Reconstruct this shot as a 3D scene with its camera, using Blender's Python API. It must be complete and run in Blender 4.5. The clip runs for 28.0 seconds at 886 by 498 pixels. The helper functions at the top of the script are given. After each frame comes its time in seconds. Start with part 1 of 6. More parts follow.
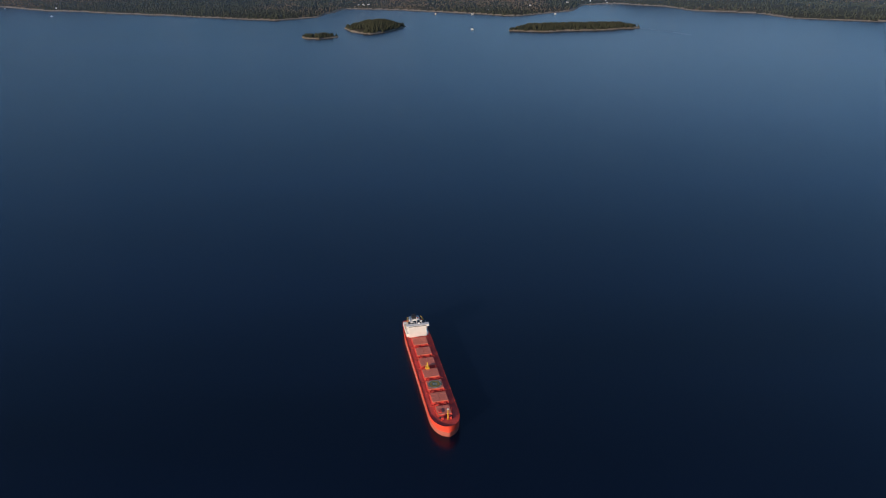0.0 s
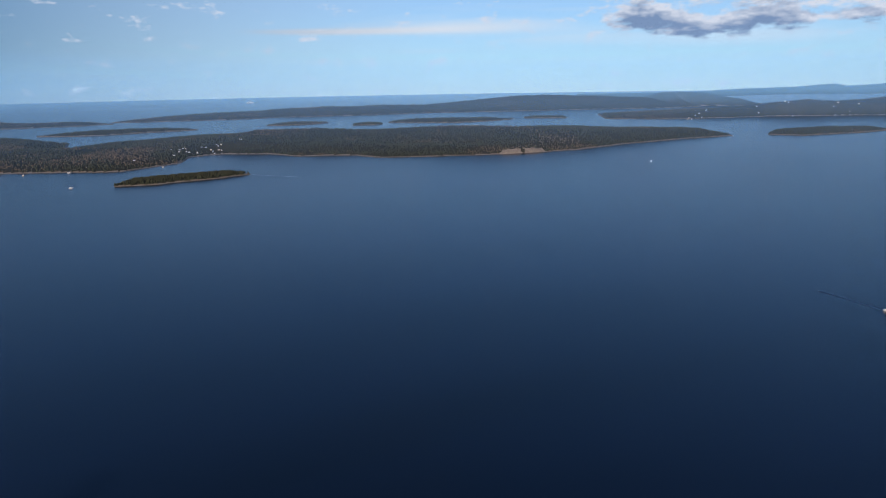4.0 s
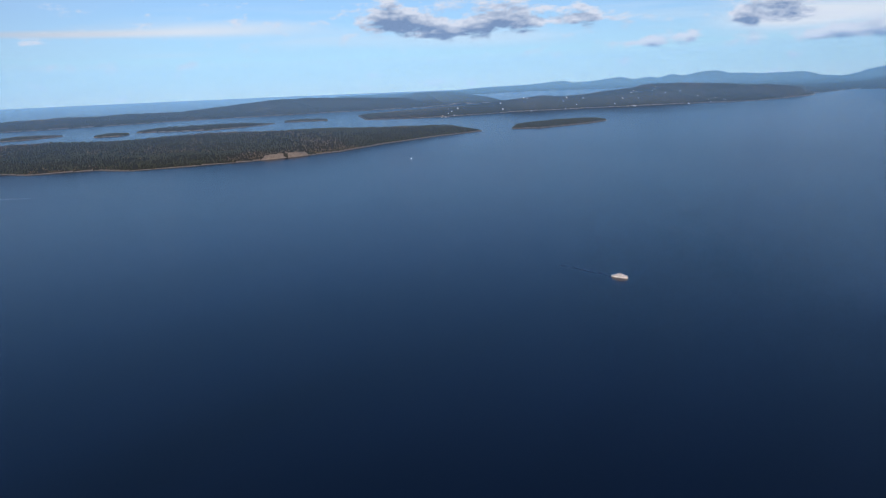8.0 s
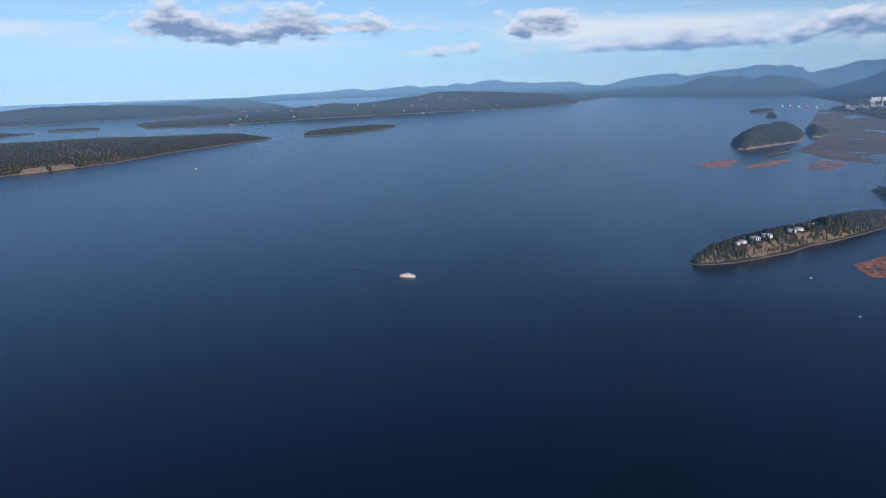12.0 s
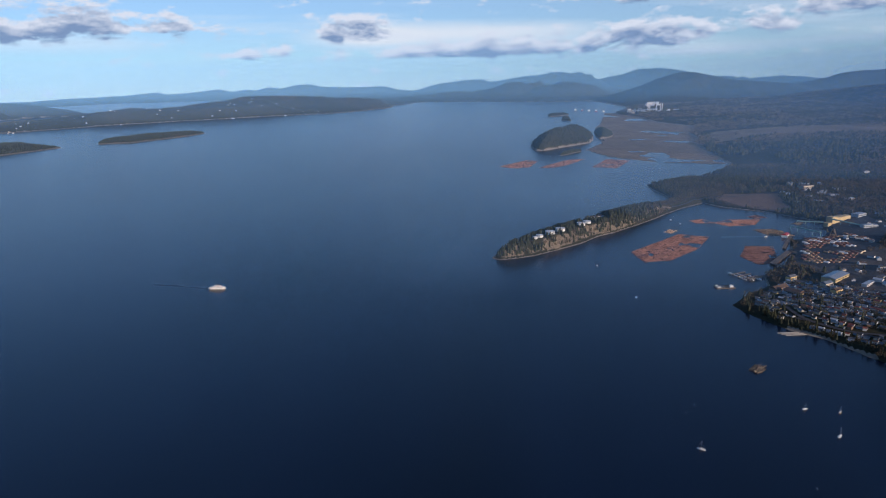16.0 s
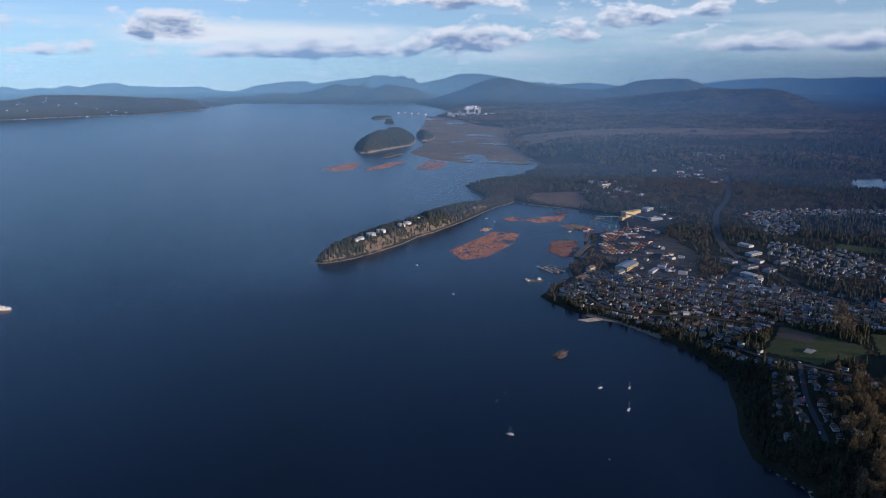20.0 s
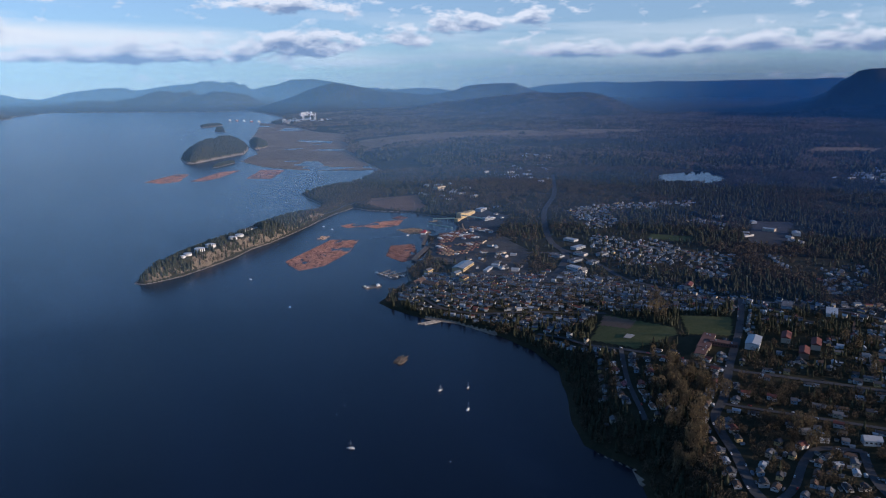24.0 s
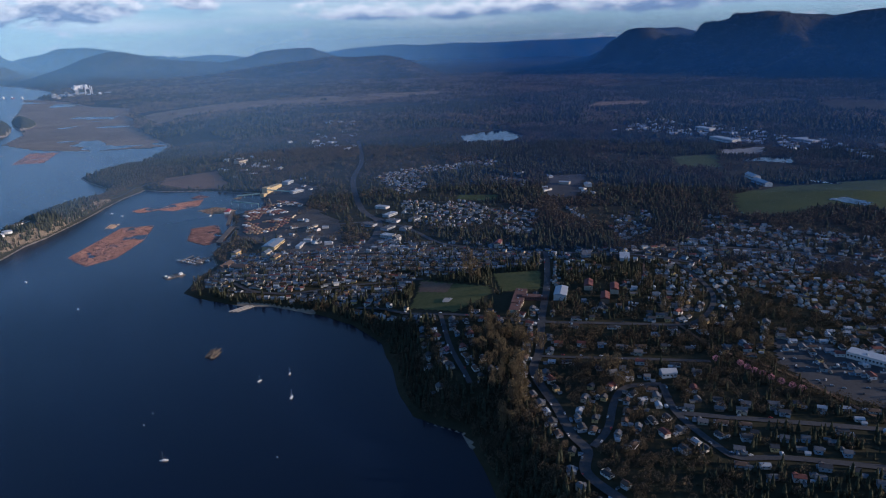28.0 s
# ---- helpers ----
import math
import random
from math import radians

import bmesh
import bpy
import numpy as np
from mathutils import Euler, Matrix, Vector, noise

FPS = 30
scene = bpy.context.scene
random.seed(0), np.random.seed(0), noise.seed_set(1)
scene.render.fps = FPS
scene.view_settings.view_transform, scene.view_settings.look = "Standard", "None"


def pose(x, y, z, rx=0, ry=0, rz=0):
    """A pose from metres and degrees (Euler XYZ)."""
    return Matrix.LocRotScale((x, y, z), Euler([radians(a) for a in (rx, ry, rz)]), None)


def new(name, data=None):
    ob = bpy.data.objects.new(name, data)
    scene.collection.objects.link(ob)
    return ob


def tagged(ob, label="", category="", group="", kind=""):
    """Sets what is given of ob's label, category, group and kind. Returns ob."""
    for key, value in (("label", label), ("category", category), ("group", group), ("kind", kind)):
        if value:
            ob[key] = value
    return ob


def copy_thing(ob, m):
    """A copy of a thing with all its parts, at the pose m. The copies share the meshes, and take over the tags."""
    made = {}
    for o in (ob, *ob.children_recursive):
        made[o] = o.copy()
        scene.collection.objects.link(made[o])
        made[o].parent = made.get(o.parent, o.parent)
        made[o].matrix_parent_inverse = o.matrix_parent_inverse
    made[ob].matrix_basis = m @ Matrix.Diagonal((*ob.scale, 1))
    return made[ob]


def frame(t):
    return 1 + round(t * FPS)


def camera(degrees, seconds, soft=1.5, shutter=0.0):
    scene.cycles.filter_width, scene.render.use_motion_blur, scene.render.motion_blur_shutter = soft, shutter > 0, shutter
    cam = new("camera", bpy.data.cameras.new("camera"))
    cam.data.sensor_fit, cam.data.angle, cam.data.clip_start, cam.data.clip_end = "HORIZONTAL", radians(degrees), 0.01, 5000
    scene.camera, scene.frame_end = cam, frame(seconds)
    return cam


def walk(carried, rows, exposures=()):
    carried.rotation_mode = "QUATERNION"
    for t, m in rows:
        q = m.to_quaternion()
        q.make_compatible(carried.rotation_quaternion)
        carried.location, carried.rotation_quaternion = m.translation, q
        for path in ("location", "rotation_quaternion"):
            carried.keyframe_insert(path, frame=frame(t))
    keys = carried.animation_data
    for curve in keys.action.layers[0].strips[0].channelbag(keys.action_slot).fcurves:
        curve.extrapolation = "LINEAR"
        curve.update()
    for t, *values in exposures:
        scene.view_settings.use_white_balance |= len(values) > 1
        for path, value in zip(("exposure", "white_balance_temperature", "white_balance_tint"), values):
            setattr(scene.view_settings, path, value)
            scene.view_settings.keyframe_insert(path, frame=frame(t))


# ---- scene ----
# ---- camera ----
cam = camera(64.98, 28.0, soft=1.1)
PATH = [
    (0.0, pose(0.00, -0.00, 100.00, 65.142, 0.735, 0.000)),
    (0.5, pose(0.12, -1.01, 99.79, 68.704, 0.640, -0.147)),
    (1.0, pose(0.25, -2.01, 99.60, 72.156, 0.595, -0.255)),
    (1.5, pose(0.41, -3.02, 99.42, 75.615, 0.609, -0.360)),
    (2.0, pose(0.63, -4.03, 99.27, 76.536, 0.588, -0.404)),
    (2.5, pose(0.92, -5.05, 99.15, 76.551, 0.548, -0.703)),
    (2.7, pose(1.05, -5.45, 99.11, 76.465, 0.428, -5.028)),
    (3.0, pose(1.25, -6.05, 99.06, 76.431, 0.248, -14.758)),
    (3.3, pose(1.46, -6.64, 99.03, 76.340, 0.533, -22.362)),
    (3.5, pose(1.60, -7.02, 99.00, 76.303, 0.723, -26.054)),
    (4.0, pose(1.92, -7.92, 98.96, 76.312, 0.966, -30.522)),
    (4.5, pose(2.18, -8.70, 98.94, 76.324, 1.112, -33.110)),
    (6.5, pose(2.63, -10.74, 99.02, 76.176, 1.693, -42.977)),
    (7.0, pose(2.68, -11.19, 99.04, 76.107, 1.901, -45.186)),
    (7.5, pose(2.75, -11.71, 99.04, 76.063, 1.992, -47.392)),
    (8.0, pose(2.83, -12.36, 99.01, 76.016, 2.103, -49.650)),
    (8.5, pose(2.93, -13.15, 98.94, 75.963, 2.191, -51.875)),
    (9.0, pose(3.04, -14.06, 98.84, 75.959, 2.053, -54.139)),
    (9.5, pose(3.16, -15.04, 98.71, 75.979, 1.949, -56.397)),
    (10.0, pose(3.29, -16.07, 98.58, 76.021, 1.814, -58.513)),
    (10.5, pose(3.40, -17.10, 98.45, 76.017, 1.751, -60.483)),
    (11.0, pose(3.49, -18.12, 98.33, 76.026, 1.669, -62.347)),
    (11.5, pose(3.51, -19.11, 98.24, 76.059, 1.634, -64.224)),
    (12.0, pose(3.44, -20.05, 98.20, 76.108, 1.517, -66.137)),
    (12.5, pose(3.25, -20.94, 98.22, 76.127, 1.504, -68.123)),
    (14.5, pose(1.87, -24.17, 98.63, 76.115, 1.317, -75.979)),
    (15.0, pose(1.51, -24.95, 98.74, 76.083, 1.190, -77.995)),
    (15.5, pose(1.19, -25.73, 98.84, 76.100, 1.080, -79.733)),
    (16.0, pose(0.93, -26.49, 98.92, 76.129, 1.046, -80.926)),
    (16.5, pose(0.73, -27.24, 98.98, 76.149, 0.974, -82.408)),
    (17.0, pose(0.60, -27.98, 99.01, 76.168, 0.817, -84.117)),
    (17.5, pose(0.51, -28.71, 99.03, 76.192, 0.666, -85.992)),
    (18.0, pose(0.44, -29.44, 99.04, 76.210, 0.539, -87.858)),
    (18.5, pose(0.39, -30.17, 99.05, 76.206, 0.372, -89.620)),
    (19.0, pose(0.36, -30.89, 99.06, 76.219, 0.215, -91.266)),
    (19.5, pose(0.39, -31.60, 99.06, 76.204, 0.080, -93.079)),
    (20.0, pose(0.51, -32.31, 99.05, 76.216, -0.050, -94.875)),
    (20.5, pose(0.72, -33.00, 99.04, 76.226, -0.118, -96.066)),
    (21.0, pose(1.02, -33.68, 99.02, 76.246, -0.245, -97.594)),
    (21.5, pose(1.37, -34.36, 99.00, 76.257, -0.290, -99.194)),
    (23.5, pose(3.10, -36.99, 98.93, 76.526, 0.075, -106.031)),
    (24.0, pose(3.69, -37.59, 98.95, 76.611, 0.245, -107.945)),
    (24.5, pose(4.40, -38.15, 98.98, 76.619, 0.364, -109.899)),
    (25.0, pose(5.21, -38.68, 99.03, 76.632, 0.576, -111.902)),
    (25.5, pose(6.08, -39.18, 99.09, 76.625, 0.832, -113.891)),
    (26.0, pose(6.97, -39.68, 99.16, 76.616, 1.011, -115.892)),
    (26.5, pose(7.88, -40.17, 99.23, 76.614, 1.144, -117.918)),
    (27.0, pose(8.79, -40.66, 99.30, 76.615, 1.212, -119.854)),
    (27.5, pose(9.71, -41.15, 99.37, 76.636, 1.283, -121.833)),
    (27.6, pose(9.89, -41.25, 99.38, 76.560, 1.297, -122.250)),
    (27.8, pose(10.25, -41.44, 99.41, 75.050, 1.322, -123.090)),
    (28.0, pose(10.62, -41.64, 99.44, 73.616, 1.348, -123.931)),
]
walk(cam, PATH, [(0.0, 0.18, 5500, 5), (1.0, 0.18, 5450, 6), (3.0, 0.02, 5250, 10), (8.0, 0.08, 5150, 10), (20.0, 0.12, 5200, 11), (28.0, 0.22, 5000, 10)])

# The whole place is laid out at one constant scale, S metres for a true metre, so that
# the far shores and the sea's horizon fall within the lens's reach of 5 km.
S = 0.22

# ---- world, sun ----
SUN_AZ, SUN_EL = 221.0, 12.5


def sun_vector():
    a, e = radians(SUN_AZ), radians(SUN_EL)
    return Vector((math.sin(a) * math.cos(e), math.cos(a) * math.cos(e), math.sin(e)))


world = bpy.data.worlds.new("world")
scene.world = world
world.use_nodes = True
wt = world.node_tree
wt.nodes.clear()


def wn(kind, **props):
    n = wt.nodes.new(kind)
    for k, v in props.items():
        if k == "op":
            n.operation = v
    return n


def wmath(op, a, b=None, c=None, clamp=False):
    n = wt.nodes.new("ShaderNodeMath")
    n.operation, n.use_clamp = op, clamp
    for i, v in enumerate((a, b, c)):
        if v is None:
            continue
        if isinstance(v, (int, float)):
            n.inputs[i].default_value = v
        else:
            wt.links.new(v, n.inputs[i])
    return n.outputs[0]


def wmix(fac, a, b):
    n = wt.nodes.new("ShaderNodeMix")
    n.data_type = "RGBA"
    for sock, v in ((n.inputs[0], fac), (n.inputs[6], a), (n.inputs[7], b)):
        if isinstance(v, (int, float)):
            sock.default_value = v
        elif isinstance(v, tuple):
            sock.default_value = (*v, 1)
        else:
            wt.links.new(v, sock)
    return n.outputs[2]


tc = wn("ShaderNodeTexCoord")
sep = wn("ShaderNodeSeparateXYZ")
wt.links.new(tc.outputs["Generated"], sep.inputs[0])
az_s = wmath("MULTIPLY", wmath("ARCTAN2", sep.outputs[0], sep.outputs[1]), 57.29578)
el_s = wmath("MULTIPLY", wmath("ARCSINE", sep.outputs[2]), 57.29578)

sky = wn("ShaderNodeTexSky")
sky.sky_type, sky.sun_disc = "NISHITA", False
sky.sun_elevation, sky.sun_rotation = radians(SUN_EL), radians(SUN_AZ)
sky.altitude, sky.air_density, sky.dust_density, sky.ozone_density = 500, 1.0, 0.3, 3.2
lift = wn("ShaderNodeVectorMath")
lift.operation = "ADD"
lift.inputs[1].default_value = (0, 0, 0.03)
wt.links.new(tc.outputs["Generated"], lift.inputs[0])
wt.links.new(lift.outputs[0], sky.inputs[0])

# cloud banks: azimuth and elevation of the middle, half widths, weight
CUMULUS = [
    (-5.4, 5.6, 3.2, 0.9, 0.9), (-28.5, 2.1, 2.6, 0.5, 0.6), (45.7, 4.7, 2.4, 1.3, 1.0), (50, 3.4, 2.6, 0.8, 0.8), (54.5, 4.3, 3.6, 1.1, 0.95), (61.4, 4.0, 3.0, 0.5, 0.7),
    (74.1, 3.8, 3.0, 1.0, 0.8), (66, 2.0, 4.0, 0.45, 0.7), (79, 1.9, 4.0, 0.5, 0.8), (87, 2.2, 6.5, 0.65, 1.1), (97.0, 3.1, 3.4, 0.9, 1.1), (95.5, 5.9, 5.0, 0.6, 1.0),
]
CUMULUS += [
    (104.9, 3.4, 2.2, 0.6, 0.9), (109.6, 4.6, 3.0, 0.7, 1.0), (114.8, 5.1, 1.5, 0.7, 0.9), (117.6, 2.5, 4.0, 0.55, 1.0), (124.2, 2.4, 1.8, 0.5, 0.9), (129.2, 2.7, 3.2, 0.6, 1.0),
    (139.3, 2.8, 7.0, 0.7, 1.0), (148, 3.6, 6.0, 0.8, 0.9),
]


def cloud_density(el_shift):
    """How dense the cumulus is at a height above the line of sight."""
    e = wmath("ADD", el_s, el_shift)
    comb = wn("ShaderNodeCombineXYZ")
    wt.links.new(wmath("MULTIPLY", az_s, 0.42), comb.inputs[0])
    wt.links.new(wmath("MULTIPLY", e, 1.0), comb.inputs[1])
    no = wn("ShaderNodeTexNoise")
    no.inputs["Scale"].default_value, no.inputs["Detail"].default_value = 1.0, 7
    no.inputs["Roughness"].default_value = 0.60
    wt.links.new(comb.outputs[0], no.inputs["Vector"])
    total = None
    for a, b, ra, rb, w in CUMULUS:
        dx = wmath("DIVIDE", wmath("SUBTRACT", az_s, a), ra * 1.15)
        dy = wmath("DIVIDE", wmath("SUBTRACT", e, b - 0.25 * rb), rb * 1.45)
        dy = wmath("MAXIMUM", dy, wmath("MULTIPLY", dy, -2.0))
        d = wmath("ADD", wmath("MULTIPLY", dx, dx), wmath("MULTIPLY", dy, dy))
        g = wmath("MULTIPLY", wmath("POWER", 2.718, wmath("MULTIPLY", d, -1.0)), w * 1.3)
        total = g if total is None else wmath("ADD", total, g)
    bumpy = wmath("MULTIPLY", wmath("SUBTRACT", no.outputs[0], 0.5), 3.9)
    return wmath("ADD", total, bumpy)


dens = cloud_density(0.0)
above = cloud_density(0.55)
cover = wmath("MULTIPLY", wmath("SUBTRACT", dens, 0.34), 1.8, clamp=True)
shade = wmath("MULTIPLY", wmath("SUBTRACT", above, 0.34), 1.0, clamp=True)
cloud_col = wmix(shade, (0.88, 0.81, 0.74), (0.27, 0.33, 0.43))

# thin high layer, drawn out along the horizon
comb2 = wn("ShaderNodeCombineXYZ")
wt.links.new(wmath("MULTIPLY", az_s, 0.045), comb2.inputs[0])
wt.links.new(wmath("MULTIPLY", el_s, 0.55), comb2.inputs[1])
lay = wn("ShaderNodeTexNoise")
lay.inputs["Scale"].default_value, lay.inputs["Detail"].default_value, lay.inputs["Roughness"].default_value = 1.0, 7, 0.55
wt.links.new(comb2.outputs[0], lay.inputs["Vector"])
BANKS = [(84, 3.3, 11, 1.1, 0.95), (21, 3.75, 9, 0.32, 0.9), (33, 4.0, 9, 0.7, 0.75), (75, 3.2, 4, 0.9, 0.8), (53, 2.8, 12, 0.9, 0.55), (100, 1.9, 6, 0.8, 0.7), (124, 1.7, 10, 0.7, 0.5), (28, 2.2, 5, 0.25, 0.5), (110, 2.6, 5, 0.9, 0.4)]
banks = None
for a, b, ra, rb, w in BANKS:
    dx, dy = wmath("DIVIDE", wmath("SUBTRACT", az_s, a), ra), wmath("DIVIDE", wmath("SUBTRACT", el_s, b), rb)
    g = wmath("MULTIPLY", wmath("POWER", 2.718, wmath("MULTIPLY", wmath("ADD", wmath("MULTIPLY", dx, dx), wmath("MULTIPLY", dy, dy)), -1.0)), w)
    banks = g if banks is None else wmath("ADD", banks, g)
banks = wmath("MULTIPLY", banks, wmath("MULTIPLY", wmath("SUBTRACT", lay.outputs[0], 0.10), 2.6, clamp=True))
bell = wmath("SUBTRACT", 1.0, wmath("ABSOLUTE", wmath("DIVIDE", wmath("SUBTRACT", el_s, 3.6), 3.6)), clamp=True)
layer = wmath("MULTIPLY", wmath("MULTIPLY", wmath("SUBTRACT", lay.outputs[0], 0.34), 4.0, clamp=True), wmath("MULTIPLY", bell, 0.55), clamp=True)
layer = wmath("MAXIMUM", layer, banks)
east = wmath("DIVIDE", wmath("ADD", az_s, 2.0), 32.0, clamp=True)
low_sky = wmath("DIVIDE", wmath("SUBTRACT", 14.0, el_s), 8.0, clamp=True)
dull = wmath("ADD", wmath("MULTIPLY", wmath("SUBTRACT", 1.0, east), 0.48), 0.22)
layer = wmath("MAXIMUM", layer, wmath("MULTIPLY", dull, low_sky))
layer_col = wmix(east, (0.24, 0.31, 0.38), (0.98, 0.91, 0.80))
bg_sky = wn("ShaderNodeBackground")
bg_sky.inputs[1].default_value = 0.102
wt.links.new(sky.outputs[0], bg_sky.inputs[0])
bg_cloud = wn("ShaderNodeBackground")
bg_cloud.inputs[1].default_value = 0.85
wt.links.new(cloud_col, bg_cloud.inputs[0])
bg_layer = wn("ShaderNodeBackground")
bg_layer.inputs[1].default_value = 0.80
wt.links.new(layer_col, bg_layer.inputs[0])
mixl = wn("ShaderNodeMixShader")
wt.links.new(layer, mixl.inputs[0])
wt.links.new(bg_sky.outputs[0], mixl.inputs[1])
wt.links.new(bg_layer.outputs[0], mixl.inputs[2])
mixs = wn("ShaderNodeMixShader")
wt.links.new(cover, mixs.inputs[0])
wt.links.new(mixl.outputs[0], mixs.inputs[1])
wt.links.new(bg_cloud.outputs[0], mixs.inputs[2])
wout = wn("ShaderNodeOutputWorld")
wt.links.new(mixs.outputs[0], wout.inputs[0])

sun_data = bpy.data.lights.new("sun", "SUN")
sun_data.energy, sun_data.angle, sun_data.color = 4.6, radians(0.6), (1.0, 0.70, 0.44)
sun = new("sun", sun_data)
sun.matrix_world = Matrix.Translation((0, 0, 500)) @ sun_vector().to_track_quat("Z", "Y").to_matrix().to_4x4()


# ---- materials ----
def material(name, colour, rough=0.8, metal=0.0, vary=0.25, size=1.0, fine=8.0, bump=0.0, island=False, colour2=None, spec=0.3):
    """A surface with colour variation at two scales, optionally by loose piece, and a fine relief."""
    m = bpy.data.materials.new(name)
    m.use_nodes = True
    nt = m.node_tree
    b = nt.nodes["Principled BSDF"]
    b.inputs["Roughness"].default_value, b.inputs["Metallic"].default_value = rough, metal
    b.inputs["Specular IOR Level"].default_value = spec
    geo = nt.nodes.new("ShaderNodeNewGeometry")
    src = geo.outputs["Position"]
    n1 = nt.nodes.new("ShaderNodeTexNoise")
    n1.inputs["Scale"].default_value, n1.inputs["Detail"].default_value = 1.0 / size, 4
    n2 = nt.nodes.new("ShaderNodeTexNoise")
    n2.inputs["Scale"].default_value, n2.inputs["Detail"].default_value = fine / size, 3
    nt.links.new(src, n1.inputs["Vector"])
    nt.links.new(src, n2.inputs["Vector"])
    add = nt.nodes.new("ShaderNodeMath")
    add.operation = "ADD"
    nt.links.new(n1.outputs[0], add.inputs[0])
    nt.links.new(n2.outputs[0], add.inputs[1])
    val = add.outputs[0]
    if island:
        a2 = nt.nodes.new("ShaderNodeMath")
        a2.operation = "ADD"
        nt.links.new(val, a2.inputs[0])
        nt.links.new(geo.outputs["Random Per Island"], a2.inputs[1])
        val = a2.outputs[0]
    mr = nt.nodes.new("ShaderNodeMapRange")
    lo, hi = (0.9, 2.1) if island else (0.6, 1.4)
    mr.inputs[1].default_value, mr.inputs[2].default_value = lo, hi
    nt.links.new(val, mr.inputs[0])
    mix = nt.nodes.new("ShaderNodeMix")
    mix.data_type = "RGBA"
    c2 = colour2 if colour2 else tuple(min(1, c * (1 + vary)) for c in colour)
    c1 = colour if colour2 else tuple(c * (1 - vary) for c in colour)
    mix.inputs[6].default_value, mix.inputs[7].default_value = (*c1, 1), (*c2, 1)
    nt.links.new(mr.outputs[0], mix.inputs[0])
    nt.links.new(mix.outputs[2], b.inputs["Base Color"])
    if bump:
        bp = nt.nodes.new("ShaderNodeBump")
        bp.inputs["Strength"].default_value, bp.inputs["Distance"].default_value = bump, 0.1 * size
        nt.links.new(n2.outputs[0], bp.inputs["Height"])
        nt.links.new(bp.outputs[0], b.inputs["Normal"])
    return m


def water_material(name="sea_water", rough=0.25):
    m = bpy.data.materials.new(name)
    m.use_nodes = True
    nt = m.node_tree
    b = nt.nodes["Principled BSDF"]
    b.inputs["Roughness"].default_value = rough
    b.inputs["IOR"].default_value = 1.333
    geo = nt.nodes.new("ShaderNodeNewGeometry")
    def noise_at(scale, turn, detail, rough_n):
        st = nt.nodes.new("ShaderNodeMapping")
        st.inputs["Rotation"].default_value, st.inputs["Scale"].default_value = (0, 0, turn), scale
        nt.links.new(geo.outputs["Position"], st.inputs["Vector"])
        no = nt.nodes.new("ShaderNodeTexNoise")
        no.inputs["Scale"].default_value, no.inputs["Detail"].default_value, no.inputs["Roughness"].default_value = 1.0, detail, rough_n
        nt.links.new(st.outputs[0], no.inputs["Vector"])
        return no.outputs[0]
    # gusts of wind: broad drifting patches that are a little paler
    gust = noise_at((0.0035, 0.014, 0.01), 0.35, 2.5, 0.5)
    ramp = nt.nodes.new("ShaderNodeMapRange")
    ramp.inputs[1].default_value, ramp.inputs[2].default_value = 0.30, 0.70
    nt.links.new(gust, ramp.inputs[0])
    col = nt.nodes.new("ShaderNodeMix")
    col.data_type = "RGBA"
    col.inputs[6].default_value, col.inputs[7].default_value = (0.0014, 0.0030, 0.0090, 1), (0.0044, 0.0104, 0.0310, 1)
    nt.links.new(ramp.outputs[0], col.inputs[0])
    nt.links.new(col.outputs[2], b.inputs["Base Color"])
    return m


M_WATER = water_material()
M_CALM = water_material("calm_water", 0.07)
M_LAND = material("forest_floor", (0.024, 0.028, 0.016), 0.95, vary=0.5, size=14, fine=9, colour2=(0.058, 0.050, 0.030), spec=0.1)
M_CLIFF = material("cliff_rock", (0.075, 0.060, 0.042), 0.95, size=3.5, fine=5, bump=0.8, colour2=(0.27, 0.215, 0.15), spec=0.1)
M_SHORE = material("shore_rock", (0.16, 0.13, 0.10), 0.95, size=4, fine=6, colour2=(0.34, 0.29, 0.22), spec=0.1)
M_CONIFER = material("conifer_needles", (0.024, 0.029, 0.019), 0.9, size=9, fine=6, island=True, colour2=(0.068, 0.070, 0.044), spec=0.1)
M_PALE_BARE = material("pale_bare_woods", (0.10, 0.080, 0.055), 0.95, size=30, fine=6, island=True, colour2=(0.25, 0.185, 0.12), spec=0.1)
M_BARE = material("bare_twigs", (0.058, 0.048, 0.034), 0.95, size=9, fine=6, island=True, colour2=(0.145, 0.112, 0.070), spec=0.1)
M_MUD = material("tidal_mud", (0.13, 0.105, 0.072), 0.85, size=40, fine=7, colour2=(0.31, 0.23, 0.15), spec=0.15)
M_GRASS = material("mown_grass", (0.075, 0.088, 0.033), 0.95, size=10, fine=8, colour2=(0.135, 0.130, 0.055), spec=0.1)
M_ASPHALT = material("asphalt", (0.068, 0.068, 0.071), 0.9, size=6, fine=9, vary=0.3, spec=0.2)


# ---- number helpers ----
def value_noise(x, y, seed=0):
    xi, yi = np.floor(x).astype(np.int64), np.floor(y).astype(np.int64)
    fx, fy = x - xi, y - yi
    fx, fy = fx * fx * (3 - 2 * fx), fy * fy * (3 - 2 * fy)

    def h(a, b):
        n = (a * 374761393 + b * 668265263 + seed * 974711) & 0x7FFFFFFF
        n = ((n ^ (n >> 13)) * 1274126177) & 0x7FFFFFFF
        return ((n ^ (n >> 16)) & 0xFFFF) / 65535.0
    return ((h(xi, yi) * (1 - fx) + h(xi + 1, yi) * fx) * (1 - fy) + (h(xi, yi + 1) * (1 - fx) + h(xi + 1, yi + 1) * fx) * fy)


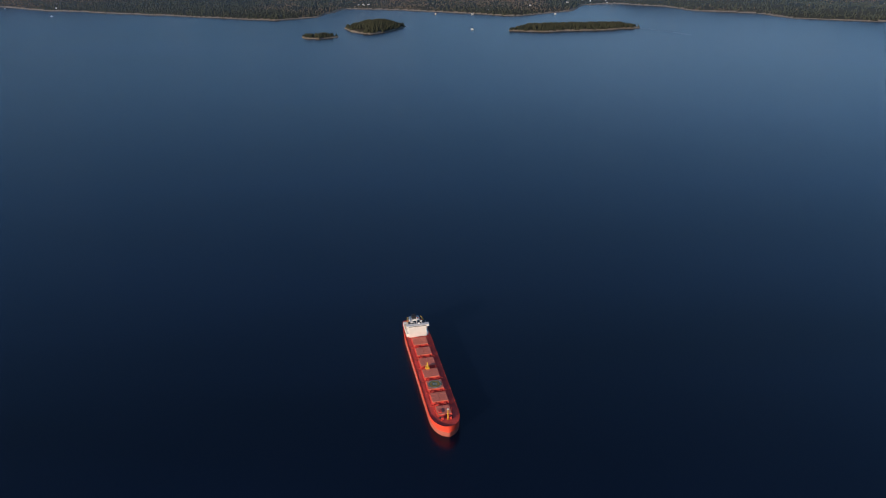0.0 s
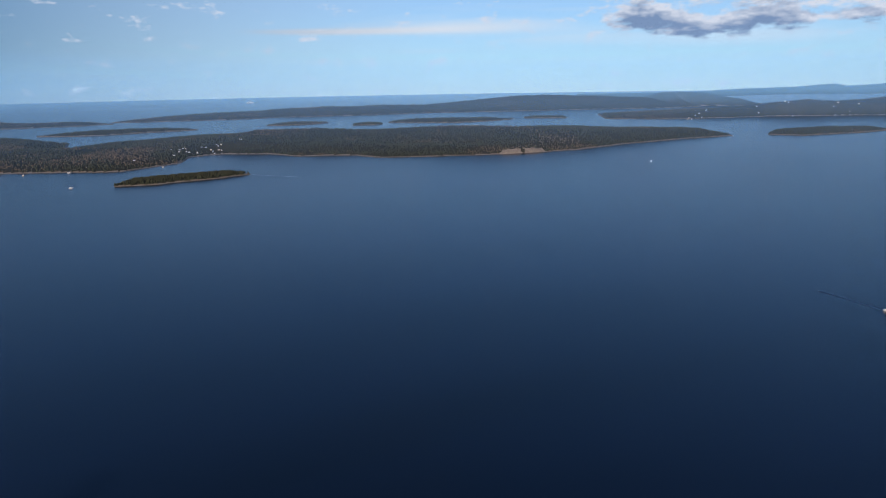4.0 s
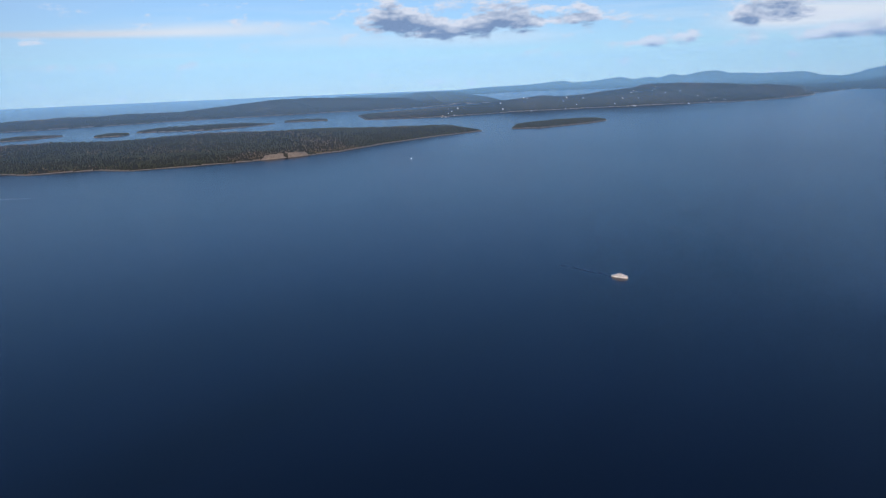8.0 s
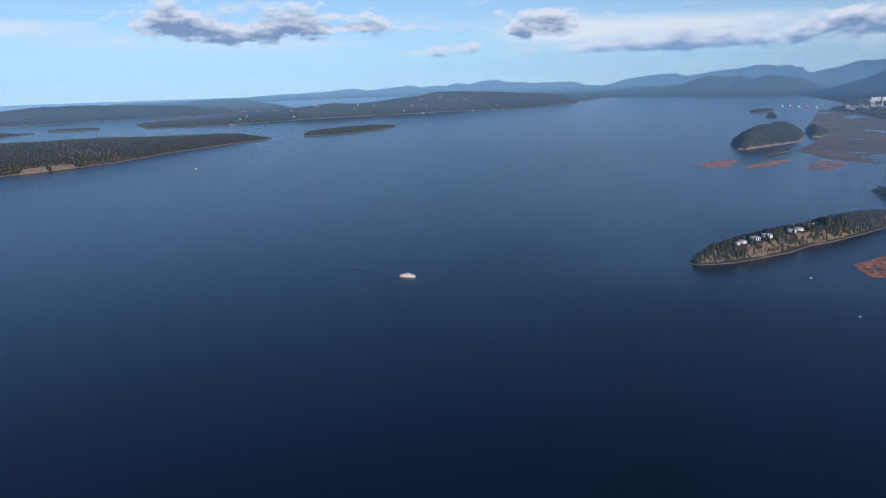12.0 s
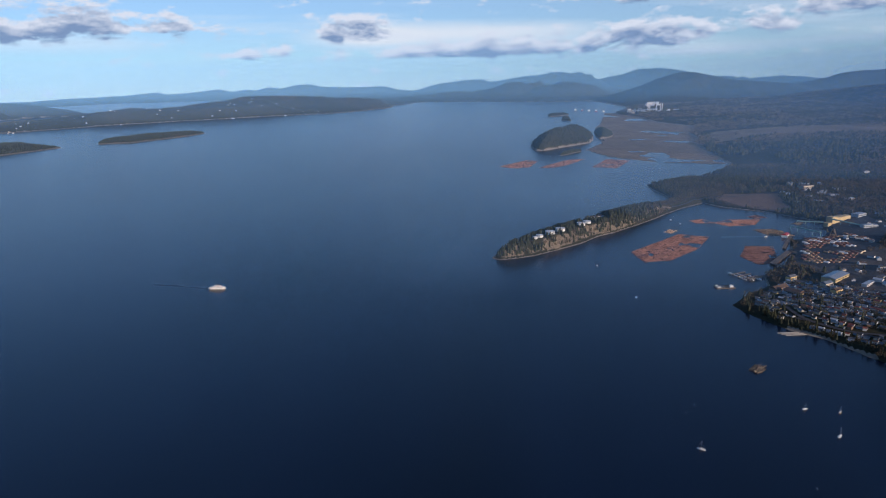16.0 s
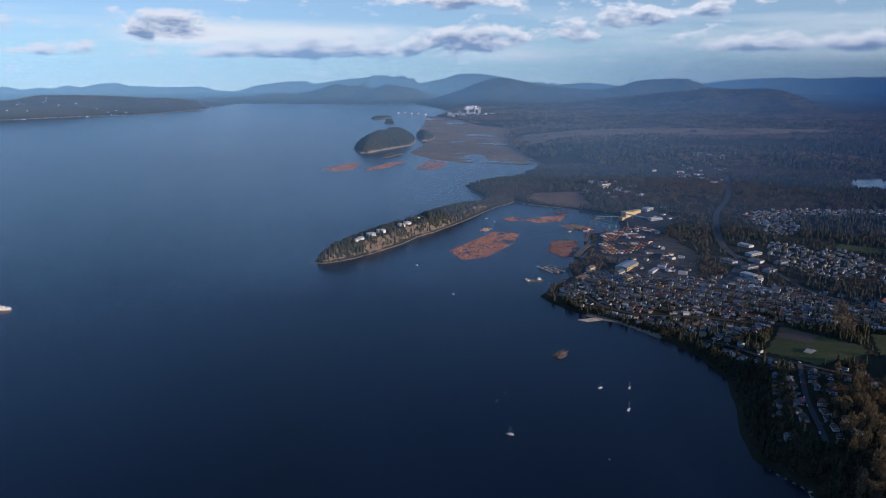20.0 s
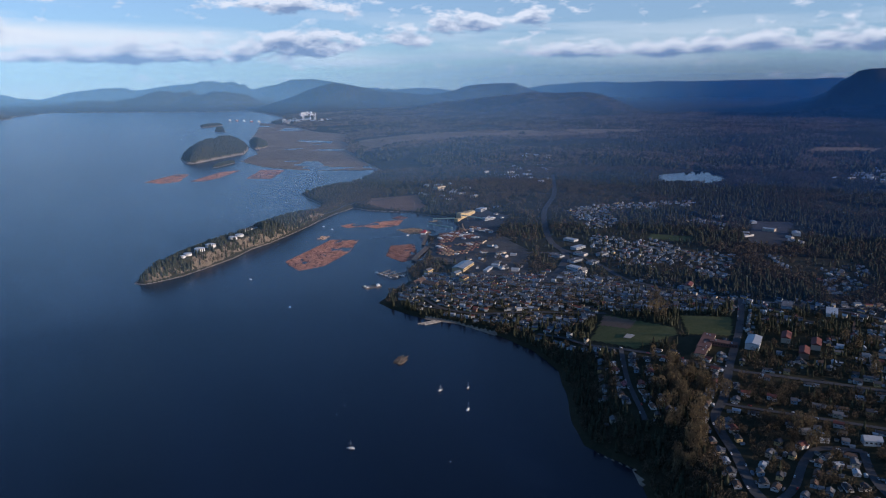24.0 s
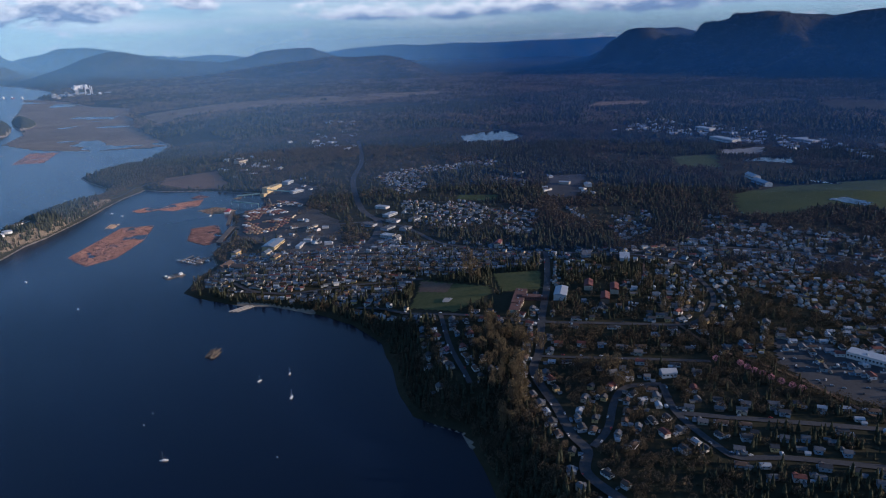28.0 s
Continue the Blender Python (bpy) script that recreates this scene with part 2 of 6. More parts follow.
def fractal(x, y, size, octaves=4, seed=0):
    t, a, tot = 0, 1.0, 0
    for o in range(octaves):
        t = t + a * (value_noise(x / size * 2 ** o, y / size * 2 ** o, seed + o) - 0.5)
        tot += a
        a *= 0.5
    return t / tot * 2


def inside_distance(poly, x, y):
    """Signed distance to a closed outline, positive inside."""
    p = np.array(poly, float)
    q = np.roll(p, -1, 0)
    best = np.full(x.shape, 1e9)
    inside = np.zeros(x.shape, bool)
    for (ax, ay), (bx, by) in zip(p, q):
        dx, dy = bx - ax, by - ay
        t = np.clip(((x - ax) * dx + (y - ay) * dy) / (dx * dx + dy * dy + 1e-9), 0, 1)
        best = np.minimum(best, (x - ax - t * dx) ** 2 + (y - ay - t * dy) ** 2)
        if ay != by:
            c = ((ay > y) != (by > y)) & (x < (bx - ax) * (y - ay) / (by - ay) + ax)
            inside ^= c
    d = np.sqrt(best)
    return np.where(inside, d, -d)


def smooth(d, a, b):
    t = np.clip((d - a) / (b - a), 0, 1)
    return t * t * (3 - 2 * t)


def mesh_from(name, verts, faces, mats=(), index=None, smooth_shade=False):
    """A mesh from vertex rows and rows of equal-sided faces."""
    me = bpy.data.meshes.new(name)
    verts = np.asarray(verts, np.float32)
    faces = np.asarray(faces, np.int32)
    n, k = faces.shape
    me.vertices.add(len(verts))
    me.vertices.foreach_set("co", verts.ravel())
    me.loops.add(n * k)
    me.loops.foreach_set("vertex_index", faces.ravel())
    me.polygons.add(n)
    me.polygons.foreach_set("loop_start", np.arange(0, n * k, k, dtype=np.int32))
    me.polygons.foreach_set("loop_total", np.full(n, k, np.int32))
    for m in mats:
        me.materials.append(m)
    if index is not None:
        me.polygons.foreach_set("material_index", np.asarray(index, np.int32))
    me.polygons.foreach_set("use_smooth", np.full(n, smooth_shade, bool))
    me.update(calc_edges=True)
    return me


# ---- coasts ----
MAINLAND = [
    (2224, -238), (2060, -225), (1900, -175), (1800, -180), (1700, -215), (1500, -235), (1395, -283), (1231, -250),
    (1072, -228), (914, -213), (816, -219), (747, -193), (704, -162), (678, -130), (652, -109), (616, -113), (580, -118), (556, -108), (536, -92),
    (517, -73), (492, -55), (467, -38), (449, -23), (430, -12), (407, -3), (392, 4), (377, 9), (373, 3), (377, -5), (384, -15), (395, -25), (416, -42), (436, -53), (449, -65),
    (479, -85), (510, -103), (537, -121), (562, -141), (546, -149), (516, -184), (490, -204), (464, -200), (440, -186), (436, -166), (400, -156),
    (374, -145), (356, -130), (337, -127), (324, -116), (306, -104), (297, -107), (280, -117),
]
MAINLAND += [
    (268, -129), (246, -142), (231, -146), (209, -146), (194, -141), (179, -135), (160, -129), (153, -132), (145, -136),
    (133, -132), (100, -118), (40, -120), (-80, -150), (-400, -300), (-1500, -500), (-3400, -1500), (-3400, -3600), (0, -4700), (4300, -4300), (5300, 150), (3950, 60), (3300, -100), (2900, -130), (2600, -190),
]
THETIS = [
    (-900, 1290), (-697, 1113), (-562, 1028), (-460, 986), (-366, 947), (-276, 904), (-204, 878), (-159, 905), (-134, 998), (-60, 974),
    (18, 928), (89, 887), (162, 935), (192, 1011), (236, 1023), (291, 975), (317, 919), (381, 880), (397, 832), (465, 796),
    (555, 761), (660, 742), (794, 768), (896, 768), (1012, 756), (1056, 830), (1010, 950), (860, 1120), (560, 1330), (300, 1400), (108, 1300), (33, 1213), (60, 1390), (-300, 1560), (-694, 1520),
]
ISLETS = [[(-143, 722), (-124, 713), (-108, 730), (-120, 744), (-146, 738)],
          [(-113, 800), (-98, 764), (-77, 746), (-55, 772), (-43, 805), (-66, 850), (-92, 850)],
          [(66, 757), (106, 746), (160, 752), (209, 767), (195, 800), (140, 806), (90, 795)]]
REACH = [(1068, 732), (1091, 681), (1181, 664), (1295, 658), (1330, 705), (1250, 760), (1150, 775)]
PENELAKUT = [(1200, 1262), (1293, 1150), (1420, 1100), (1544, 1060), (1664, 970), (1785, 875), (1909, 775), (2005, 669), (2099, 600), (2410, 543), (2700, 600), (2500, 900), (2100, 1200), (1700, 1450), (1350, 1450)]
VALDES = [(180, 2090), (508, 1975), (640, 2005), (753, 1964), (879, 1915), (1047, 1890), (1178, 1834), (1256, 1800), (1500, 1690), (1760, 1560), (1900, 1560), (1950, 1700), (1700, 2050), (1500, 2300), (900, 2450), (420, 2330)]
GABRIOLA = [(-1900, 2350), (-1352, 2186), (-787, 2070), (-325, 1975), (-88, 1990), (205, 1995), (160, 2120), (-300, 2250), (-900, 2450), (-1700, 2700)]
SALTSPRING = [(2440, 600), (2697, 547), (2864, 535), (2881, 421), (2800, 200), (2730, -20), (2780, -140), (3300, -400), (4300, -400), (4700, 500), (4500, 1300), (3600, 1300), (2900, 1000)]
OUTER = [(2300, 2700), (2600, 2300), (3200, 2150), (3500, 1800), (3850, 1450), (4050, 900), (4450, 800), (4700, 1300), (4300, 2300), (3600, 3000), (2900, 3300)]
HUMP = [(1790, 1760), (1900, 1610), (2080, 1470), (2230, 1560), (2050, 1800), (1900, 1950)]
KUPER = [[(16, 1632), (106, 1574), (331, 1610), (250, 1690), (120, 1700)], [(480, 1640), (560, 1600), (640, 1640), (560, 1690)],
         [(650, 1503), (690, 1470), (722, 1500), (690, 1530)], [(756, 1530), (865, 1404), (1000, 1400), (1070, 1425), (980, 1520), (830, 1590)], [(1085, 1441), (1171, 1366), (1200, 1400), (1130, 1470)]]
SHOAL = [[(953, 2), (953, -12), (996, -38), (1062, -74), (1110, -84), (1195, -87), (1185, -62), (1110, -26), (1030, 8)], [(1125, -92), (1150, -112), (1200, -118), (1320, -106), (1250, -88)],
         [(1600, -34), (1577, -59), (1680, -62), (1700, -36)], [(1736, -6), (1830, -63), (1870, -50), (1800, 0)], [(880, -24), (900, -42), (948, -60), (930, -38)]]

# crests of the hills: half width of the flanks, then the crest line as x, y, height
RIDGES = [
    (520, [(3612, 786, 13), (3616, 652, 42), (3608, 563, 63), (3600, 461, 75), (3589, 361, 86), (3572, 303, 72), (3558, 165, 93), (3540, 45, 103), (3517, -34, 114), (3494, -72, 110), (3470, -98, 92), (3445, -174, 78), (3418, -248, 46), (3390, -309, 3)]),
    (420, [(4247, -225, 60), (4241, -330, 86), (4236, -389, 94), (4228, -476, 125), (4214, -591, 128), (4202, -676, 117), (4190, -747, 103), (4161, -897, 76)]),
    (420, [(2749, -157, 5), (2749, -226, 20), (2747, -340, 58), (2745, -396, 80), (2742, -451, 95), (2740, -487, 102), (2738, -524, 101), (2736, -561, 90), (2724, -642, 71), (2700, -735, 63), (2674, -829, 56), (2659, -905, 42), (2623, -1032, 9)]),
    (340, [(3187, -912, 10), (3169, -976, 42), (3142, -1063, 59), (3126, -1113, 71), (3108, -1162, 89), (3090, -1211, 96), (3051, -1308, 102), (3031, -1356, 99), (3010, -1404, 86), (2976, -1475, 55)]),
    (300, [(4298, -1006, 34), (4282, -1073, 57), (4265, -1140, 66), (4233, -1257, 75), (4198, -1372, 67), (4166, -1471, 49)]),
    (420, [(2218, -665, 24), (2192, -752, 39), (2139, -896, 57), (2107, -974, 63), (2092, -1007, 71), (2052, -1088, 69), (2009, -1167, 72), (1987, -1206, 63), (1964, -1245, 47), (1935, -1290, 22), (1905, -1335, 4)]),
    (400, [(4133, -1954, 74), (4086, -2050, 90), (4005, -2208, 102), (3926, -2347, 111), (3844, -2481, 102), (3730, -2652, 110), (3590, -2841, 111), (3318, -3158, 116), (3105, -3370, 122), (2913, -3538, 108), (2709, -3698, 100)]),
    (380, [(3565, -1864, 44), (3444, -2082, 64), (3313, -2288, 68), (3173, -2481, 78), (3027, -2659, 67), (2878, -2822, 79)]),
]
RIDGES += [
    (560, [(1990, -1865, 18), (1913, -1932, 42), (1864, -1967, 57), (1815, -2001, 79), (1781, -2019, 105), (1748, -2037, 131), (1713, -2055, 137), (1635, -2106, 138), (1586, -2133, 124), (1537, -2158, 120), (1489, -2180, 129)]),
    (640, [(1404, -2057, 128), (1369, -2061, 143), (1307, -2081, 147), (1273, -2083, 159), (1226, -2092, 163), (1154, -2114, 158), (1108, -2120, 153), (1021, -2126, 164), (900, -2140, 160), (600, -2200, 175), (100, -2300, 150), (-900, -2400, 120)]),
    (300, [(1255, 1210, 4), (1325, 1198, 8), (1443, 1126, 18), (1539, 1069, 20), (1587, 1075, 31), (1660, 1042, 38), (1729, 1012, 31), (1797, 979, 34), (1864, 944, 41), (1930, 907, 45), (2041, 906, 52), (2204, 849, 50), (2371, 766, 40), (2542, 641, 28), (2695, 547, 16)]),
    (220, [(1866, 1801, 26), (1916, 1748, 42), (1983, 1672, 44), (2017, 1631, 40), (2068, 1567, 23)]),
    (400, [(3344, 2850, 4), (3456, 2715, 14), (3591, 2534, 22), (3688, 2392, 30), (3786, 2234, 43), (3812, 2190, 28), (3885, 2059, 40), (3945, 1942, 55), (3974, 1883, 36), (4014, 1796, 49), (4034, 1752, 41), (4064, 1680, 61), (4088, 1622, 49), (4127, 1522, 70), (4152, 1451, 74), (4172, 1393, 56), (4221, 1239, 47), (4276, 1035, 52)]),
    (230, [(678, 2134, 18), (815, 2113, 21), (959, 2080, 17), (998, 2089, 21), (1137, 2046, 18), (1208, 2034, 22), (1295, 2010, 29), (1379, 1974, 36), (1463, 1934, 42), (1547, 1890, 42), (1701, 1776, 34), (1810, 1691, 28), (1875, 1645, 5)]),
    (170, [(-900, 2080, 24), (-636, 2047, 28), (-588, 2062, 30), (-488, 2088, 20), (-423, 2102, 8), (-352, 2115, 19), (-236, 2131, 18), (-53, 2143, 12), (76, 2143, 5)]),
    (300, [(-700, 1300, 26), (-388, 1234, 25), (-341, 1239, 28), (-221, 1258, 27), (-116, 1264, 19), (-51, 1260, 15), (-5, 1252, 10), (43, 1243, 9)]),
    (260, [(98, 1220, 3), (155, 1202, 8), (229, 1177, 13), (282, 1153, 17), (316, 1131, 24), (409, 1085, 25), (479, 1040, 21), (536, 995, 24), (580, 953, 26), (626, 894, 26), (715, 871, 23), (772, 869, 20), (865, 830, 16), (946, 793, 11)]),
]


def hill_sum(x, y):
    """The hills: crest lines with gullied flanks; the highest one counts."""
    out = np.zeros_like(x)
    rough = fractal(x, y, 190, 4, 9)
    for w, line in RIDGES:
        p = np.array(line, float)
        m = (x > p[:, 0].min() - w) & (x < p[:, 0].max() + w) & (y > p[:, 1].min() - w) & (y < p[:, 1].max() + w)
        if not m.any():
            continue
        xx, yy = x[m], y[m]
        best, top = np.full(xx.shape, 1e12), np.zeros(xx.shape)
        for (ax, ay, ah), (bx, by, bh) in zip(p, p[1:]):
            dx, dy = bx - ax, by - ay
            t = np.clip(((xx - ax) * dx + (yy - ay) * dy) / (dx * dx + dy * dy), 0, 1)
            d2 = (xx - ax - t * dx) ** 2 + (yy - ay - t * dy) ** 2
            k = d2 < best
            best, top = np.where(k, d2, best), np.where(k, ah + t * (bh - ah), top)
        u = np.clip(np.sqrt(best) / w, 0, 1)
        flank = (1 - u) ** 1.5 * (1 + 0.55 * u)
        flank = flank * (1 + 1.3 * rough[m] * smooth(u, 0.02, 0.4))
        out[m] = np.maximum(out[m], top * np.clip(flank, 0, 1))
    return out


LANDS = [("mainland", MAINLAND, 9.0, 90.0), ("forested_island", THETIS, 6.0, 45.0), ("long_islet", ISLETS[2], 2.5, 14.0), ("round_islet", ISLETS[1], 4.0, 18.0),
         ("rocky_islet", ISLETS[0], 1.0, 8.0), ("low_island", REACH, 5.0, 26.0), ("settled_island", PENELAKUT, 7.0, 60.0), ("outer_island", VALDES, 12.0, 90.0),
         ("far_island", GABRIOLA, 13.0, 90.0), ("mountain_island", SALTSPRING, 10.0, 120.0), ("hazy_island", OUTER, 5.0, 120.0), ("humped_island", HUMP, 6.0, 60.0)]
LANDS += [("channel_islet", p, 6.0, 30.0) for p in KUPER] + [("estuary_islet", p, h, l) for p, h, l in zip(SHOAL, (46, 22, 8, 7, 2), (42, 26, 20, 20, 12))]

LAKE = [(535, -475), (556, -430), (606, -462), (618, -524), (556, -508)]
RIDGE = ((575, -132), (395, -14))


def land_height(name, poly, rise, run, x, y):
    """Ground height over the sea; below -0.5 where there is no land. Also the distance from the shore."""
    d = inside_distance(poly, x, y)
    r = np.hypot(x, y)
    wob = fractal(x, y, 16 + r * 0.02, 3, 5) * np.clip(r * 0.006, 1.5, 12)
    if name == "mainland":
        (ax, ay), (bx, by) = RIDGE
        t = np.clip(((x - ax) * (bx - ax) + (y - ay) * (by - ay)) / ((bx - ax) ** 2 + (by - ay) ** 2), 0, 1)
        near = np.hypot(x - ax - t * (bx - ax), y - ay - t * (by - ay))
        spine = np.exp(-(near / 30.0) ** 4)
        d = d + wob * (1 - 0.6 * spine) + 0.4 * spine
        h = rise * (1 - np.exp(-np.maximum(d, 0) / run)) + 0.5 * smooth(d, 0, 2)
        lee = smooth((x - 395) * 0.548 + (y + 14) * 0.836, 1, 15)
        h = h * (1 - spine) + spine * (0.3 * smooth(d, 0, 1.5) + 6.6 * (1 - 0.5 * lee) * (1 - 0.55 * smooth(x, 480, 560)) * smooth(d, 1.0, 9.0 + 4.0 * fractal(x, y, 14, 3, 29)))
        bluff = smooth(260 - x, 0, 70) * smooth(-y, 100, 150)
        h = h + bluff * 5.5 * smooth(d, 2, 16)
    else:
        d = d + wob
        scar = np.hypot((x - 575) / 36, (y - 750) / 26) < 1
        d = np.where(scar, inside_distance(poly, x, y) if name == "forested_island" else d, d)
        h = rise * (1 - np.exp(-np.maximum(d, 0) / run)) + 0.6 * smooth(d, 0, 3)
    if name == "forested_island":
        h = h + 4.0 * scar * smooth(d, 0.5, 4)
    hs = hill_sum(x, y) * smooth(d, 0, 50)
    h = np.maximum(h, hs) + np.minimum(h, hs) * 0.08 + (hs * 0.03 + 1.0 * smooth(d, 10, 80)) * fractal(x, y, 120, 4, 19)
    if name == "mainland":
        k = smooth(inside_distance(LAKE, x, y), -12, 3)
        h = h * (1 - k) + 8.0 * k
    return np.where(d > 0, h, np.maximum(d * 0.25, -3.0)), d


def local_height(name, x, y):
    for n, p, a, b in LANDS:
        if n == name:
            return land_height(n, p, a, b, np.atleast_1d(np.asarray(x, float)), np.atleast_1d(np.asarray(y, float)))[0]


# ---- sea ----
ring = np.concatenate([[0.0], np.geomspace(0.5, 4950, 60)])
ang = np.linspace(0, 2 * np.pi, 181)[:-1]
sv = [(0, 0, 0)] + [(r * math.sin(a), r * math.cos(a), 0) for r in ring[1:] for a in ang]
nA = len(ang)
sf = [(1 + i * nA + j, 1 + i * nA + (j + 1) % nA, 1 + (i + 1) * nA + (j + 1) % nA, 1 + (i + 1) * nA + j) for i in range(len(ring) - 2) for j in range(nA)]
sea = new("water", mesh_from("water", sv, sf, [M_WATER]))
tagged(sea, "dark blue sea with fine wind ripples reaching the horizon", "sea", kind="structure")


# ---- land ----
def land_mesh(name, poly, rise, run):
    p = np.array(poly)
    az = np.degrees(np.arctan2(p[:, 0], p[:, 1] + 20))
    r = np.hypot(p[:, 0], p[:, 1] + 20)
    if name == "mainland":
        A = np.concatenate([np.arange(84, 108, 0.11), np.arange(108, 162, 0.21), np.arange(162, 275, 2.0)])
        Rr = np.concatenate([np.arange(95, 300, 1.6), np.geomspace(300, 700, 330), np.geomspace(702, 4900, 260)])
    else:
        step = 0.16 if r.min() > 650 else 0.3
        A = np.arange(az.min() - 0.6, az.max() + 0.8, min(step, (az.max() - az.min()) / 30))
        n = int(max(24, min(150, (r.max() - r.min()) / (r.min() * 0.004))))
        Rr = np.linspace(r.min() * 0.985, r.max() * 1.015, n)
    ga, gr = np.meshgrid(np.radians(A), Rr)
    x, y = gr * np.sin(ga), gr * np.cos(ga) - 20
    h, d = land_height(name, poly, rise, run, x, y)
    nr, na = x.shape
    idx = np.arange(nr * na).reshape(nr, na)
    f = np.stack([idx[:-1, :-1], idx[:-1, 1:], idx[1:, 1:], idx[1:, :-1]], -1).reshape(-1, 4)
    hv, dv = h.ravel(), d.ravel()
    keep = hv[f].max(1) > -0.4
    f = f[keep][:, ::-1]
    used = np.unique(f)
    remap = np.zeros(nr * na, np.int64)
    remap[used] = np.arange(len(used))
    v = np.stack([x.ravel(), y.ravel(), hv], -1)
    fz, fd = hv[f], dv[f].mean(1)
    dist = np.hypot(v[f][:, :, 0].mean(1), v[f][:, :, 1].mean(1))
    e1, e2 = v[f[:, 2]] - v[f[:, 0]], v[f[:, 3]] - v[f[:, 1]]
    nn = np.cross(e1, e2)
    slope = np.abs(nn[:, 2]) / (np.linalg.norm(nn, axis=1) + 1e-9)
    mat = np.zeros(len(f), np.int32)
    mat[(fd < np.where(dist < 720, 0.9, np.clip(dist * 0.004, 1.2, 5))) & (fz.mean(1) < 2) & (dist > 360)] = 1
    cx, cy = v[f][:, :, 0].mean(1), v[f][:, :, 1].mean(1)
    mat[(slope < 0.80) & (dist < 700) & (fractal(cx, cy, 13, 3, 71) > -0.22)] = 2
    mat[(np.hypot((cx - 575) / 36, (cy - 750) / 26) < 1) & (fd < 8) & (fractal(cx, cy, 10, 2, 17) > -0.4)] = 1
    return mesh_from(name, v[used], remap[f], [M_LAND, M_SHORE, M_CLIFF], mat, True)


for nm, poly, rise, run in LANDS:
    ob = new(nm, land_mesh(nm, poly, rise, run))
    tagged(ob, {"mainland": "forested mainland ground with bluffs and low shore"}.get(nm, "low forested island with a pale rocky shore"), "land", kind="structure")


# ---- more materials ----
def plain(name, colour, rough=0.7, metal=0.0, vary=0.12, size=0.6, spec=0.3, bump=0.0):
    return material(name, colour, rough, metal, vary, size, 7.0, bump, spec=spec)


M_HULL = plain("ship_red_paint", (0.74, 0.075, 0.038), 0.5, size=4)
M_HULL_LOW = plain("boot_topping_paint", (0.42, 0.12, 0.085), 0.7, size=3)
M_DECK = plain("deck_red_paint", (0.64, 0.075, 0.055), 0.75, size=2.5, vary=0.3)
M_HATCH = plain("hatch_cover_paint", (0.64, 0.19, 0.125), 0.6, size=3)
M_WHITE = plain("white_paint", (0.78, 0.76, 0.72), 0.5, size=1.5, vary=0.06)
M_YELLOW = plain("yellow_paint", (0.62, 0.36, 0.03), 0.5)
M_GREEN = plain("helideck_green", (0.03, 0.075, 0.05), 0.7)
M_BLACK = plain("dark_metal", (0.035, 0.035, 0.04), 0.5, 0.3)
M_GLASS = plain("dark_window_glass", (0.03, 0.04, 0.05), 0.08, size=3, spec=0.6)
M_STEEL = plain("galvanised_steel", (0.42, 0.44, 0.45), 0.4, 0.6)
M_TANK = plain("tank_white", (0.66, 0.65, 0.62), 0.55, size=3)
M_TIMBER = plain("grey_timber", (0.16, 0.13, 0.10), 0.9, size=1.0, vary=0.3)
M_LOG = material("floating_logs", (0.14, 0.066, 0.050), 0.85, size=6, fine=9, island=True, colour2=(0.42, 0.235, 0.175), spec=0.15)
M_LOG_PALE = material("fresh_cut_logs", (0.30, 0.19, 0.11), 0.85, size=6, fine=9, island=True, colour2=(0.58, 0.42, 0.26), spec=0.15)
M_RED = plain("red_roof_metal", (0.34, 0.035, 0.03), 0.5)
M_MILL = plain("mill_yellow_siding", (0.50, 0.39, 0.20), 0.7)
M_CONV = plain("pale_green_steel", (0.30, 0.42, 0.36), 0.6)
M_CONCRETE = plain("concrete", (0.36, 0.34, 0.31), 0.9, size=3, vary=0.2)
M_BRICK = plain("school_brown_roof", (0.13, 0.072, 0.06), 0.85, size=2, vary=0.2)
M_TRUNK = plain("tree_bark", (0.09, 0.065, 0.045), 0.95, size=0.5)
M_PINK = plain("cherry_blossom", (0.62, 0.30, 0.34), 0.9, size=0.6, vary=0.25)
M_GOLD = material("golden_twigs", (0.095, 0.078, 0.048), 0.95, size=5, fine=6, island=True, colour2=(0.20, 0.155, 0.088), spec=0.1)
M_DIRT = material("bare_playing_dirt", (0.13, 0.085, 0.06), 0.95, size=9, fine=8, colour2=(0.20, 0.14, 0.10), spec=0.1)
M_PASTURE = material("dim_pasture", (0.045, 0.066, 0.024), 0.95, size=14, fine=8, colour2=(0.090, 0.105, 0.038), spec=0.1)
M_STUBBLE = material("winter_stubble", (0.12, 0.092, 0.055), 0.95, size=45, fine=6, colour2=(0.30, 0.215, 0.13), spec=0.1)
M_YARD = material("worn_yard", (0.070, 0.060, 0.050), 0.95, size=9, fine=8, colour2=(0.17, 0.15, 0.13), spec=0.1)
M_GRAVEL = material("pale_gravel", (0.20, 0.20, 0.20), 0.95, size=12, fine=8, colour2=(0.36, 0.35, 0.33), spec=0.1)
M_FOAM = plain("wake_foam", (0.035, 0.052, 0.085), 0.5, size=2, vary=0.4)
M_STEAM = plain("steam", (0.8, 0.8, 0.8), 1.0, size=4, vary=0.1, spec=0.0)
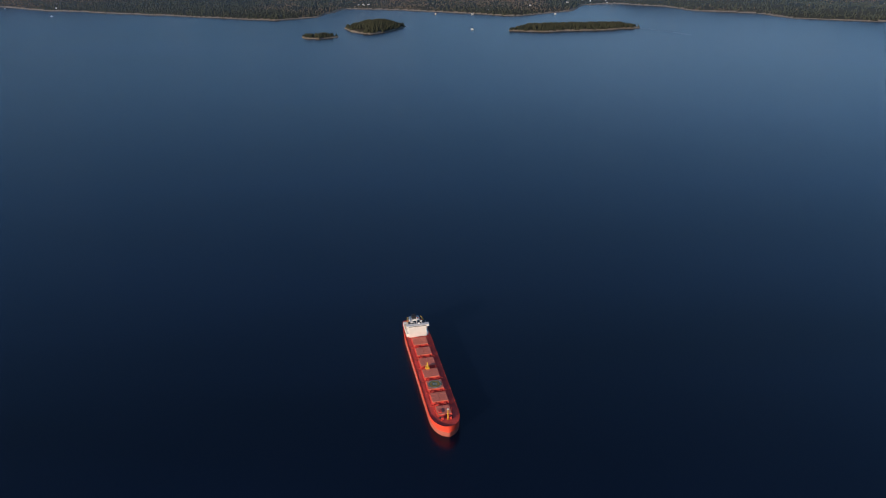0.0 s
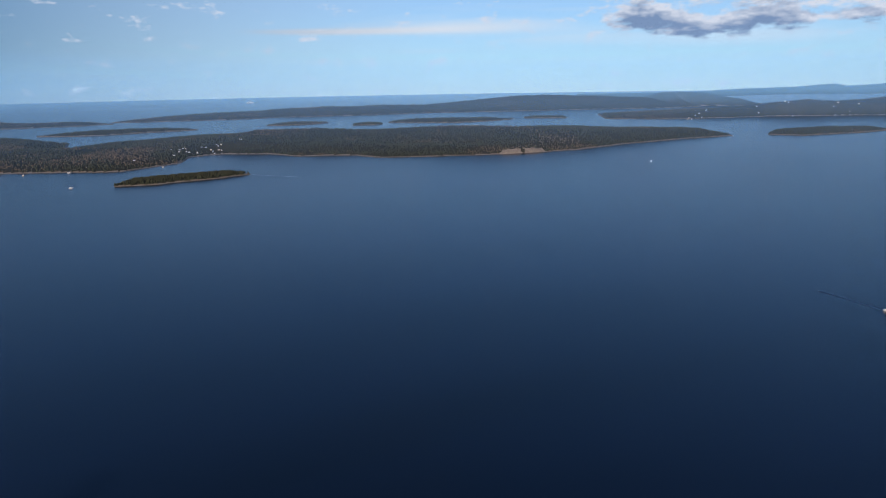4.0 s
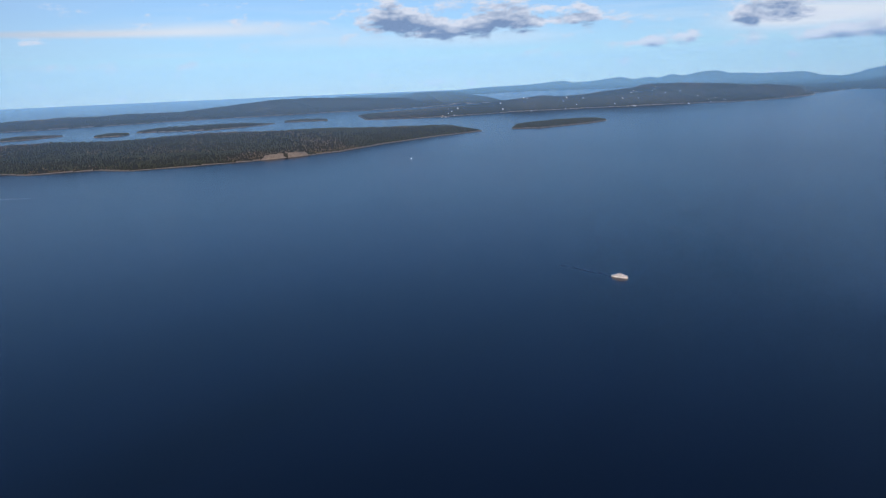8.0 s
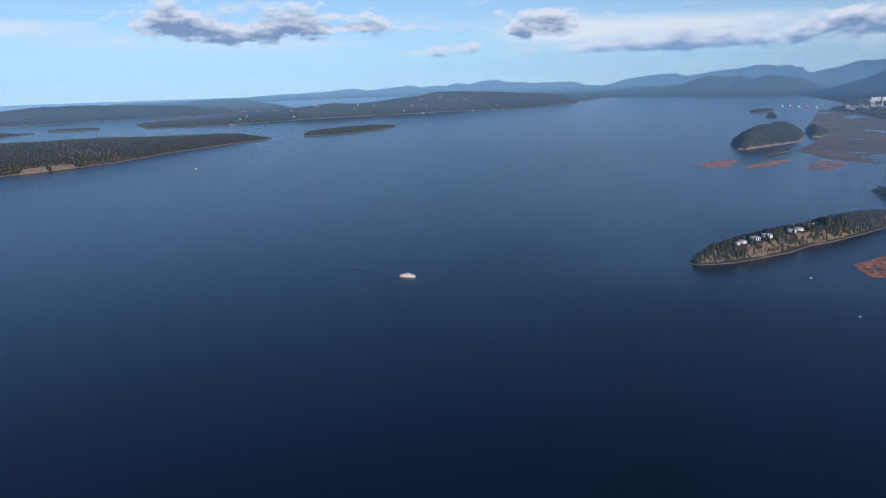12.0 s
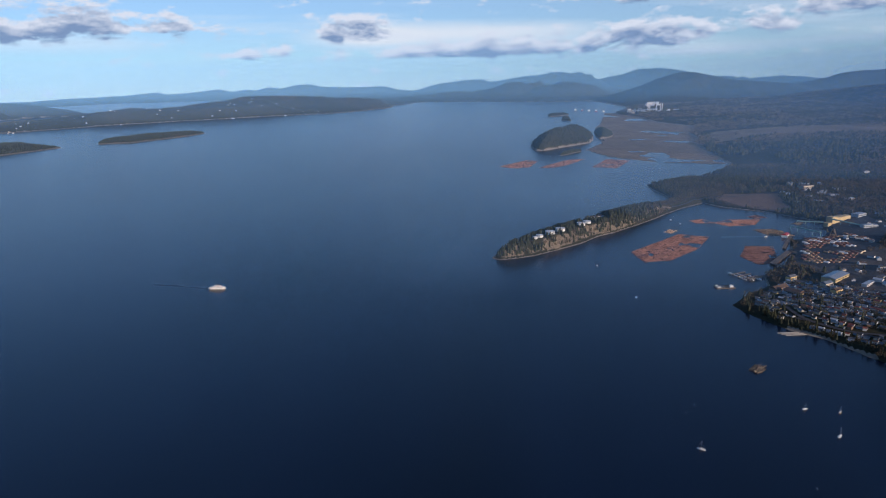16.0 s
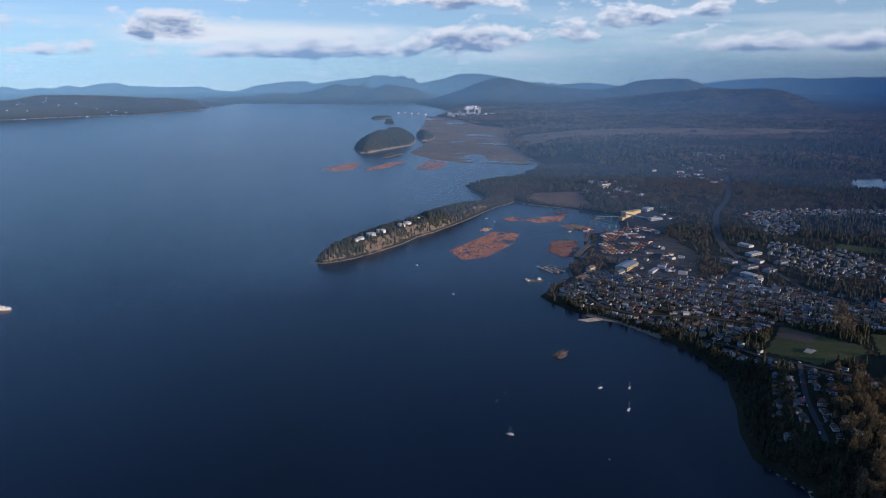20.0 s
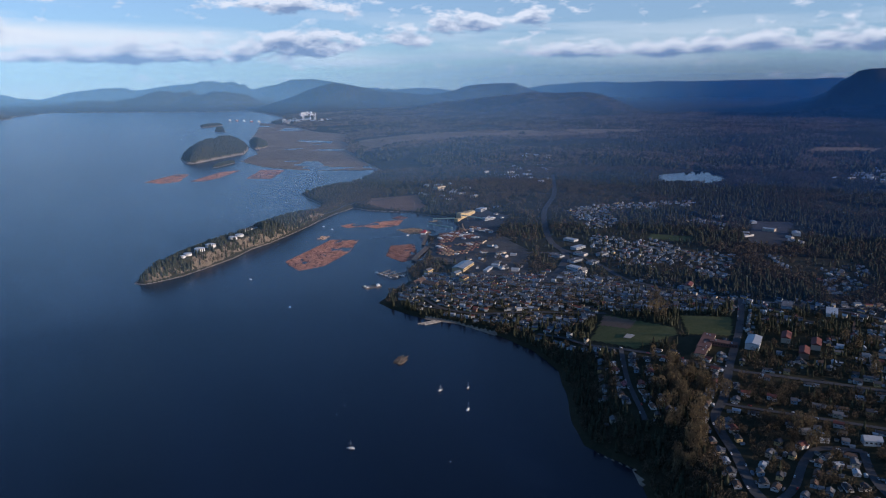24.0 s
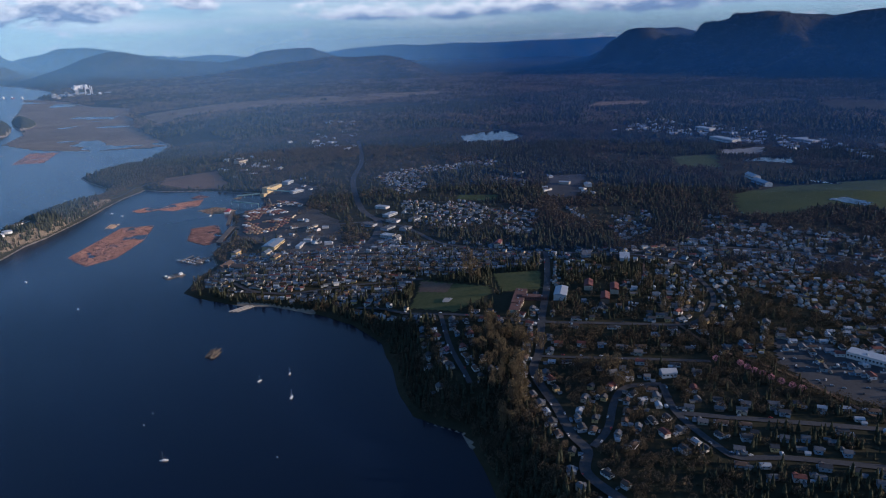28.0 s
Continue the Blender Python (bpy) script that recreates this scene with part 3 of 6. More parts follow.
ROOFS = [plain("roof_charcoal", (0.055, 0.057, 0.062), 0.85, size=0.5, vary=0.3), plain("roof_grey", (0.13, 0.132, 0.138), 0.8, size=0.5, vary=0.25), plain("roof_brown", (0.11, 0.075, 0.055), 0.85, size=0.5, vary=0.3),
         plain("roof_blue_grey", (0.13, 0.16, 0.20), 0.7, size=0.5, vary=0.2), plain("roof_red", (0.15, 0.058, 0.047), 0.8, size=0.5, vary=0.25), plain("roof_pale_metal", (0.42, 0.44, 0.46), 0.4, 0.2, size=0.8)]
WALLS = [plain("siding_white", (0.60, 0.58, 0.55), 0.7, size=0.8), plain("siding_cream", (0.50, 0.43, 0.32), 0.7, size=0.8), plain("siding_grey", (0.36, 0.38, 0.40), 0.7, size=0.8),
         plain("siding_blue", (0.28, 0.36, 0.44), 0.7, size=0.8), plain("siding_brown", (0.24, 0.16, 0.11), 0.8, size=0.8), plain("siding_yellow", (0.58, 0.42, 0.18), 0.7, size=0.8)]


# ---- mesh helpers ----
def part(name, bm, mat, parent=None, label=""):
    """Links a bmesh as one mesh object under a thing or a part."""
    me = bpy.data.meshes.new(name)
    bm.normal_update()
    bm.to_mesh(me)
    bm.free()
    me.materials.append(mat)
    ob = new(name, me)
    if parent is not None:
        ob.parent = parent
    if label:
        ob["label"] = label
    return ob


def thing(name, m, label, category, group=""):
    ob = new(name)
    ob.matrix_basis = m
    ob.empty_display_size = 0.5
    return tagged(ob, label, category, group)


def box(bm, cx, cy, z0, sx, sy, h, top=1.0, rot=0.0):
    """A block on z0; top narrows its upper face."""
    c, s = math.cos(rot), math.sin(rot)
    vs = []
    for z, k in ((z0, 1.0), (z0 + h, top)):
        for a, b in ((-1, -1), (1, -1), (1, 1), (-1, 1)):
            x, y = a * sx / 2 * k, b * sy / 2 * k
            vs.append(bm.verts.new((cx + x * c - y * s, cy + x * s + y * c, z)))
    for f in ((3, 2, 1, 0), (4, 5, 6, 7), (0, 1, 5, 4), (1, 2, 6, 5), (2, 3, 7, 6), (3, 0, 4, 7)):
        bm.faces.new([vs[i] for i in f])
    return bm


def prism(bm, pts, z0, z1, k=1.0):
    """An upright prism on an outline (counter-clockwise); k scales the top about its middle."""
    mx, my = sum(p[0] for p in pts) / len(pts), sum(p[1] for p in pts) / len(pts)
    a = [bm.verts.new((x, y, z0)) for x, y in pts]
    b = [bm.verts.new((mx + (x - mx) * k, my + (y - my) * k, z1)) for x, y in pts]
    n = len(pts)
    bm.faces.new(a[::-1])
    bm.faces.new(b)
    for i in range(n):
        bm.faces.new((a[i], a[(i + 1) % n], b[(i + 1) % n], b[i]))
    return bm


def tube(bm, x, y, z0, z1, r0, r1=None, n=10):
    r1 = r0 if r1 is None else r1
    a = [bm.verts.new((x + r0 * math.cos(6.2832 * i / n), y + r0 * math.sin(6.2832 * i / n), z0)) for i in range(n)]
    b = [bm.verts.new((x + r1 * math.cos(6.2832 * i / n), y + r1 * math.sin(6.2832 * i / n), z1)) for i in range(n)]
    bm.faces.new(a[::-1])
    bm.faces.new(b)
    for i in range(n):
        bm.faces.new((a[i], a[(i + 1) % n], b[(i + 1) % n], b[i]))
    return bm


def beam(bm, p, q, w):
    """A square bar from p to q."""
    p, q = Vector(p), Vector(q)
    d = (q - p).normalized()
    u = d.cross(Vector((0, 0, 1)) if abs(d.z) < 0.95 else Vector((1, 0, 0))).normalized() * w / 2
    v = d.cross(u).normalized() * w / 2
    a = [bm.verts.new(p + i * u + j * v) for i, j in ((-1, -1), (1, -1), (1, 1), (-1, 1))]
    b = [bm.verts.new(q + i * u + j * v) for i, j in ((-1, -1), (1, -1), (1, 1), (-1, 1))]
    for f in ((a[3], a[2], a[1], a[0]), (b[0], b[1], b[2], b[3])):
        bm.faces.new(f)
    for i in range(4):
        bm.faces.new((a[i], a[(i + 1) % 4], b[(i + 1) % 4], b[i]))
    return bm


def gable(bm, cx, cy, z0, sx, sy, h, over=0.1, thick=0.05, hip=0.0):
    """A ridged roof along x with eaves; hip pulls the ridge ends in."""
    X, Y = sx / 2 + over, sy / 2 + over
    lo = [(-X, -Y), (X, -Y), (X, Y), (-X, Y)]
    a = [bm.verts.new((cx + x, cy + y, z0 - thick)) for x, y in lo]
    b = [bm.verts.new((cx + x, cy + y, z0)) for x, y in lo]
    r = [bm.verts.new((cx - X + hip, cy, z0 + h)), bm.verts.new((cx + X - hip, cy, z0 + h))]
    bm.faces.new(a[::-1])
    for i in range(4):
        bm.faces.new((a[i], a[(i + 1) % 4], b[(i + 1) % 4], b[i]))
    bm.faces.new((b[0], b[1], r[1], r[0]))
    bm.faces.new((b[2], b[3], r[0], r[1]))
    bm.faces.new((b[1], b[2], r[1]))
    bm.faces.new((b[3], b[0], r[0]))
    return bm


def B():
    return bmesh.new()


GZX, GZY = np.arange(30.0, 720.0, 1.0), np.arange(-720.0, 30.0, 1.0)
GZ = local_height("mainland", *[g.ravel() for g in np.meshgrid(GZX, GZY)]).reshape(len(GZY), len(GZX))


def ground_z(x, y):
    """Ground height of the mainland, read between the points of a one metre grid."""
    i, j = int(y - GZY[0]), int(x - GZX[0])
    if not (0 <= i < len(GZY) - 1 and 0 <= j < len(GZX) - 1):
        return float(local_height("mainland", x, y)[0])
    u, v = x - GZX[j], y - GZY[i]
    return float((GZ[i, j] * (1 - u) + GZ[i, j + 1] * u) * (1 - v) + (GZ[i + 1, j] * (1 - u) + GZ[i + 1, j + 1] * u) * v)


# ---- distance haze, put in as tinted curtains ----
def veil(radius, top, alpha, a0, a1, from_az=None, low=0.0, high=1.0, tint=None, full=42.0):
    """A translucent blue-tinted curtain standing in for distance haze, thinning upwards."""
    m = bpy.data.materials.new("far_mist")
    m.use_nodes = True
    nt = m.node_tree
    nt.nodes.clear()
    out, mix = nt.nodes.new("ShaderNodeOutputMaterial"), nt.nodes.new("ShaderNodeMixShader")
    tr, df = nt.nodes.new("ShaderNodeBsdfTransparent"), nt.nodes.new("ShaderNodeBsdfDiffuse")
    df.inputs[0].default_value = (*(tint or HAZE_TINT), 1)
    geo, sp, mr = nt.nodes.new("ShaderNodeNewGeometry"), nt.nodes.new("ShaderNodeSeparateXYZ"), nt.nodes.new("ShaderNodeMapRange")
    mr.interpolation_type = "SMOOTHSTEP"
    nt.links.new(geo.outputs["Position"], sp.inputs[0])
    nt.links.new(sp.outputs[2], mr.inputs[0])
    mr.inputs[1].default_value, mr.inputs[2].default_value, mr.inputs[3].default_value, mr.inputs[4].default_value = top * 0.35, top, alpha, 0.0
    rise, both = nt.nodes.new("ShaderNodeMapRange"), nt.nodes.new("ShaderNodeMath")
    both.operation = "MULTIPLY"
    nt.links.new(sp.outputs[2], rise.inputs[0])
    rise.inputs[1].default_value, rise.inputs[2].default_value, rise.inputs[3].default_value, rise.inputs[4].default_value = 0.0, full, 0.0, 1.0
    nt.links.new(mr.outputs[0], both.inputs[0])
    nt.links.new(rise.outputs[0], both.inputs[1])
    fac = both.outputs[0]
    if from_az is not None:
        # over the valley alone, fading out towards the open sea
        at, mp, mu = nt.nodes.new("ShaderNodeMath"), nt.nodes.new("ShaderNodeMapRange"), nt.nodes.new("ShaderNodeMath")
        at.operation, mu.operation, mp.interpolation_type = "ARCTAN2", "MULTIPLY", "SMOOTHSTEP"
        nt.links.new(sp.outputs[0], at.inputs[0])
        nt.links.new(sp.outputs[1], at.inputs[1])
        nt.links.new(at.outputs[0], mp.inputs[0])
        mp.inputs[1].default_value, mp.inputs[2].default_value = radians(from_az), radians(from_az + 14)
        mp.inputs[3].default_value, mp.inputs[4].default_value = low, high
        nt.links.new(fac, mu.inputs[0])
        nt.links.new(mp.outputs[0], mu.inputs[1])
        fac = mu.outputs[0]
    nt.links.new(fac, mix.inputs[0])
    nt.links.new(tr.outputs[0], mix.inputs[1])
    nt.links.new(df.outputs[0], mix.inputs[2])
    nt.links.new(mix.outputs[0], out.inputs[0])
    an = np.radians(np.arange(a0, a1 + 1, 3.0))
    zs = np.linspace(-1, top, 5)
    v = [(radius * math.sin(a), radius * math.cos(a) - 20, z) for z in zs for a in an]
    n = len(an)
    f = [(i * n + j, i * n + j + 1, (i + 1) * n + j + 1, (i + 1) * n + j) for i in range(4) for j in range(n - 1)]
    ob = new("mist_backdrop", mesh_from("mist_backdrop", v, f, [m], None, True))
    tagged(ob, "translucent blue-tinted curtain added to imitate distance haze", "mist", kind="structure")


# Added rings round the viewpoint; their blue tint is painted haze.
HAZE_TINT = (0.235, 0.47, 0.90)
# The far curtains get a brighter tint, since little sun reaches them.
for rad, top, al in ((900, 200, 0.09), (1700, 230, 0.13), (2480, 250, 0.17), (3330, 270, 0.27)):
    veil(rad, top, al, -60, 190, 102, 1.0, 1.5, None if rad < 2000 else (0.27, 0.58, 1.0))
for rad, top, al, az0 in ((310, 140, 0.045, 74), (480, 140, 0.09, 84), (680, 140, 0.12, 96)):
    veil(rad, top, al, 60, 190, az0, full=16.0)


# ---- flats, lake, fields, roads ----
def sheet(name, poly, lift, step, mat, label, category, rough=0.0, level=None):
    """A thin sheet on the ground inside an outline."""
    p = np.array(poly, float)
    xs, ys = np.arange(p[:, 0].min() - step, p[:, 0].max() + step * 2, step), np.arange(p[:, 1].min() - step, p[:, 1].max() + step * 2, step)
    gx, gy = np.meshgrid(xs, ys)
    ny, nx = gx.shape
    inside = inside_distance(poly, gx, gy) > -step * 0.4
    z = local_height("mainland", gx.ravel(), gy.ravel()).reshape(gx.shape) + lift if level is None else np.full(gx.shape, level)
    if rough:
        z = z + rough * fractal(gx, gy, step * 9, 4, 33)
    idx = np.arange(nx * ny).reshape(ny, nx)
    f = np.stack([idx[:-1, :-1], idx[:-1, 1:], idx[1:, 1:], idx[1:, :-1]], -1).reshape(-1, 4)
    keep = inside.ravel()[f].all(1)
    f = f[keep]
    used = np.unique(f)
    remap = np.zeros(nx * ny, np.int64)
    remap[used] = np.arange(len(used))
    v = np.stack([gx.ravel(), gy.ravel(), z.ravel()], -1)[used]
    return tagged(new(name, mesh_from(name, v, remap[f], [mat], None, True)), label, category, kind="structure")


FLATS = [(1900, -150), (1514, -118), (1340, -96), (1183, -106), (1053, -91), (960, -66), (880, -90), (830, -135), (806, -197), (816, -225), (914, -222), (1072, -240), (1231, -262), (1395, -292), (1500, -245), (1700, -225), (1850, -190)]
sheet("mudflat", FLATS, 0, 5.5, M_MUD, "brown tidal flats cut by shallow channels", "mudflat", 0.50, 0.17)
sheet("lake_water", LAKE, 0, 4.0, M_CALM, "small still lake among dark trees", "lake", 0.0, 8.35)
FIELD = [(247, -187), (219, -164), (201, -172), (206, -193), (214, -198)]
FIELD2 = [(228, -210), (214, -224), (195, -208), (205, -196)]
DIRTF = [(246, -186), (234, -177), (222, -183), (231, -192)]
FARM = [(193, -407), (150, -420), (150, -500), (210, -503), (232, -480), (251, -455), (254, -413), (230, -378), (212, -356), (195, -372)]
FARM2 = [(368, -502), (353, -536), (313, -485), (339, -467)]
GLADE = [(358, -280), (367, -291), (351, -310), (337, -297)]
STUBBLE = [(1020, -247), (1108, -339), (1122, -462), (1102, -602), (1131, -783), (1206, -859), (1268, -687), (1285, -524), (1261, -381), (1203, -266)]
CLEARING = [(735, -775), (694, -852), (734, -910), (782, -843)]
LOT_A = [(327, -326), (374, -376), (361, -397), (307, -337)]
LOT_B = [(366, -558), (353, -602), (329, -564), (347, -536)]
sheet("playing_field", FIELD, 0.10, 1.2, M_GRASS, "green grass playing field beside the school", "field")
sheet("school_field", FIELD2, 0.10, 1.2, M_GRASS, "shaded green school sports field", "field")
sheet("dirt_field", DIRTF, 0.16, 1.2, M_DIRT, "bare brown dirt ball diamond", "field")
sheet("farm_field", FARM, 0.12, 4.0, M_PASTURE, "flat green farm pasture at the edge of the woods", "field")
sheet("farm_paddock", FARM2, 0.12, 4.0, M_PASTURE, "dim green paddock near the business park", "field")
sheet("meadow", GLADE, 0.12, 2.5, M_PASTURE, "small dim green meadow in the woods behind the town", "field")
sheet("valley_field", STUBBLE, 0.4, 12.0, M_STUBBLE, "pale brown winter farmland beyond the estuary", "field")
sheet("clearing", CLEARING, 0.4, 6.0, M_STUBBLE, "pale field in the dark woods below the mountain", "field")
sheet("paved_yard", LOT_A, 0.12, 3.0, M_ASPHALT, "grey paved yard among the trees behind the town", "yard")
sheet("gravel_yard", LOT_B, 0.12, 4.0, M_GRAVEL, "pale gravel yard of the business park", "yard")
PONDS = [[(329, -517), (310, -530), (291, -539), (298, -552), (306, -562), (320, -550)], [(202, -417), (190, -415), (179, -415), (181, -425), (190, -428), (199, -429)], [(254, -484), (240, -484), (222, -477), (226, -473), (242, -478)]]
for pnd in PONDS:
    sheet("pond", pnd, 0.35, 2.0, M_CALM, "pale still farm pond reflecting the sky", "pond")


def ribbon(name, pts, width, mat, label, lift=0.14, category="road"):
    """A road that follows the ground along a line."""
    p = [Vector((x, y)) for x, y in pts]
    dense = []
    for i in range(len(p) - 1):
        p0, p1, p2, p3 = p[max(i - 1, 0)], p[i], p[i + 1], p[min(i + 2, len(p) - 1)]
        n = max(2, int((p2 - p1).length / 1.6))
        for k in range(n):
            t = k / n
            dense.append(0.5 * (2 * p1 + (p2 - p0) * t + (2 * p0 - 5 * p1 + 4 * p2 - p3) * t * t + (3 * p1 - p0 - 3 * p2 + p3) * t ** 3))
    dense.append(p[-1])
    vs = []
    for i, q in enumerate(dense):
        d = (dense[min(i + 1, len(dense) - 1)] - dense[max(i - 1, 0)]).normalized()
        nrm = Vector((-d.y, d.x))
        for k in (-1, -0.33, 0.33, 1):
            e = q + nrm * width / 2 * k
            vs.append((e.x, e.y))
    a = np.array(vs)
    z = local_height("mainland", a[:, 0], a[:, 1]).reshape(-1, 4)
    z = np.repeat(z.max(1, keepdims=True), 4, 1).ravel() + lift
    v = np.c_[a, z]
    f = [(i * 4 + j, i * 4 + j + 1, i * 4 + j + 5, i * 4 + j + 4) for i in range(len(dense) - 1) for j in range(3)]
    ob = new(name, mesh_from(name, v, np.array(f)[:, ::-1], [mat], None, True))
    tagged(ob, label, category, kind="structure")
    return dense


ROADS = {}
for key, w, pts in (
        ("avenue", 2.6, [(236, -247), (200, -215), (176, -191), (157, -173), (148, -163), (130, -155), (118, -149), (111, -147), (105, -141), (92, -140)]),
        ("crescent", 2.0, [(111, -149), (114, -157), (122, -168), (125, -176), (120, -184)]),
        ("hill_street", 2.0, [(120, -184), (108, -175), (93, -170), (87, -170), (80, -178), (60, -195)]),
        ("cross_street", 2.0, [(108, -175), (98, -183), (73, -205), (55, -222)]),
        ("school_street", 2.0, [(240, -153), (230, -158), (215, -161), (200, -170), (172, -188), (166, -193), (150, -210)]),
        ("beach_lane", 1.6, [(204, -168), (179, -155), (156, -146)]),
        ("middle_lane", 1.6, [(154, -171), (133, -192), (120, -205)]),
        ("north_street", 2.0, [(285, -209), (263, -233), (236, -247), (205, -262), (170, -275)]),
        ("highway", 4.0, [(640, -360), (533, -308), (466, -266), (380, -228), (345, -220), (318, -204), (296, -184)]),
        ("shop_street", 2.4, [(356, -223), (320, -224), (285, -222), (262, -233)]),
        ("causeway_road", 1.8, [(530, -112), (566, -140), (574, -165), (582, -207), (560, -260), (533, -308)]),
        ("shore_road", 1.8, [(300, -124), (286, -127), (274, -137), (268, -150), (262, -165), (247, -188)]),
        ("mill_road", 2.0, [(345, -220), (360, -195), (368, -172), (352, -168), (330, -178)]),
        ("estate_road", 1.8, [(150, -210), (140, -225), (152, -250), (185, -270)]),
        ("outer_road", 1.8, [(205, -262), (190, -290), (150, -320), (110, -330)])):
    ROADS[key] = ribbon("road", pts, w, M_ASPHALT, "grey asphalt street between the houses" if key != "highway" else "wide asphalt highway past the shops")
ribbon("railway", [(215, -300), (187, -255), (156, -227), (127, -214), (102, -214), (75, -209), (50, -212)], 1.1, M_DIRT, "gravel bed of a single railway line", 0.12, "railway")
# the old town's street grid
TU, TV = Vector((-0.68, -0.733)), Vector((-0.733, 0.68))
TOWN = [(332, -122), (345, -140), (318, -172), (312, -205), (285, -218), (262, -228), (240, -243), (222, -227), (248, -190), (236, -160), (252, -146), (275, -126), (305, -112)]
TOWN_C = Vector((285, -170))
GRID_U, GRID_V = 15.0, 34.0


def in_poly(poly, x, y, margin=0.0):
    return inside_distance(poly, np.atleast_1d(np.asarray(x, float)), np.atleast_1d(np.asarray(y, float))) > margin


for k in range(-6, 7):
    line = [TOWN_C + TV * (k * GRID_U) + TU * s for s in range(-110, 111, 4)]
    ok = in_poly(TOWN, [q.x for q in line], [q.y for q in line], 0.5)
    run = [(q.x, q.y) for q, o in zip(line, ok) if o]
    if len(run) > 4:
        ribbon("road", [run[0], run[len(run) // 2], run[-1]], 1.5, M_ASPHALT, "narrow asphalt street of the old town")
for k in range(-3, 4):
    line = [TOWN_C + TU * (k * GRID_V) + TV * s for s in range(-110, 111, 4)]
    ok = in_poly(TOWN, [q.x for q in line], [q.y for q in line], 0.5)
    run = [(q.x, q.y) for q, o in zip(line, ok) if o]
    if len(run) > 4:
        ribbon("road", [run[0], run[len(run) // 2], run[-1]], 1.5, M_ASPHALT, "narrow asphalt street of the old town")

# ---- where things may stand: a raster of taken ground ----
RX0, RY0, RN, RM = 30.0, -720.0, 680, 760
TAKEN = np.zeros((RM, RN), bool)


def take(x, y, r):
    i0, i1 = int(y - r - RY0), int(y + r - RY0) + 1
    j0, j1 = int(x - r - RX0), int(x + r - RX0) + 1
    if i1 > 0 and j1 > 0 and i0 < RM and j0 < RN:
        TAKEN[max(i0, 0):i1, max(j0, 0):j1] = True


def taken(x, y):
    i, j = (np.asarray(y) - RY0).astype(int), (np.asarray(x) - RX0).astype(int)
    ok = (i >= 0) & (i < RM) & (j >= 0) & (j < RN)
    return ok & TAKEN[np.clip(i, 0, RM - 1), np.clip(j, 0, RN - 1)]


for key, line in ROADS.items():
    for q in line:
        take(q.x, q.y, 1.9)
gx, gy = np.meshgrid(np.arange(RX0, RX0 + RN) + 0.5, np.arange(RY0, RY0 + RM) + 0.5)
for poly in [FIELD, FIELD2, FARM, FARM2, GLADE, LOT_A, LOT_B, LAKE] + PONDS:
    TAKEN |= inside_distance(poly, gx, gy) > -1


# ---- houses ----
def house_thing(kind, wall_m, roof_m):
    """A detached house: walls, roof, windows, door and chimney. Built at the origin, front towards -y."""
    L, W, H, R = ((11, 8, 3.2, 2.4), (13, 9, 5.6, 2.6), (9, 8, 5.2, 3.2), (15, 8.5, 3.0, 2.0), (12, 10, 3.4, 2.8))[kind]
    L, W, H, R = L * S * 0.86, W * S * 0.86, H * S * 0.80, R * S * 0.85
    h = thing("house", Matrix.Identity(4), "", "house")
    b = B()
    box(b, 0, 0, -1.0, L, W, H + 1.0)
    for sx in (-1, 1):
        v = [b.verts.new((sx * L / 2, -W / 2, H)), b.verts.new((sx * L / 2, W / 2, H)), b.verts.new((sx * L / 2, 0, H + R * 0.92))]
        b.faces.new(v if sx > 0 else v[::-1])
    if kind in (1, 4):
        box(b, L * 0.28, -W * 0.62, -1.0, L * 0.38, W * 0.4, H * 0.8 + 1.0)
    part("wall", b, wall_m, h)
    b = B()
    gable(b, 0, 0, H, L, W, R, 0.11, 0.06, 0.5 * W if kind == 3 else 0.0)
    part("roof", b, roof_m, h)
    if kind in (1, 4):
        b = B()
        gable(b, 0, 0, 0, W * 0.44, L * 0.38, R * 0.55, 0.09, 0.05)
        r = part("porch_roof", b, roof_m, h)
        r.matrix_basis = pose(L * 0.28, -W * 0.58, H * 0.8, 0, 0, 90)
    for i, (wx, side) in enumerate(((-0.3, -1), (0.08, -1), (-0.25, 1), (0.25, 1))):
        b = B()
        box(b, wx * L, side * (W / 2 + 0.008), H * 0.38, 0.36, 0.03, 0.27)
        part("window", b, M_GLASS, h)
    for sx in (-1, 1):
        b = B()
        box(b, sx * (L / 2 + 0.008), 0, H * 0.4, 0.03, 0.34, 0.27)
        part("window", b, M_GLASS, h)
    b = B()
    box(b, -0.12 * L, -W / 2 - 0.01, 0.02, 0.2, 0.03, 0.44)
    part("door", b, WALLS[4], h)
    if kind in (0, 1, 2):
        b = B()
        box(b, L * 0.22, W * 0.12, H, 0.16, 0.16, R * 0.95 + 0.12)
        part("chimney", b, M_BRICK, h)
    return h


rng = random.Random(5)
LOTS = []


def lot_row(line, off, gap, jitter, limit=None):
    """House places along both sides of a street."""
    run = 0.0
    for a, b in zip(line, line[1:]):
        d = b - a
        ln = d.length
        if ln < 1e-4:
            continue
        run += ln
        if run < gap:
            continue
        run = rng.uniform(-0.4, 0.4) * jitter
        n = Vector((-d.y, d.x)) / ln
        for side in (-1, 1):
            if rng.random() < 0.1:
                continue
            q = a + n * side * (off + rng.uniform(-0.3, 0.5) * jitter)
            if limit is not None and not in_poly(limit, q.x, q.y, 1.0)[0]:
                continue
            LOTS.append((q.x, q.y, math.degrees(math.atan2(d.y, d.x)) + (0 if side > 0 else 180) + rng.uniform(-4, 4)))


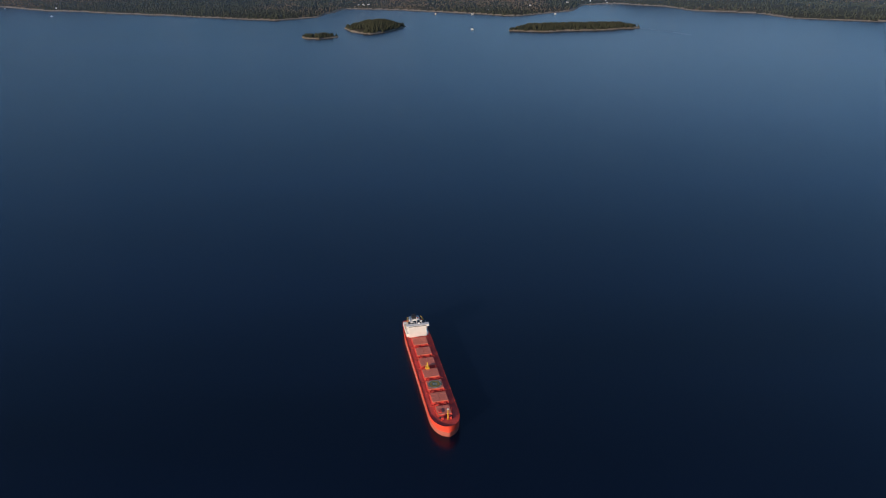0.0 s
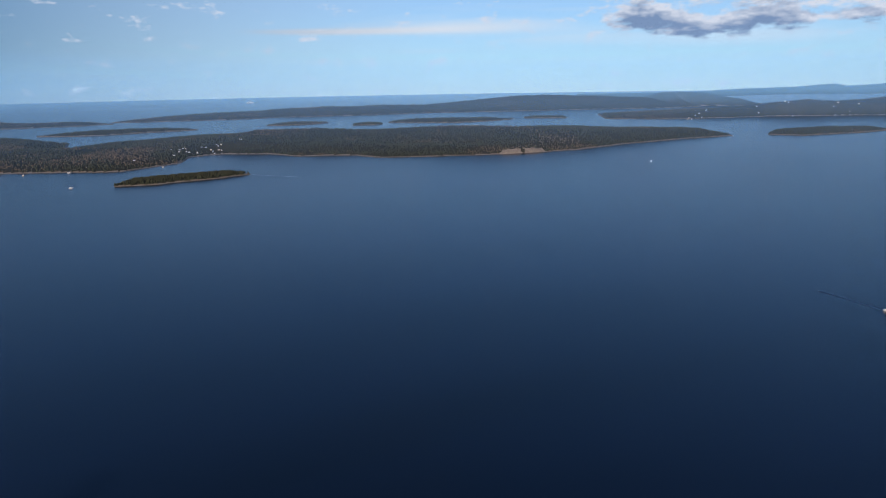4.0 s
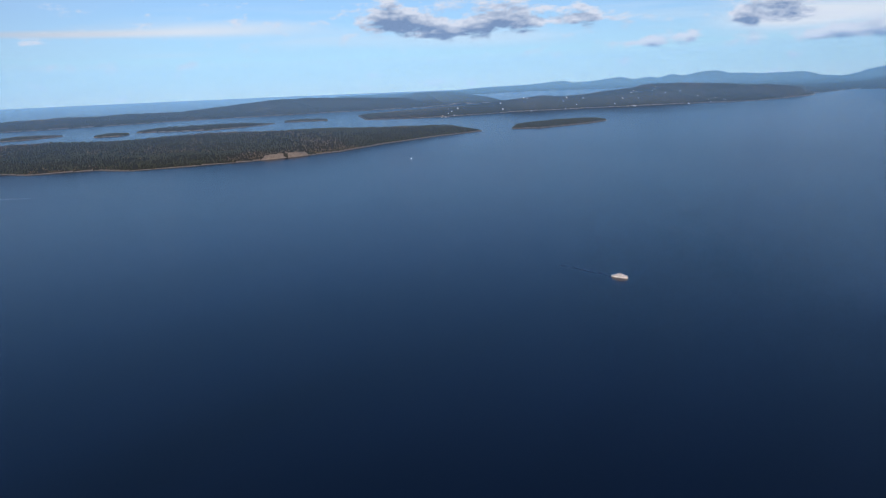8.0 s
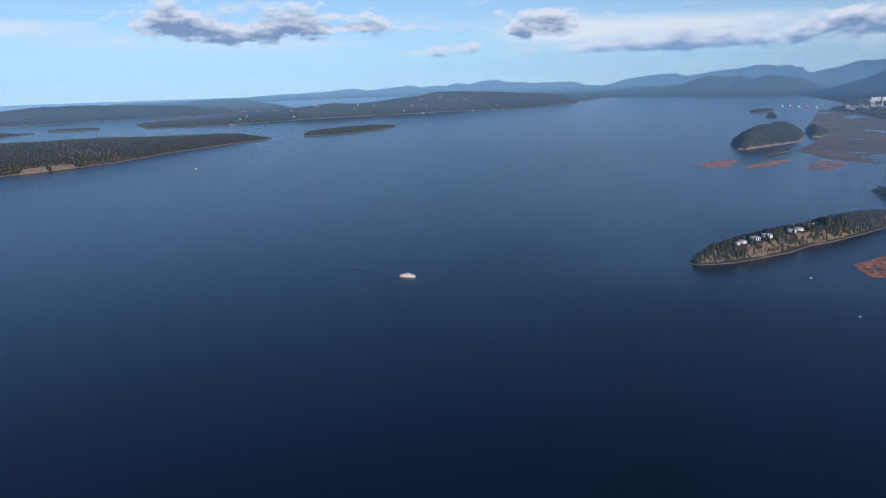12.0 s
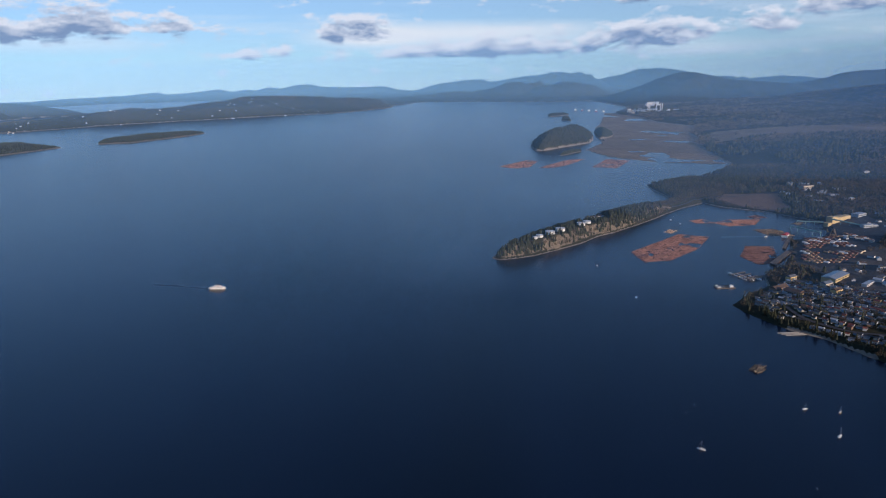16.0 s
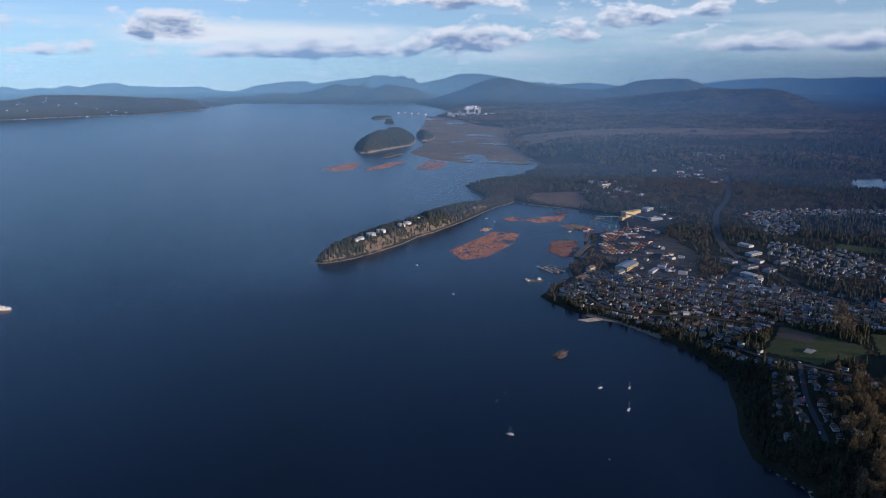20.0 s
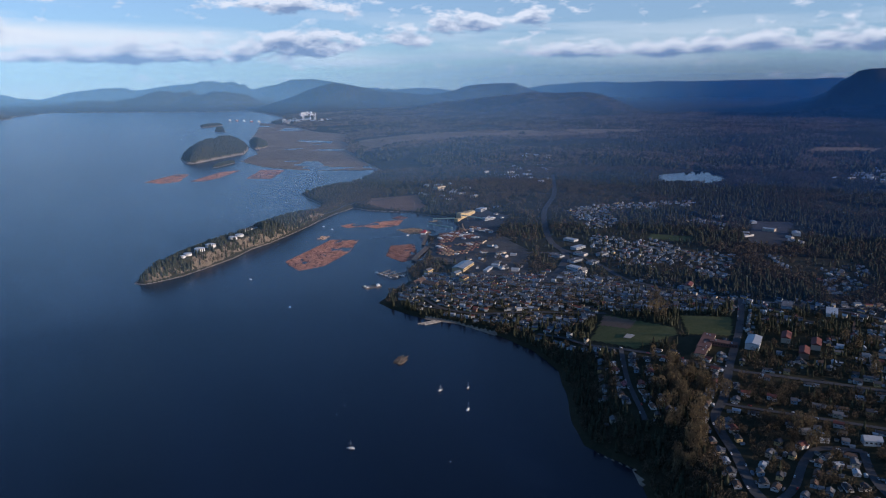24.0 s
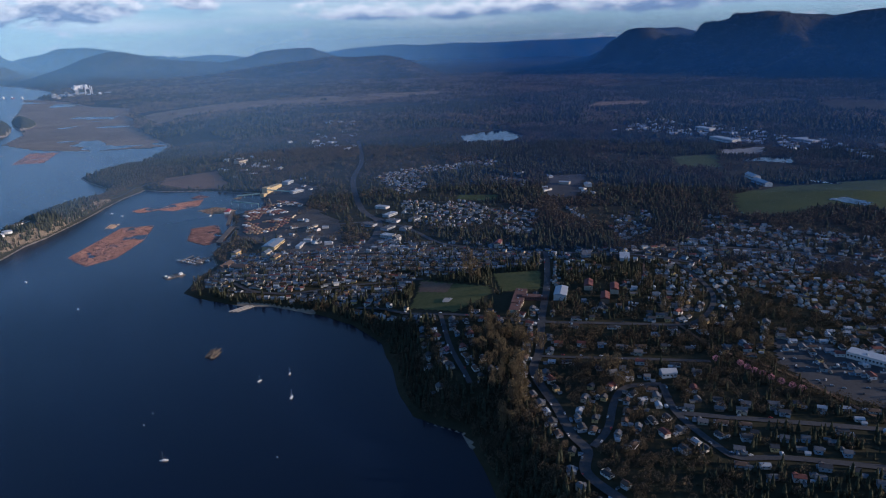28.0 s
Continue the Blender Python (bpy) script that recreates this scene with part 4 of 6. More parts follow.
for key in ("avenue", "crescent", "hill_street", "cross_street", "school_street", "beach_lane", "middle_lane", "north_street", "estate_road", "outer_road", "shore_road"):
    lot_row(ROADS[key], 3.1, 3.9, 1.0)
    if key not in ("avenue", "school_street"):
        lot_row(ROADS[key], 7.4, 5.0, 1.6)
for k in range(-6, 7):
    ln = [TOWN_C + TV * (k * GRID_U) + TU * s for s in np.arange(-110, 110, 0.8)]
    lot_row(ln, 2.4, 2.5, 0.7, TOWN)
    lot_row(ln, 5.2, 2.7, 0.9, TOWN)
# looser suburbs beyond, on a turned grid of closes
SUBURBS = [[(205, -268), (150, -215), (118, -212), (60, -240), (60, -330), (120, -345), (190, -310)], [(345, -235), (310, -235), (262, -262), (300, -300), (345, -290), (380, -255)],
           [(210, -320), (170, -330), (110, -345), (120, -370), (190, -345), (230, -350)], [(470, -285), (420, -270), (390, -262), (400, -290), (440, -310)], [(300, -310), (262, -300), (240, -330), (270, -350)],
           [(474, -294), (471, -330), (456, -393), (435, -376), (436, -321), (445, -281)], [(261, -311), (259, -328), (226, -308), (199, -279), (225, -280)],
           [(237, -250), (211, -268), (175, -242), (157, -216), (168, -203)], [(204, -291), (193, -330), (159, -338), (114, -255), (131, -232), (161, -242)], [(390, -330), (400, -350), (380, -365), (372, -345)]]
for x, y, q in ((216, -252, 5), (200, -258, 5), (185, -222, 4.5), (176, -226, 4.5), (172, -217, 4.5), (185.5, -208.5, 5.5)):
    take(x, y, q)
for poly in SUBURBS:
    xs, ys = [p[0] for p in poly], [p[1] for p in poly]
    for gx1 in np.arange(min(xs) - 40, max(xs) + 40, 3.9):
        for gy1 in np.arange(min(ys) - 40, max(ys) + 40, 5.4):
            q = Vector((gx1, gy1)) + Vector((rng.uniform(-1.4, 1.4), rng.uniform(-1.9, 1.9)))
            if in_poly(poly, q.x, q.y, 1.0)[0] and value_noise(np.array([q.x / 17]), np.array([q.y / 17]), 77)[0] > 0.30:
                LOTS.append((q.x, q.y, 45 + 90 * rng.randrange(4) + rng.uniform(-8, 8)))
HOUSES = []
spots = {}
for x, y, a in sorted(LOTS, key=lambda l: l[0] ** 2 + (l[1] + 40) ** 2):
    if taken(x, y) or ground_z(x, y) < 1.0:
        continue
    c = (int(x // 3), int(y // 3))
    if any((x - u) ** 2 + (y - v) ** 2 < (4.6 if x * x + y * y > 78000 else 6.4) for i in (-1, 0, 1) for j in (-1, 0, 1) for u, v in spots.get((c[0] + i, c[1] + j), ())):
        continue
    spots.setdefault(c, []).append((x, y))
    HOUSES.append((x, y, a))
for x, y, a in HOUSES:
    take(x, y, 1.0)

# the nearest houses are things of their own
VARIANTS = []
for i in range(14):
    k, w, r = i % 5, (0, 1, 2, 0, 3, 4, 0, 5, 2, 1, 0, 2, 3, 0)[i], (0, 1, 2, 0, 3, 1, 4, 0, 2, 1, 5, 0, 1, 2)[i]
    hs = house_thing(k, WALLS[w], ROOFS[r])
    wn_, rn_ = WALLS[w].name.split("_")[1], " ".join(ROOFS[r].name.split("_")[1:])
    hs["label"] = f"{wn_} sided house with a {rn_} roof"
    VARIANTS.append(hs)
NEAR_N = 300
for i, (x, y, a) in enumerate(HOUSES[:NEAR_N]):
    m = pose(x, y, ground_z(x, y) + 0.12, 0, 0, a)
    v = VARIANTS[rng.randrange(len(VARIANTS))] if i >= len(VARIANTS) else VARIANTS[i]
    if i < len(VARIANTS):
        v.matrix_basis = m
        v["group"] = "houses of the town"
    else:
        copy_thing(v, m)["group"] = "houses of the town"

HV, HF, HM = [], [], []
BOX_F = [(0, 1, 5, 4), (1, 2, 6, 5), (2, 3, 7, 6), (3, 0, 4, 7)]


def joined_house(x, y, z, a, L, W, H, R, wall_i, roof_i):
    c, s = math.cos(radians(a)), math.sin(radians(a))
    o = len(HV)

    def P(u, v, w):
        HV.append((x + u * c - v * s, y + u * s + v * c, z + w))
    for w in (-1.0, H):
        for u, v in ((-1, -1), (1, -1), (1, 1), (-1, 1)):
            P(u * L / 2, v * W / 2, w)
    for f in BOX_F:
        HF.append([o + i for i in f])
        HM.append(wall_i)
    e = 0.1
    for u, v in ((-1, -1), (1, -1), (1, 1), (-1, 1)):
        P(u * (L / 2 + e), v * (W / 2 + e), H - 0.04)
    P(-L / 2 - e, 0, H + R)
    P(L / 2 + e, 0, H + R)
    for f, m in (((8, 9, 13, 12), roof_i), ((10, 11, 12, 13), roof_i), ((9, 10, 13, 13), wall_i), ((11, 8, 12, 12), wall_i)):
        HF.append([o + i for i in f])
        HM.append(m)


for x, y, a in HOUSES[NEAR_N:]:
    k = rng.choice(((11, 8, 3.4, 2.4), (13, 9, 5.4, 2.6), (9, 8, 5, 3), (14, 9, 3.2, 2.2)))
    joined_house(x, y, ground_z(x, y) + 0.1, a, *[q * S * rng.uniform(0.66, 0.86) for q in k], rng.choice((0, 0, 1, 1, 2, 2, 2, 3, 4, 4, 5)), 6 + rng.choice((0, 0, 1, 1, 1, 2, 2, 3, 3, 3, 4, 5)))
# sheds, garages and vans in the yards
for x, y, a in HOUSES:
    for i in range(rng.choice((1, 1, 2))):
        g, q = rng.uniform(0, 6.283), rng.uniform(1.5, 2.1)
        u, v = x + q * math.cos(g), y + q * math.sin(g)
        k = rng.choice(((5, 4, 2.3, 1.0), (6, 5, 2.5, 1.4), (5, 2, 1.6, 0.2), (7, 3, 2.2, 0.6)))
        joined_house(u, v, ground_z(u, v) + 0.08, a + rng.choice((0, 90)), *[e * S * 0.85 for e in k], rng.choice((0, 0, 1, 2, 2, 3)), 6 + rng.choice((0, 1, 1, 3, 3, 5, 5)))
# hamlets on the islands and the far business park, a few pixels each in life
def hamlet(cx, cy, n, spread, name, size=(12, 9, 4, 2.6), lift=0.0, pale=False):
    for i in range(n):
        x, y = cx + rng.gauss(0, spread), cy + rng.gauss(0, spread * 0.6)
        z = max(float(local_height(name, x, y)[0]), 0.3)
        k = rng.uniform(0.8, 1.4)
        joined_house(x, y, z + lift, rng.uniform(0, 180), *[q * S * k for q in size], rng.choice((0, 0, 1, 2)), 6 + (5 if pale and rng.random() < 0.6 else rng.choice((1, 2, 5))))


hamlet(228, 1050, 26, 30, "forested_island", (10, 7, 3.4, 2.2))
hamlet(-120, 1015, 8, 14, "forested_island", (10, 7, 3.4, 2.2))
hamlet(60, 915, 6, 45, "forested_island", (9, 7, 3.2, 2.2))
hamlet(-560, 1040, 4, 60, "forested_island", (9, 7, 3.2, 2.2))
for cx, cy in ((1400, 1125), (1560, 1070), (1690, 985), (1830, 870), (1920, 850), (1480, 1180), (2020, 720)):
    hamlet(cx, cy, 7, 40, "settled_island", (16, 11, 4, 3))
for cx, cy, n in ((340, -355, 14), (520, -690, 30), (470, -620, 20), (500, -640, 26), (440, -680, 40), (390, -650, 34), (360, -620, 26), (300, -640, 20), (240, -600, 14), (600, -225, 12), (575, -240, 10), (640, -330, 16), (700, -370, 12), (820, -420, 10)):
    hamlet(cx, cy, n, 22, "mainland", (24, 14, 6, 1.2), 0.0, True)
for cx, cy, n in ((400, -185, 5), (375, -190, 6), (430, -202, 6), (350, -180, 8), (335, -178, 8), (480, -235, 5)):
    hamlet(cx, cy, n, 11, "mainland", (13, 8, 4, 1.8), 0.0)
me = mesh_from("house_rows", HV, HF, WALLS + ROOFS, HM)
tagged(new("house_rows", me), "rows of small pale and dark roofed houses and sheds", "houses", kind="stuff")


# ---- larger buildings ----
def block(name, x, y, a, L, W, H, wall_m, roof_m, label, category="building", flat=True, R=0.5, windows=True, z=None):
    """A larger building: walls, roof, a row of windows on the long sides, roof units."""
    zz = (ground_z(x, y) if z is None else z)
    t = thing(name, pose(x, y, zz, 0, 0, a), label, category)
    b = B()
    box(b, 0, 0, -0.8, L, W, H + 0.8)
    part("wall", b, wall_m, t)
    b = B()
    if flat:
        box(b, 0, 0, H, L + 0.12, W + 0.12, 0.10)
        box(b, 0, 0, H + 0.10, L - 0.1, W - 0.1, 0.03)
    else:
        gable(b, 0, 0, H, L, W, R, 0.12, 0.06)
    part("roof", b, roof_m, t)
    if windows:
        n = max(2, int(L / 0.9))
        for s in (-1, 1):
            for i in range(n):
                b = B()
                box(b, -L / 2 + L * (i + 0.5) / n, s * (W / 2 + 0.01), H * 0.42, L / n * 0.55, 0.03, H * 0.28)
                part("window", b, M_GLASS, t)
    if flat:
        for i in range(max(1, int(L / 4))):
            b = B()
            box(b, rng.uniform(-0.4, 0.4) * L, rng.uniform(-0.3, 0.3) * W, H + 0.13, 0.5, 0.4, 0.25)
            part("roof_unit", b, M_STEEL, t)
    take(x, y, max(L, W) * 0.55)
    return t


block("school", 194, -196, 133, 15, 4.2, 1.1, WALLS[1], M_BRICK, "long low school with a dark red-brown flat roof", "school")
block("school", 188.5, -190, 133, 12, 3.6, 1.1, WALLS[1], M_BRICK, "low school wing with a dark red-brown roof", "school")
block("school", 189.5, -199.5, 43, 9, 3.0, 1.3, M_BRICK, M_BRICK, "red brick school wing with a flat roof", "school")
block("arena", 185.5, -208.5, 132, 9.5, 4.4, 2.0, WALLS[0], ROOFS[5], "white ice hall with a pale ribbed metal roof", "arena", False, 0.5)
block("play_court", 214, -178, 132, 4.4, 3.2, 0.12, M_CONCRETE, M_CONCRETE, "pale concrete skate park in the grass", "skate park", windows=False)
block("mill_shed", 342, -158, 138, 15, 6.5, 1.9, M_MILL, M_STEEL, "yellow warehouse with a grey ribbed roof at the waterfront", "warehouse", False, 0.7)
block("mill_annex", 331, -168, 138, 9, 2.4, 1.0, WALLS[0], ROOFS[5], "low white annex beside the yellow warehouse", "warehouse")
block("condo_block", 326, -128.5, 130, 9, 3.6, 1.8, WALLS[4], ROOFS[2], "brown gabled apartment block above the shore", "apartments", False, 1.0)
block("condo_block", 318, -132.5, 40, 7.5, 3.6, 1.8, WALLS[4], ROOFS[2], "brown roofed apartment wing above the shore", "apartments", False, 1.0)
block("apartment_house", 343, -139, 130, 5, 2.8, 2.0, WALLS[5], ROOFS[1], "yellow three-storey apartment house by the harbour", "apartments", False, 0.7)
block("apartment_house", 330, -150, 130, 5.5, 3, 2.0, WALLS[1], ROOFS[3], "cream apartment house with a blue-grey roof", "apartments", False, 0.7)
block("apartment_house", 318, -150, 130, 5.0, 2.8, 2.0, WALLS[5], ROOFS[2], "ochre apartment house with a brown roof", "apartments", False, 0.7)
block("apartment_house", 262, -240, 133, 6, 3, 2.1, WALLS[1], ROOFS[4], "cream apartment house with a red roof", "apartments", False, 0.8)
block("apartment_house", 185, -222, 133, 7, 3, 1.8, WALLS[1], ROOFS[4], "row of cream flats with red roofs", "apartments", False, 0.7)
block("apartment_house", 176, -226, 133, 7, 3, 1.8, WALLS[1], ROOFS[4], "row of cream flats with red roofs", "apartments", False, 0.7)
block("apartment_house", 172, -217, 133, 7, 3, 1.8, WALLS[4], ROOFS[4], "row of brown flats with red roofs", "apartments", False, 0.7)
block("shop_building", 216, -252, 133, 8, 4, 1.2, WALLS[2], ROOFS[1], "grey flat-roofed shop beside the avenue", "shop")
block("shop_building", 200, -258, 133, 9, 4, 1.2, WALLS[0], ROOFS[5], "white flat-roofed shop beside the avenue", "shop")
for x, y, L in ((352, -232, 9), (338, -226, 7), (326, -216, 8), (318, -222, 6), (340, -212, 8), (372, -238, 8), (312, -208, 7), (332, -236, 6)):
    block("shop_building", x, y, rng.choice((25, 115)), L, 4.2, 1.3, WALLS[rng.choice((0, 0, 2))], rng.choice((ROOFS[5], ROOFS[1])), "white flat-roofed shop in the highway strip", "shop")
block("church", 303, -208, 120, 4.5, 2.4, 1.5, WALLS[0], ROOFS[1], "white church hall with a steep gable roof", "church", False, 1.3)
block("business_hall", 395, -606, 165, 30, 9, 3, WALLS[0], ROOFS[5], "long white hall of a business park in the woods", "hall")
block("business_hall", 455, -660, 165, 22, 8, 3, WALLS[0], ROOFS[5], "white hall of a business park in the woods", "hall")
block("business_hall", 345, -650, 165, 24, 8, 2.5, WALLS[2], ROOFS[5], "grey hall with a pale roof in the business park", "hall")
block("farm_barn", 277, -467, 150, 12, 5, 2.5, WALLS[0], ROOFS[5], "white barn with a pale roof beside the pasture", "barn", False, 1.0)
block("farm_barn", 262, -454, 150, 17, 5, 2.2, WALLS[3], ROOFS[5], "long blue-white cattle barn beside the pasture", "barn", False, 1.0)
block("depot_hall", 92, -238, 10, 12, 4.5, 1.8, WALLS[0], ROOFS[5], "white depot hall on a paved yard", "hall")
block("lodge", 122, -189, 60, 4.2, 2.6, 1.5, WALLS[3], ROOFS[5], "large pale house with a bright metal roof", "house", False, 0.9)
block("old_lodge", 597, -226, 120, 11, 6, 2.6, WALLS[1], ROOFS[2], "large cream hall in a clearing", "hall")
sheet("paved_yard", [(118, -232), (106, -240), (84, -236), (72, -216), (92, -211), (108, -218)], 0.12, 1.5, M_ASPHALT, "paved depot yard with parked vehicles", "yard")
TAKEN |= inside_distance([(118, -232), (106, -240), (84, -236), (72, -216), (92, -211), (108, -218)], gx, gy) > 0
sheet("mill_yard", [(505, -232), (492, -206), (470, -196), (446, -190), (440, -172), (405, -160), (380, -152), (362, -162), (380, -185), (430, -215), (470, -240)], 0.12, 3.0, M_ASPHALT, "dark paved yard of a sawmill", "yard")
TAKEN |= inside_distance([(505, -232), (492, -206), (470, -196), (446, -190), (440, -172), (405, -160), (380, -152), (362, -162), (380, -185), (430, -215), (470, -240)], gx, gy) > 0

# the sawmill
for x, y, L, W, H in ((488, -211, 9, 5, 3.2), (483, -206, 5, 4, 4.6), (494, -218, 7, 4, 2.4), (478, -202, 4, 3, 2.2)):
    block("mill_building", x, y, 128, L, W, H, M_MILL, M_MILL, "tall yellow sawmill building in the sun", "sawmill", windows=False)
block("mill_building", 500, -229, 128, 9, 5, 2, WALLS[2], ROOFS[5], "grey sawmill shed with a pale roof", "sawmill")
block("mill_building", 466, -222, 100, 9, 4, 1.6, WALLS[2], ROOFS[5], "grey planer shed with a pale roof", "sawmill")
t = thing("wood_burner", pose(446, -194, ground_z(446, -194)), "dark steel cone of an old sawdust burner on legs", "burner")
b = B()
for i in range(4):
    a = i * math.pi / 2 + 0.4
    beam(b, (2.6 * math.cos(a), 2.6 * math.sin(a), -0.3), (0.5 * math.cos(a), 0.5 * math.sin(a), 4.5), 0.28)
part("leg_frame", b, M_TIMBER, t)
part("hopper", tube(B(), 0, 0, 2.2, 4.6, 1.5, 0.7, 12), M_BLACK, t)


def conveyor(p, q, w=0.7):
    t = thing("log_conveyor", Matrix.Translation(p), "pale green steel conveyor bridge on thin legs", "conveyor")
    d = Vector(q) - Vector(p)
    b = B()
    beam(b, (0, 0, 0), d, w)
    part("gantry", b, M_CONV, t)
    n = max(2, int(d.length / 5))
    for i in range(n + 1):
        e = d * (i / n)
        b = B()
        beam(b, (e.x, e.y, -(p[2] + e.z) - 0.2), (e.x, e.y, e.z), 0.18)
        part("leg", b, M_CONV, t)


# lumber in the yard
LUMBER = []
for lm, lab in ((M_LOG_PALE, "stack of fresh sawn lumber in the mill yard"), (M_LOG, "deck of reddish logs piled in the mill yard"), (M_WHITE, "stack of lumber wrapped in white in the yard")):
    lt = thing("lumber_stack", Matrix.Identity(4), lab, "lumber", "lumber stacks")
    for j in range(3):
        part("lumber_pack", box(B(), 0, (j - 1) * 0.62, 0, 2.6, 0.56, 0.55 + 0.12 * (j % 2)), lm, lt)
    LUMBER.append(lt)
YARD = [(470, -200), (446, -192), (440, -174), (405, -162), (382, -154), (366, -163), (382, -184), (430, -212)]
nl = 0
for i in range(26):
    for j in range(26):
        x, y = 362 + i * 4.4, -215 + j * 2.6
        if not in_poly(YARD, x, y, 1.5)[0] or value_noise(np.array([x / 9]), np.array([y / 9]), 91)[0] < 0.5:
            continue
        m = pose(x + rng.uniform(-0.5, 0.5), y + rng.uniform(-0.3, 0.3), ground_z(x, y) + 0.12, 0, 0, 38 + rng.uniform(-4, 4))
        if nl < 3:
            LUMBER[nl].matrix_basis = m
        else:
            copy_thing(LUMBER[rng.choice((0, 1, 1, 2))], m)
        nl += 1

conveyor((467, -176, 2.4), (446, -187, 2.8))
conveyor((480, -205, 4.5), (466, -222, 2.8))
conveyor((487, -186, 1.6), (479, -200, 2.6))
t = thing("boat_shed", pose(445, -166.5, 0.05, 0, 0, 152), "white floating boat shed with a red roof", "shed")
part("wall", box(B(), 0, 0, 0, 6.5, 3.2, 1.6), M_WHITE, t)
part("roof", gable(B(), 0, 0, 1.6, 6.5, 3.2, 0.7, 0.15, 0.08), M_RED, t)
part("door", box(B(), -3.26, 0, 0.05, 0.03, 1.6, 1.1), M_BLACK, t)


# wharf round a basin, on piles
def wharf(p, q, w):
    p, q = Vector(p), Vector(q)
    d = q - p
    t = thing("wharf", pose(p.x, p.y, 0, 0, 0, math.degrees(math.atan2(d.y, d.x))), "grey timber wharf deck standing on piles", "wharf", "wharves of the harbour")
    L = d.length
    part("deck", box(B(), L / 2, 0, 0.75, L, w, 0.22), M_TIMBER, t)
    for i in range(int(L / 2.2) + 1):
        for s in (-1, 1):
            part("pile", tube(B(), i * 2.2, s * w * 0.42, -1.5, 0.75, 0.11, n=6), M_TIMBER, t)


wharf((405, -157), (376, -140), 3.2)
wharf((376, -140), (362, -153), 2.2)
wharf((405, -157), (392, -166), 3.0)
wharf((444, -169), (412, -156), 1.8)
wharf((356, -136), (345, -120), 1.2)
t = thing("service_barge", pose(333, -106.5, 0, 0, 0, 100), "moored work barge with pens, sheds and white cabins", "barge")
part("deck", box(B(), 0, 0, -0.1, 9, 4.4, 0.35), M_TIMBER, t)
for i, (x, y, l, w, h) in enumerate(((-3.0, 0.6, 1.6, 1.2, 0.7), (-3.6, -1.2, 1.1, 0.8, 0.55), (2.9, 1.2, 1.2, 0.9, 0.5), (3.3, -1.2, 0.9, 0.7, 0.6))):
    part("cabin", box(B(), x, y, 0.25, l, w, h), M_WHITE, t)
for i in range(4):
    part("pen_rail", box(B(), 0.4 + i * 1.1, 0, 0.25, 0.12, 3.8, 0.2), M_STEEL, t)
# marina floats with small boats
for i in range(3):
    wharf((352 + i * 3.4, -126 + i * 2), (346 + i * 3.4, -118 + i * 2), 0.5)


def motor_boat(x, y, a, k=1.0, mat=None):
    t = thing("motor_boat", pose(x, y, 0, 0, 0, a) @ Matrix.Scale(k, 4), "moored motor boat, standing in for a ship where enlarged", "boat", "small boats")
    part("hull", prism(B(), [(-1, -0.32), (0.5, -0.34), (1.2, 0), (0.5, 0.34), (-1, 0.32)], -0.1, 0.35, 1.08), mat or M_WHITE, t)
    part("cabin", box(B(), -0.1, 0, 0.35, 0.8, 0.5, 0.35, 0.85), M_WHITE, t)
    part("windscreen", box(B(), 0.32, 0, 0.42, 0.1, 0.44, 0.22, 0.8), M_GLASS, t)
    return t


for i in range(16):
    motor_boat(347 + (i % 6) * 2.0 + rng.uniform(-0.4, 0.4), -119 - (i // 6) * 3.4 + (i % 6) * 0.9, rng.choice((40, 220)) + rng.uniform(-8, 8), rng.uniform(0.7, 1.25))
for x, y, a, k in ((366.6, -49.3, 30, 0.7), (313, -64, 60, 0.4), (444, -155, 110, 0.9), (-514, 955, 20, 1.3), (30, 773, 0, 1.6), (637, 583, 20, 1.5), (480, -110, 40, 0.8), (492, -106, 70, 0.8), (553, -158, 20, 0.8), (545, -165, 20, 0.8)):
    motor_boat(x, y, a, k)
for x, y in ((206, -70), (200.5, -66.5), (163.5, -91)):
    t = thing("mooring_buoy", Matrix.Translation((x, y, 0)), "small pale mooring buoy on dark water", "buoy", "mooring buoys")
    bm = B()
    bmesh.ops.create_icosphere(bm, subdivisions=2, radius=0.16, matrix=Matrix.Translation((0, 0, 0.06)))
    part("float", bm, M_WHITE, t)
    part("ring", tube(B(), 0, 0, 0.2, 0.27, 0.03, n=6), M_STEEL, t)


def sailboat(x, y, a, hull_m, label, k=1.0):
    t = thing("sailboat", pose(x, y, 0, 0, 0, a) @ Matrix.Scale(k, 4), label, "sailboat", "moored sailboats")
    part("hull", prism(B(), [(-1.05, -0.26), (-0.2, -0.36), (0.6, -0.26), (1.3, 0), (0.6, 0.26), (-0.2, 0.36), (-1.05, 0.26)], -0.12, 0.27, 1.1), hull_m, t)
    part("deck", prism(B(), [(-1.0, -0.24), (-0.2, -0.34), (0.6, -0.24), (1.25, 0), (0.6, 0.24), (-0.2, 0.34), (-1.0, 0.24)], 0.27, 0.30, 1.0), M_WHITE, t)
    part("cabin", box(B(), 0.05, 0, 0.30, 0.9, 0.36, 0.16, 0.85), M_WHITE, t)
    part("mast", tube(B(), 0.2, 0, 0.3, 3.0, 0.035, 0.025, 6), M_STEEL, t)
    part("boom", beam(B(), (0.2, 0, 0.72), (-0.85, 0, 0.70), 0.07), M_STEEL, t, "boom with a furled sail")
    part("forestay", beam(B(), (1.25, 0, 0.3), (0.2, 0, 2.9), 0.018), M_STEEL, t)
    part("backstay", beam(B(), (-1.0, 0, 0.3), (0.2, 0, 2.9), 0.018), M_STEEL, t)
    part("rudder", box(B(), -1.12, 0, -0.1, 0.1, 0.04, 0.4), hull_m, t)


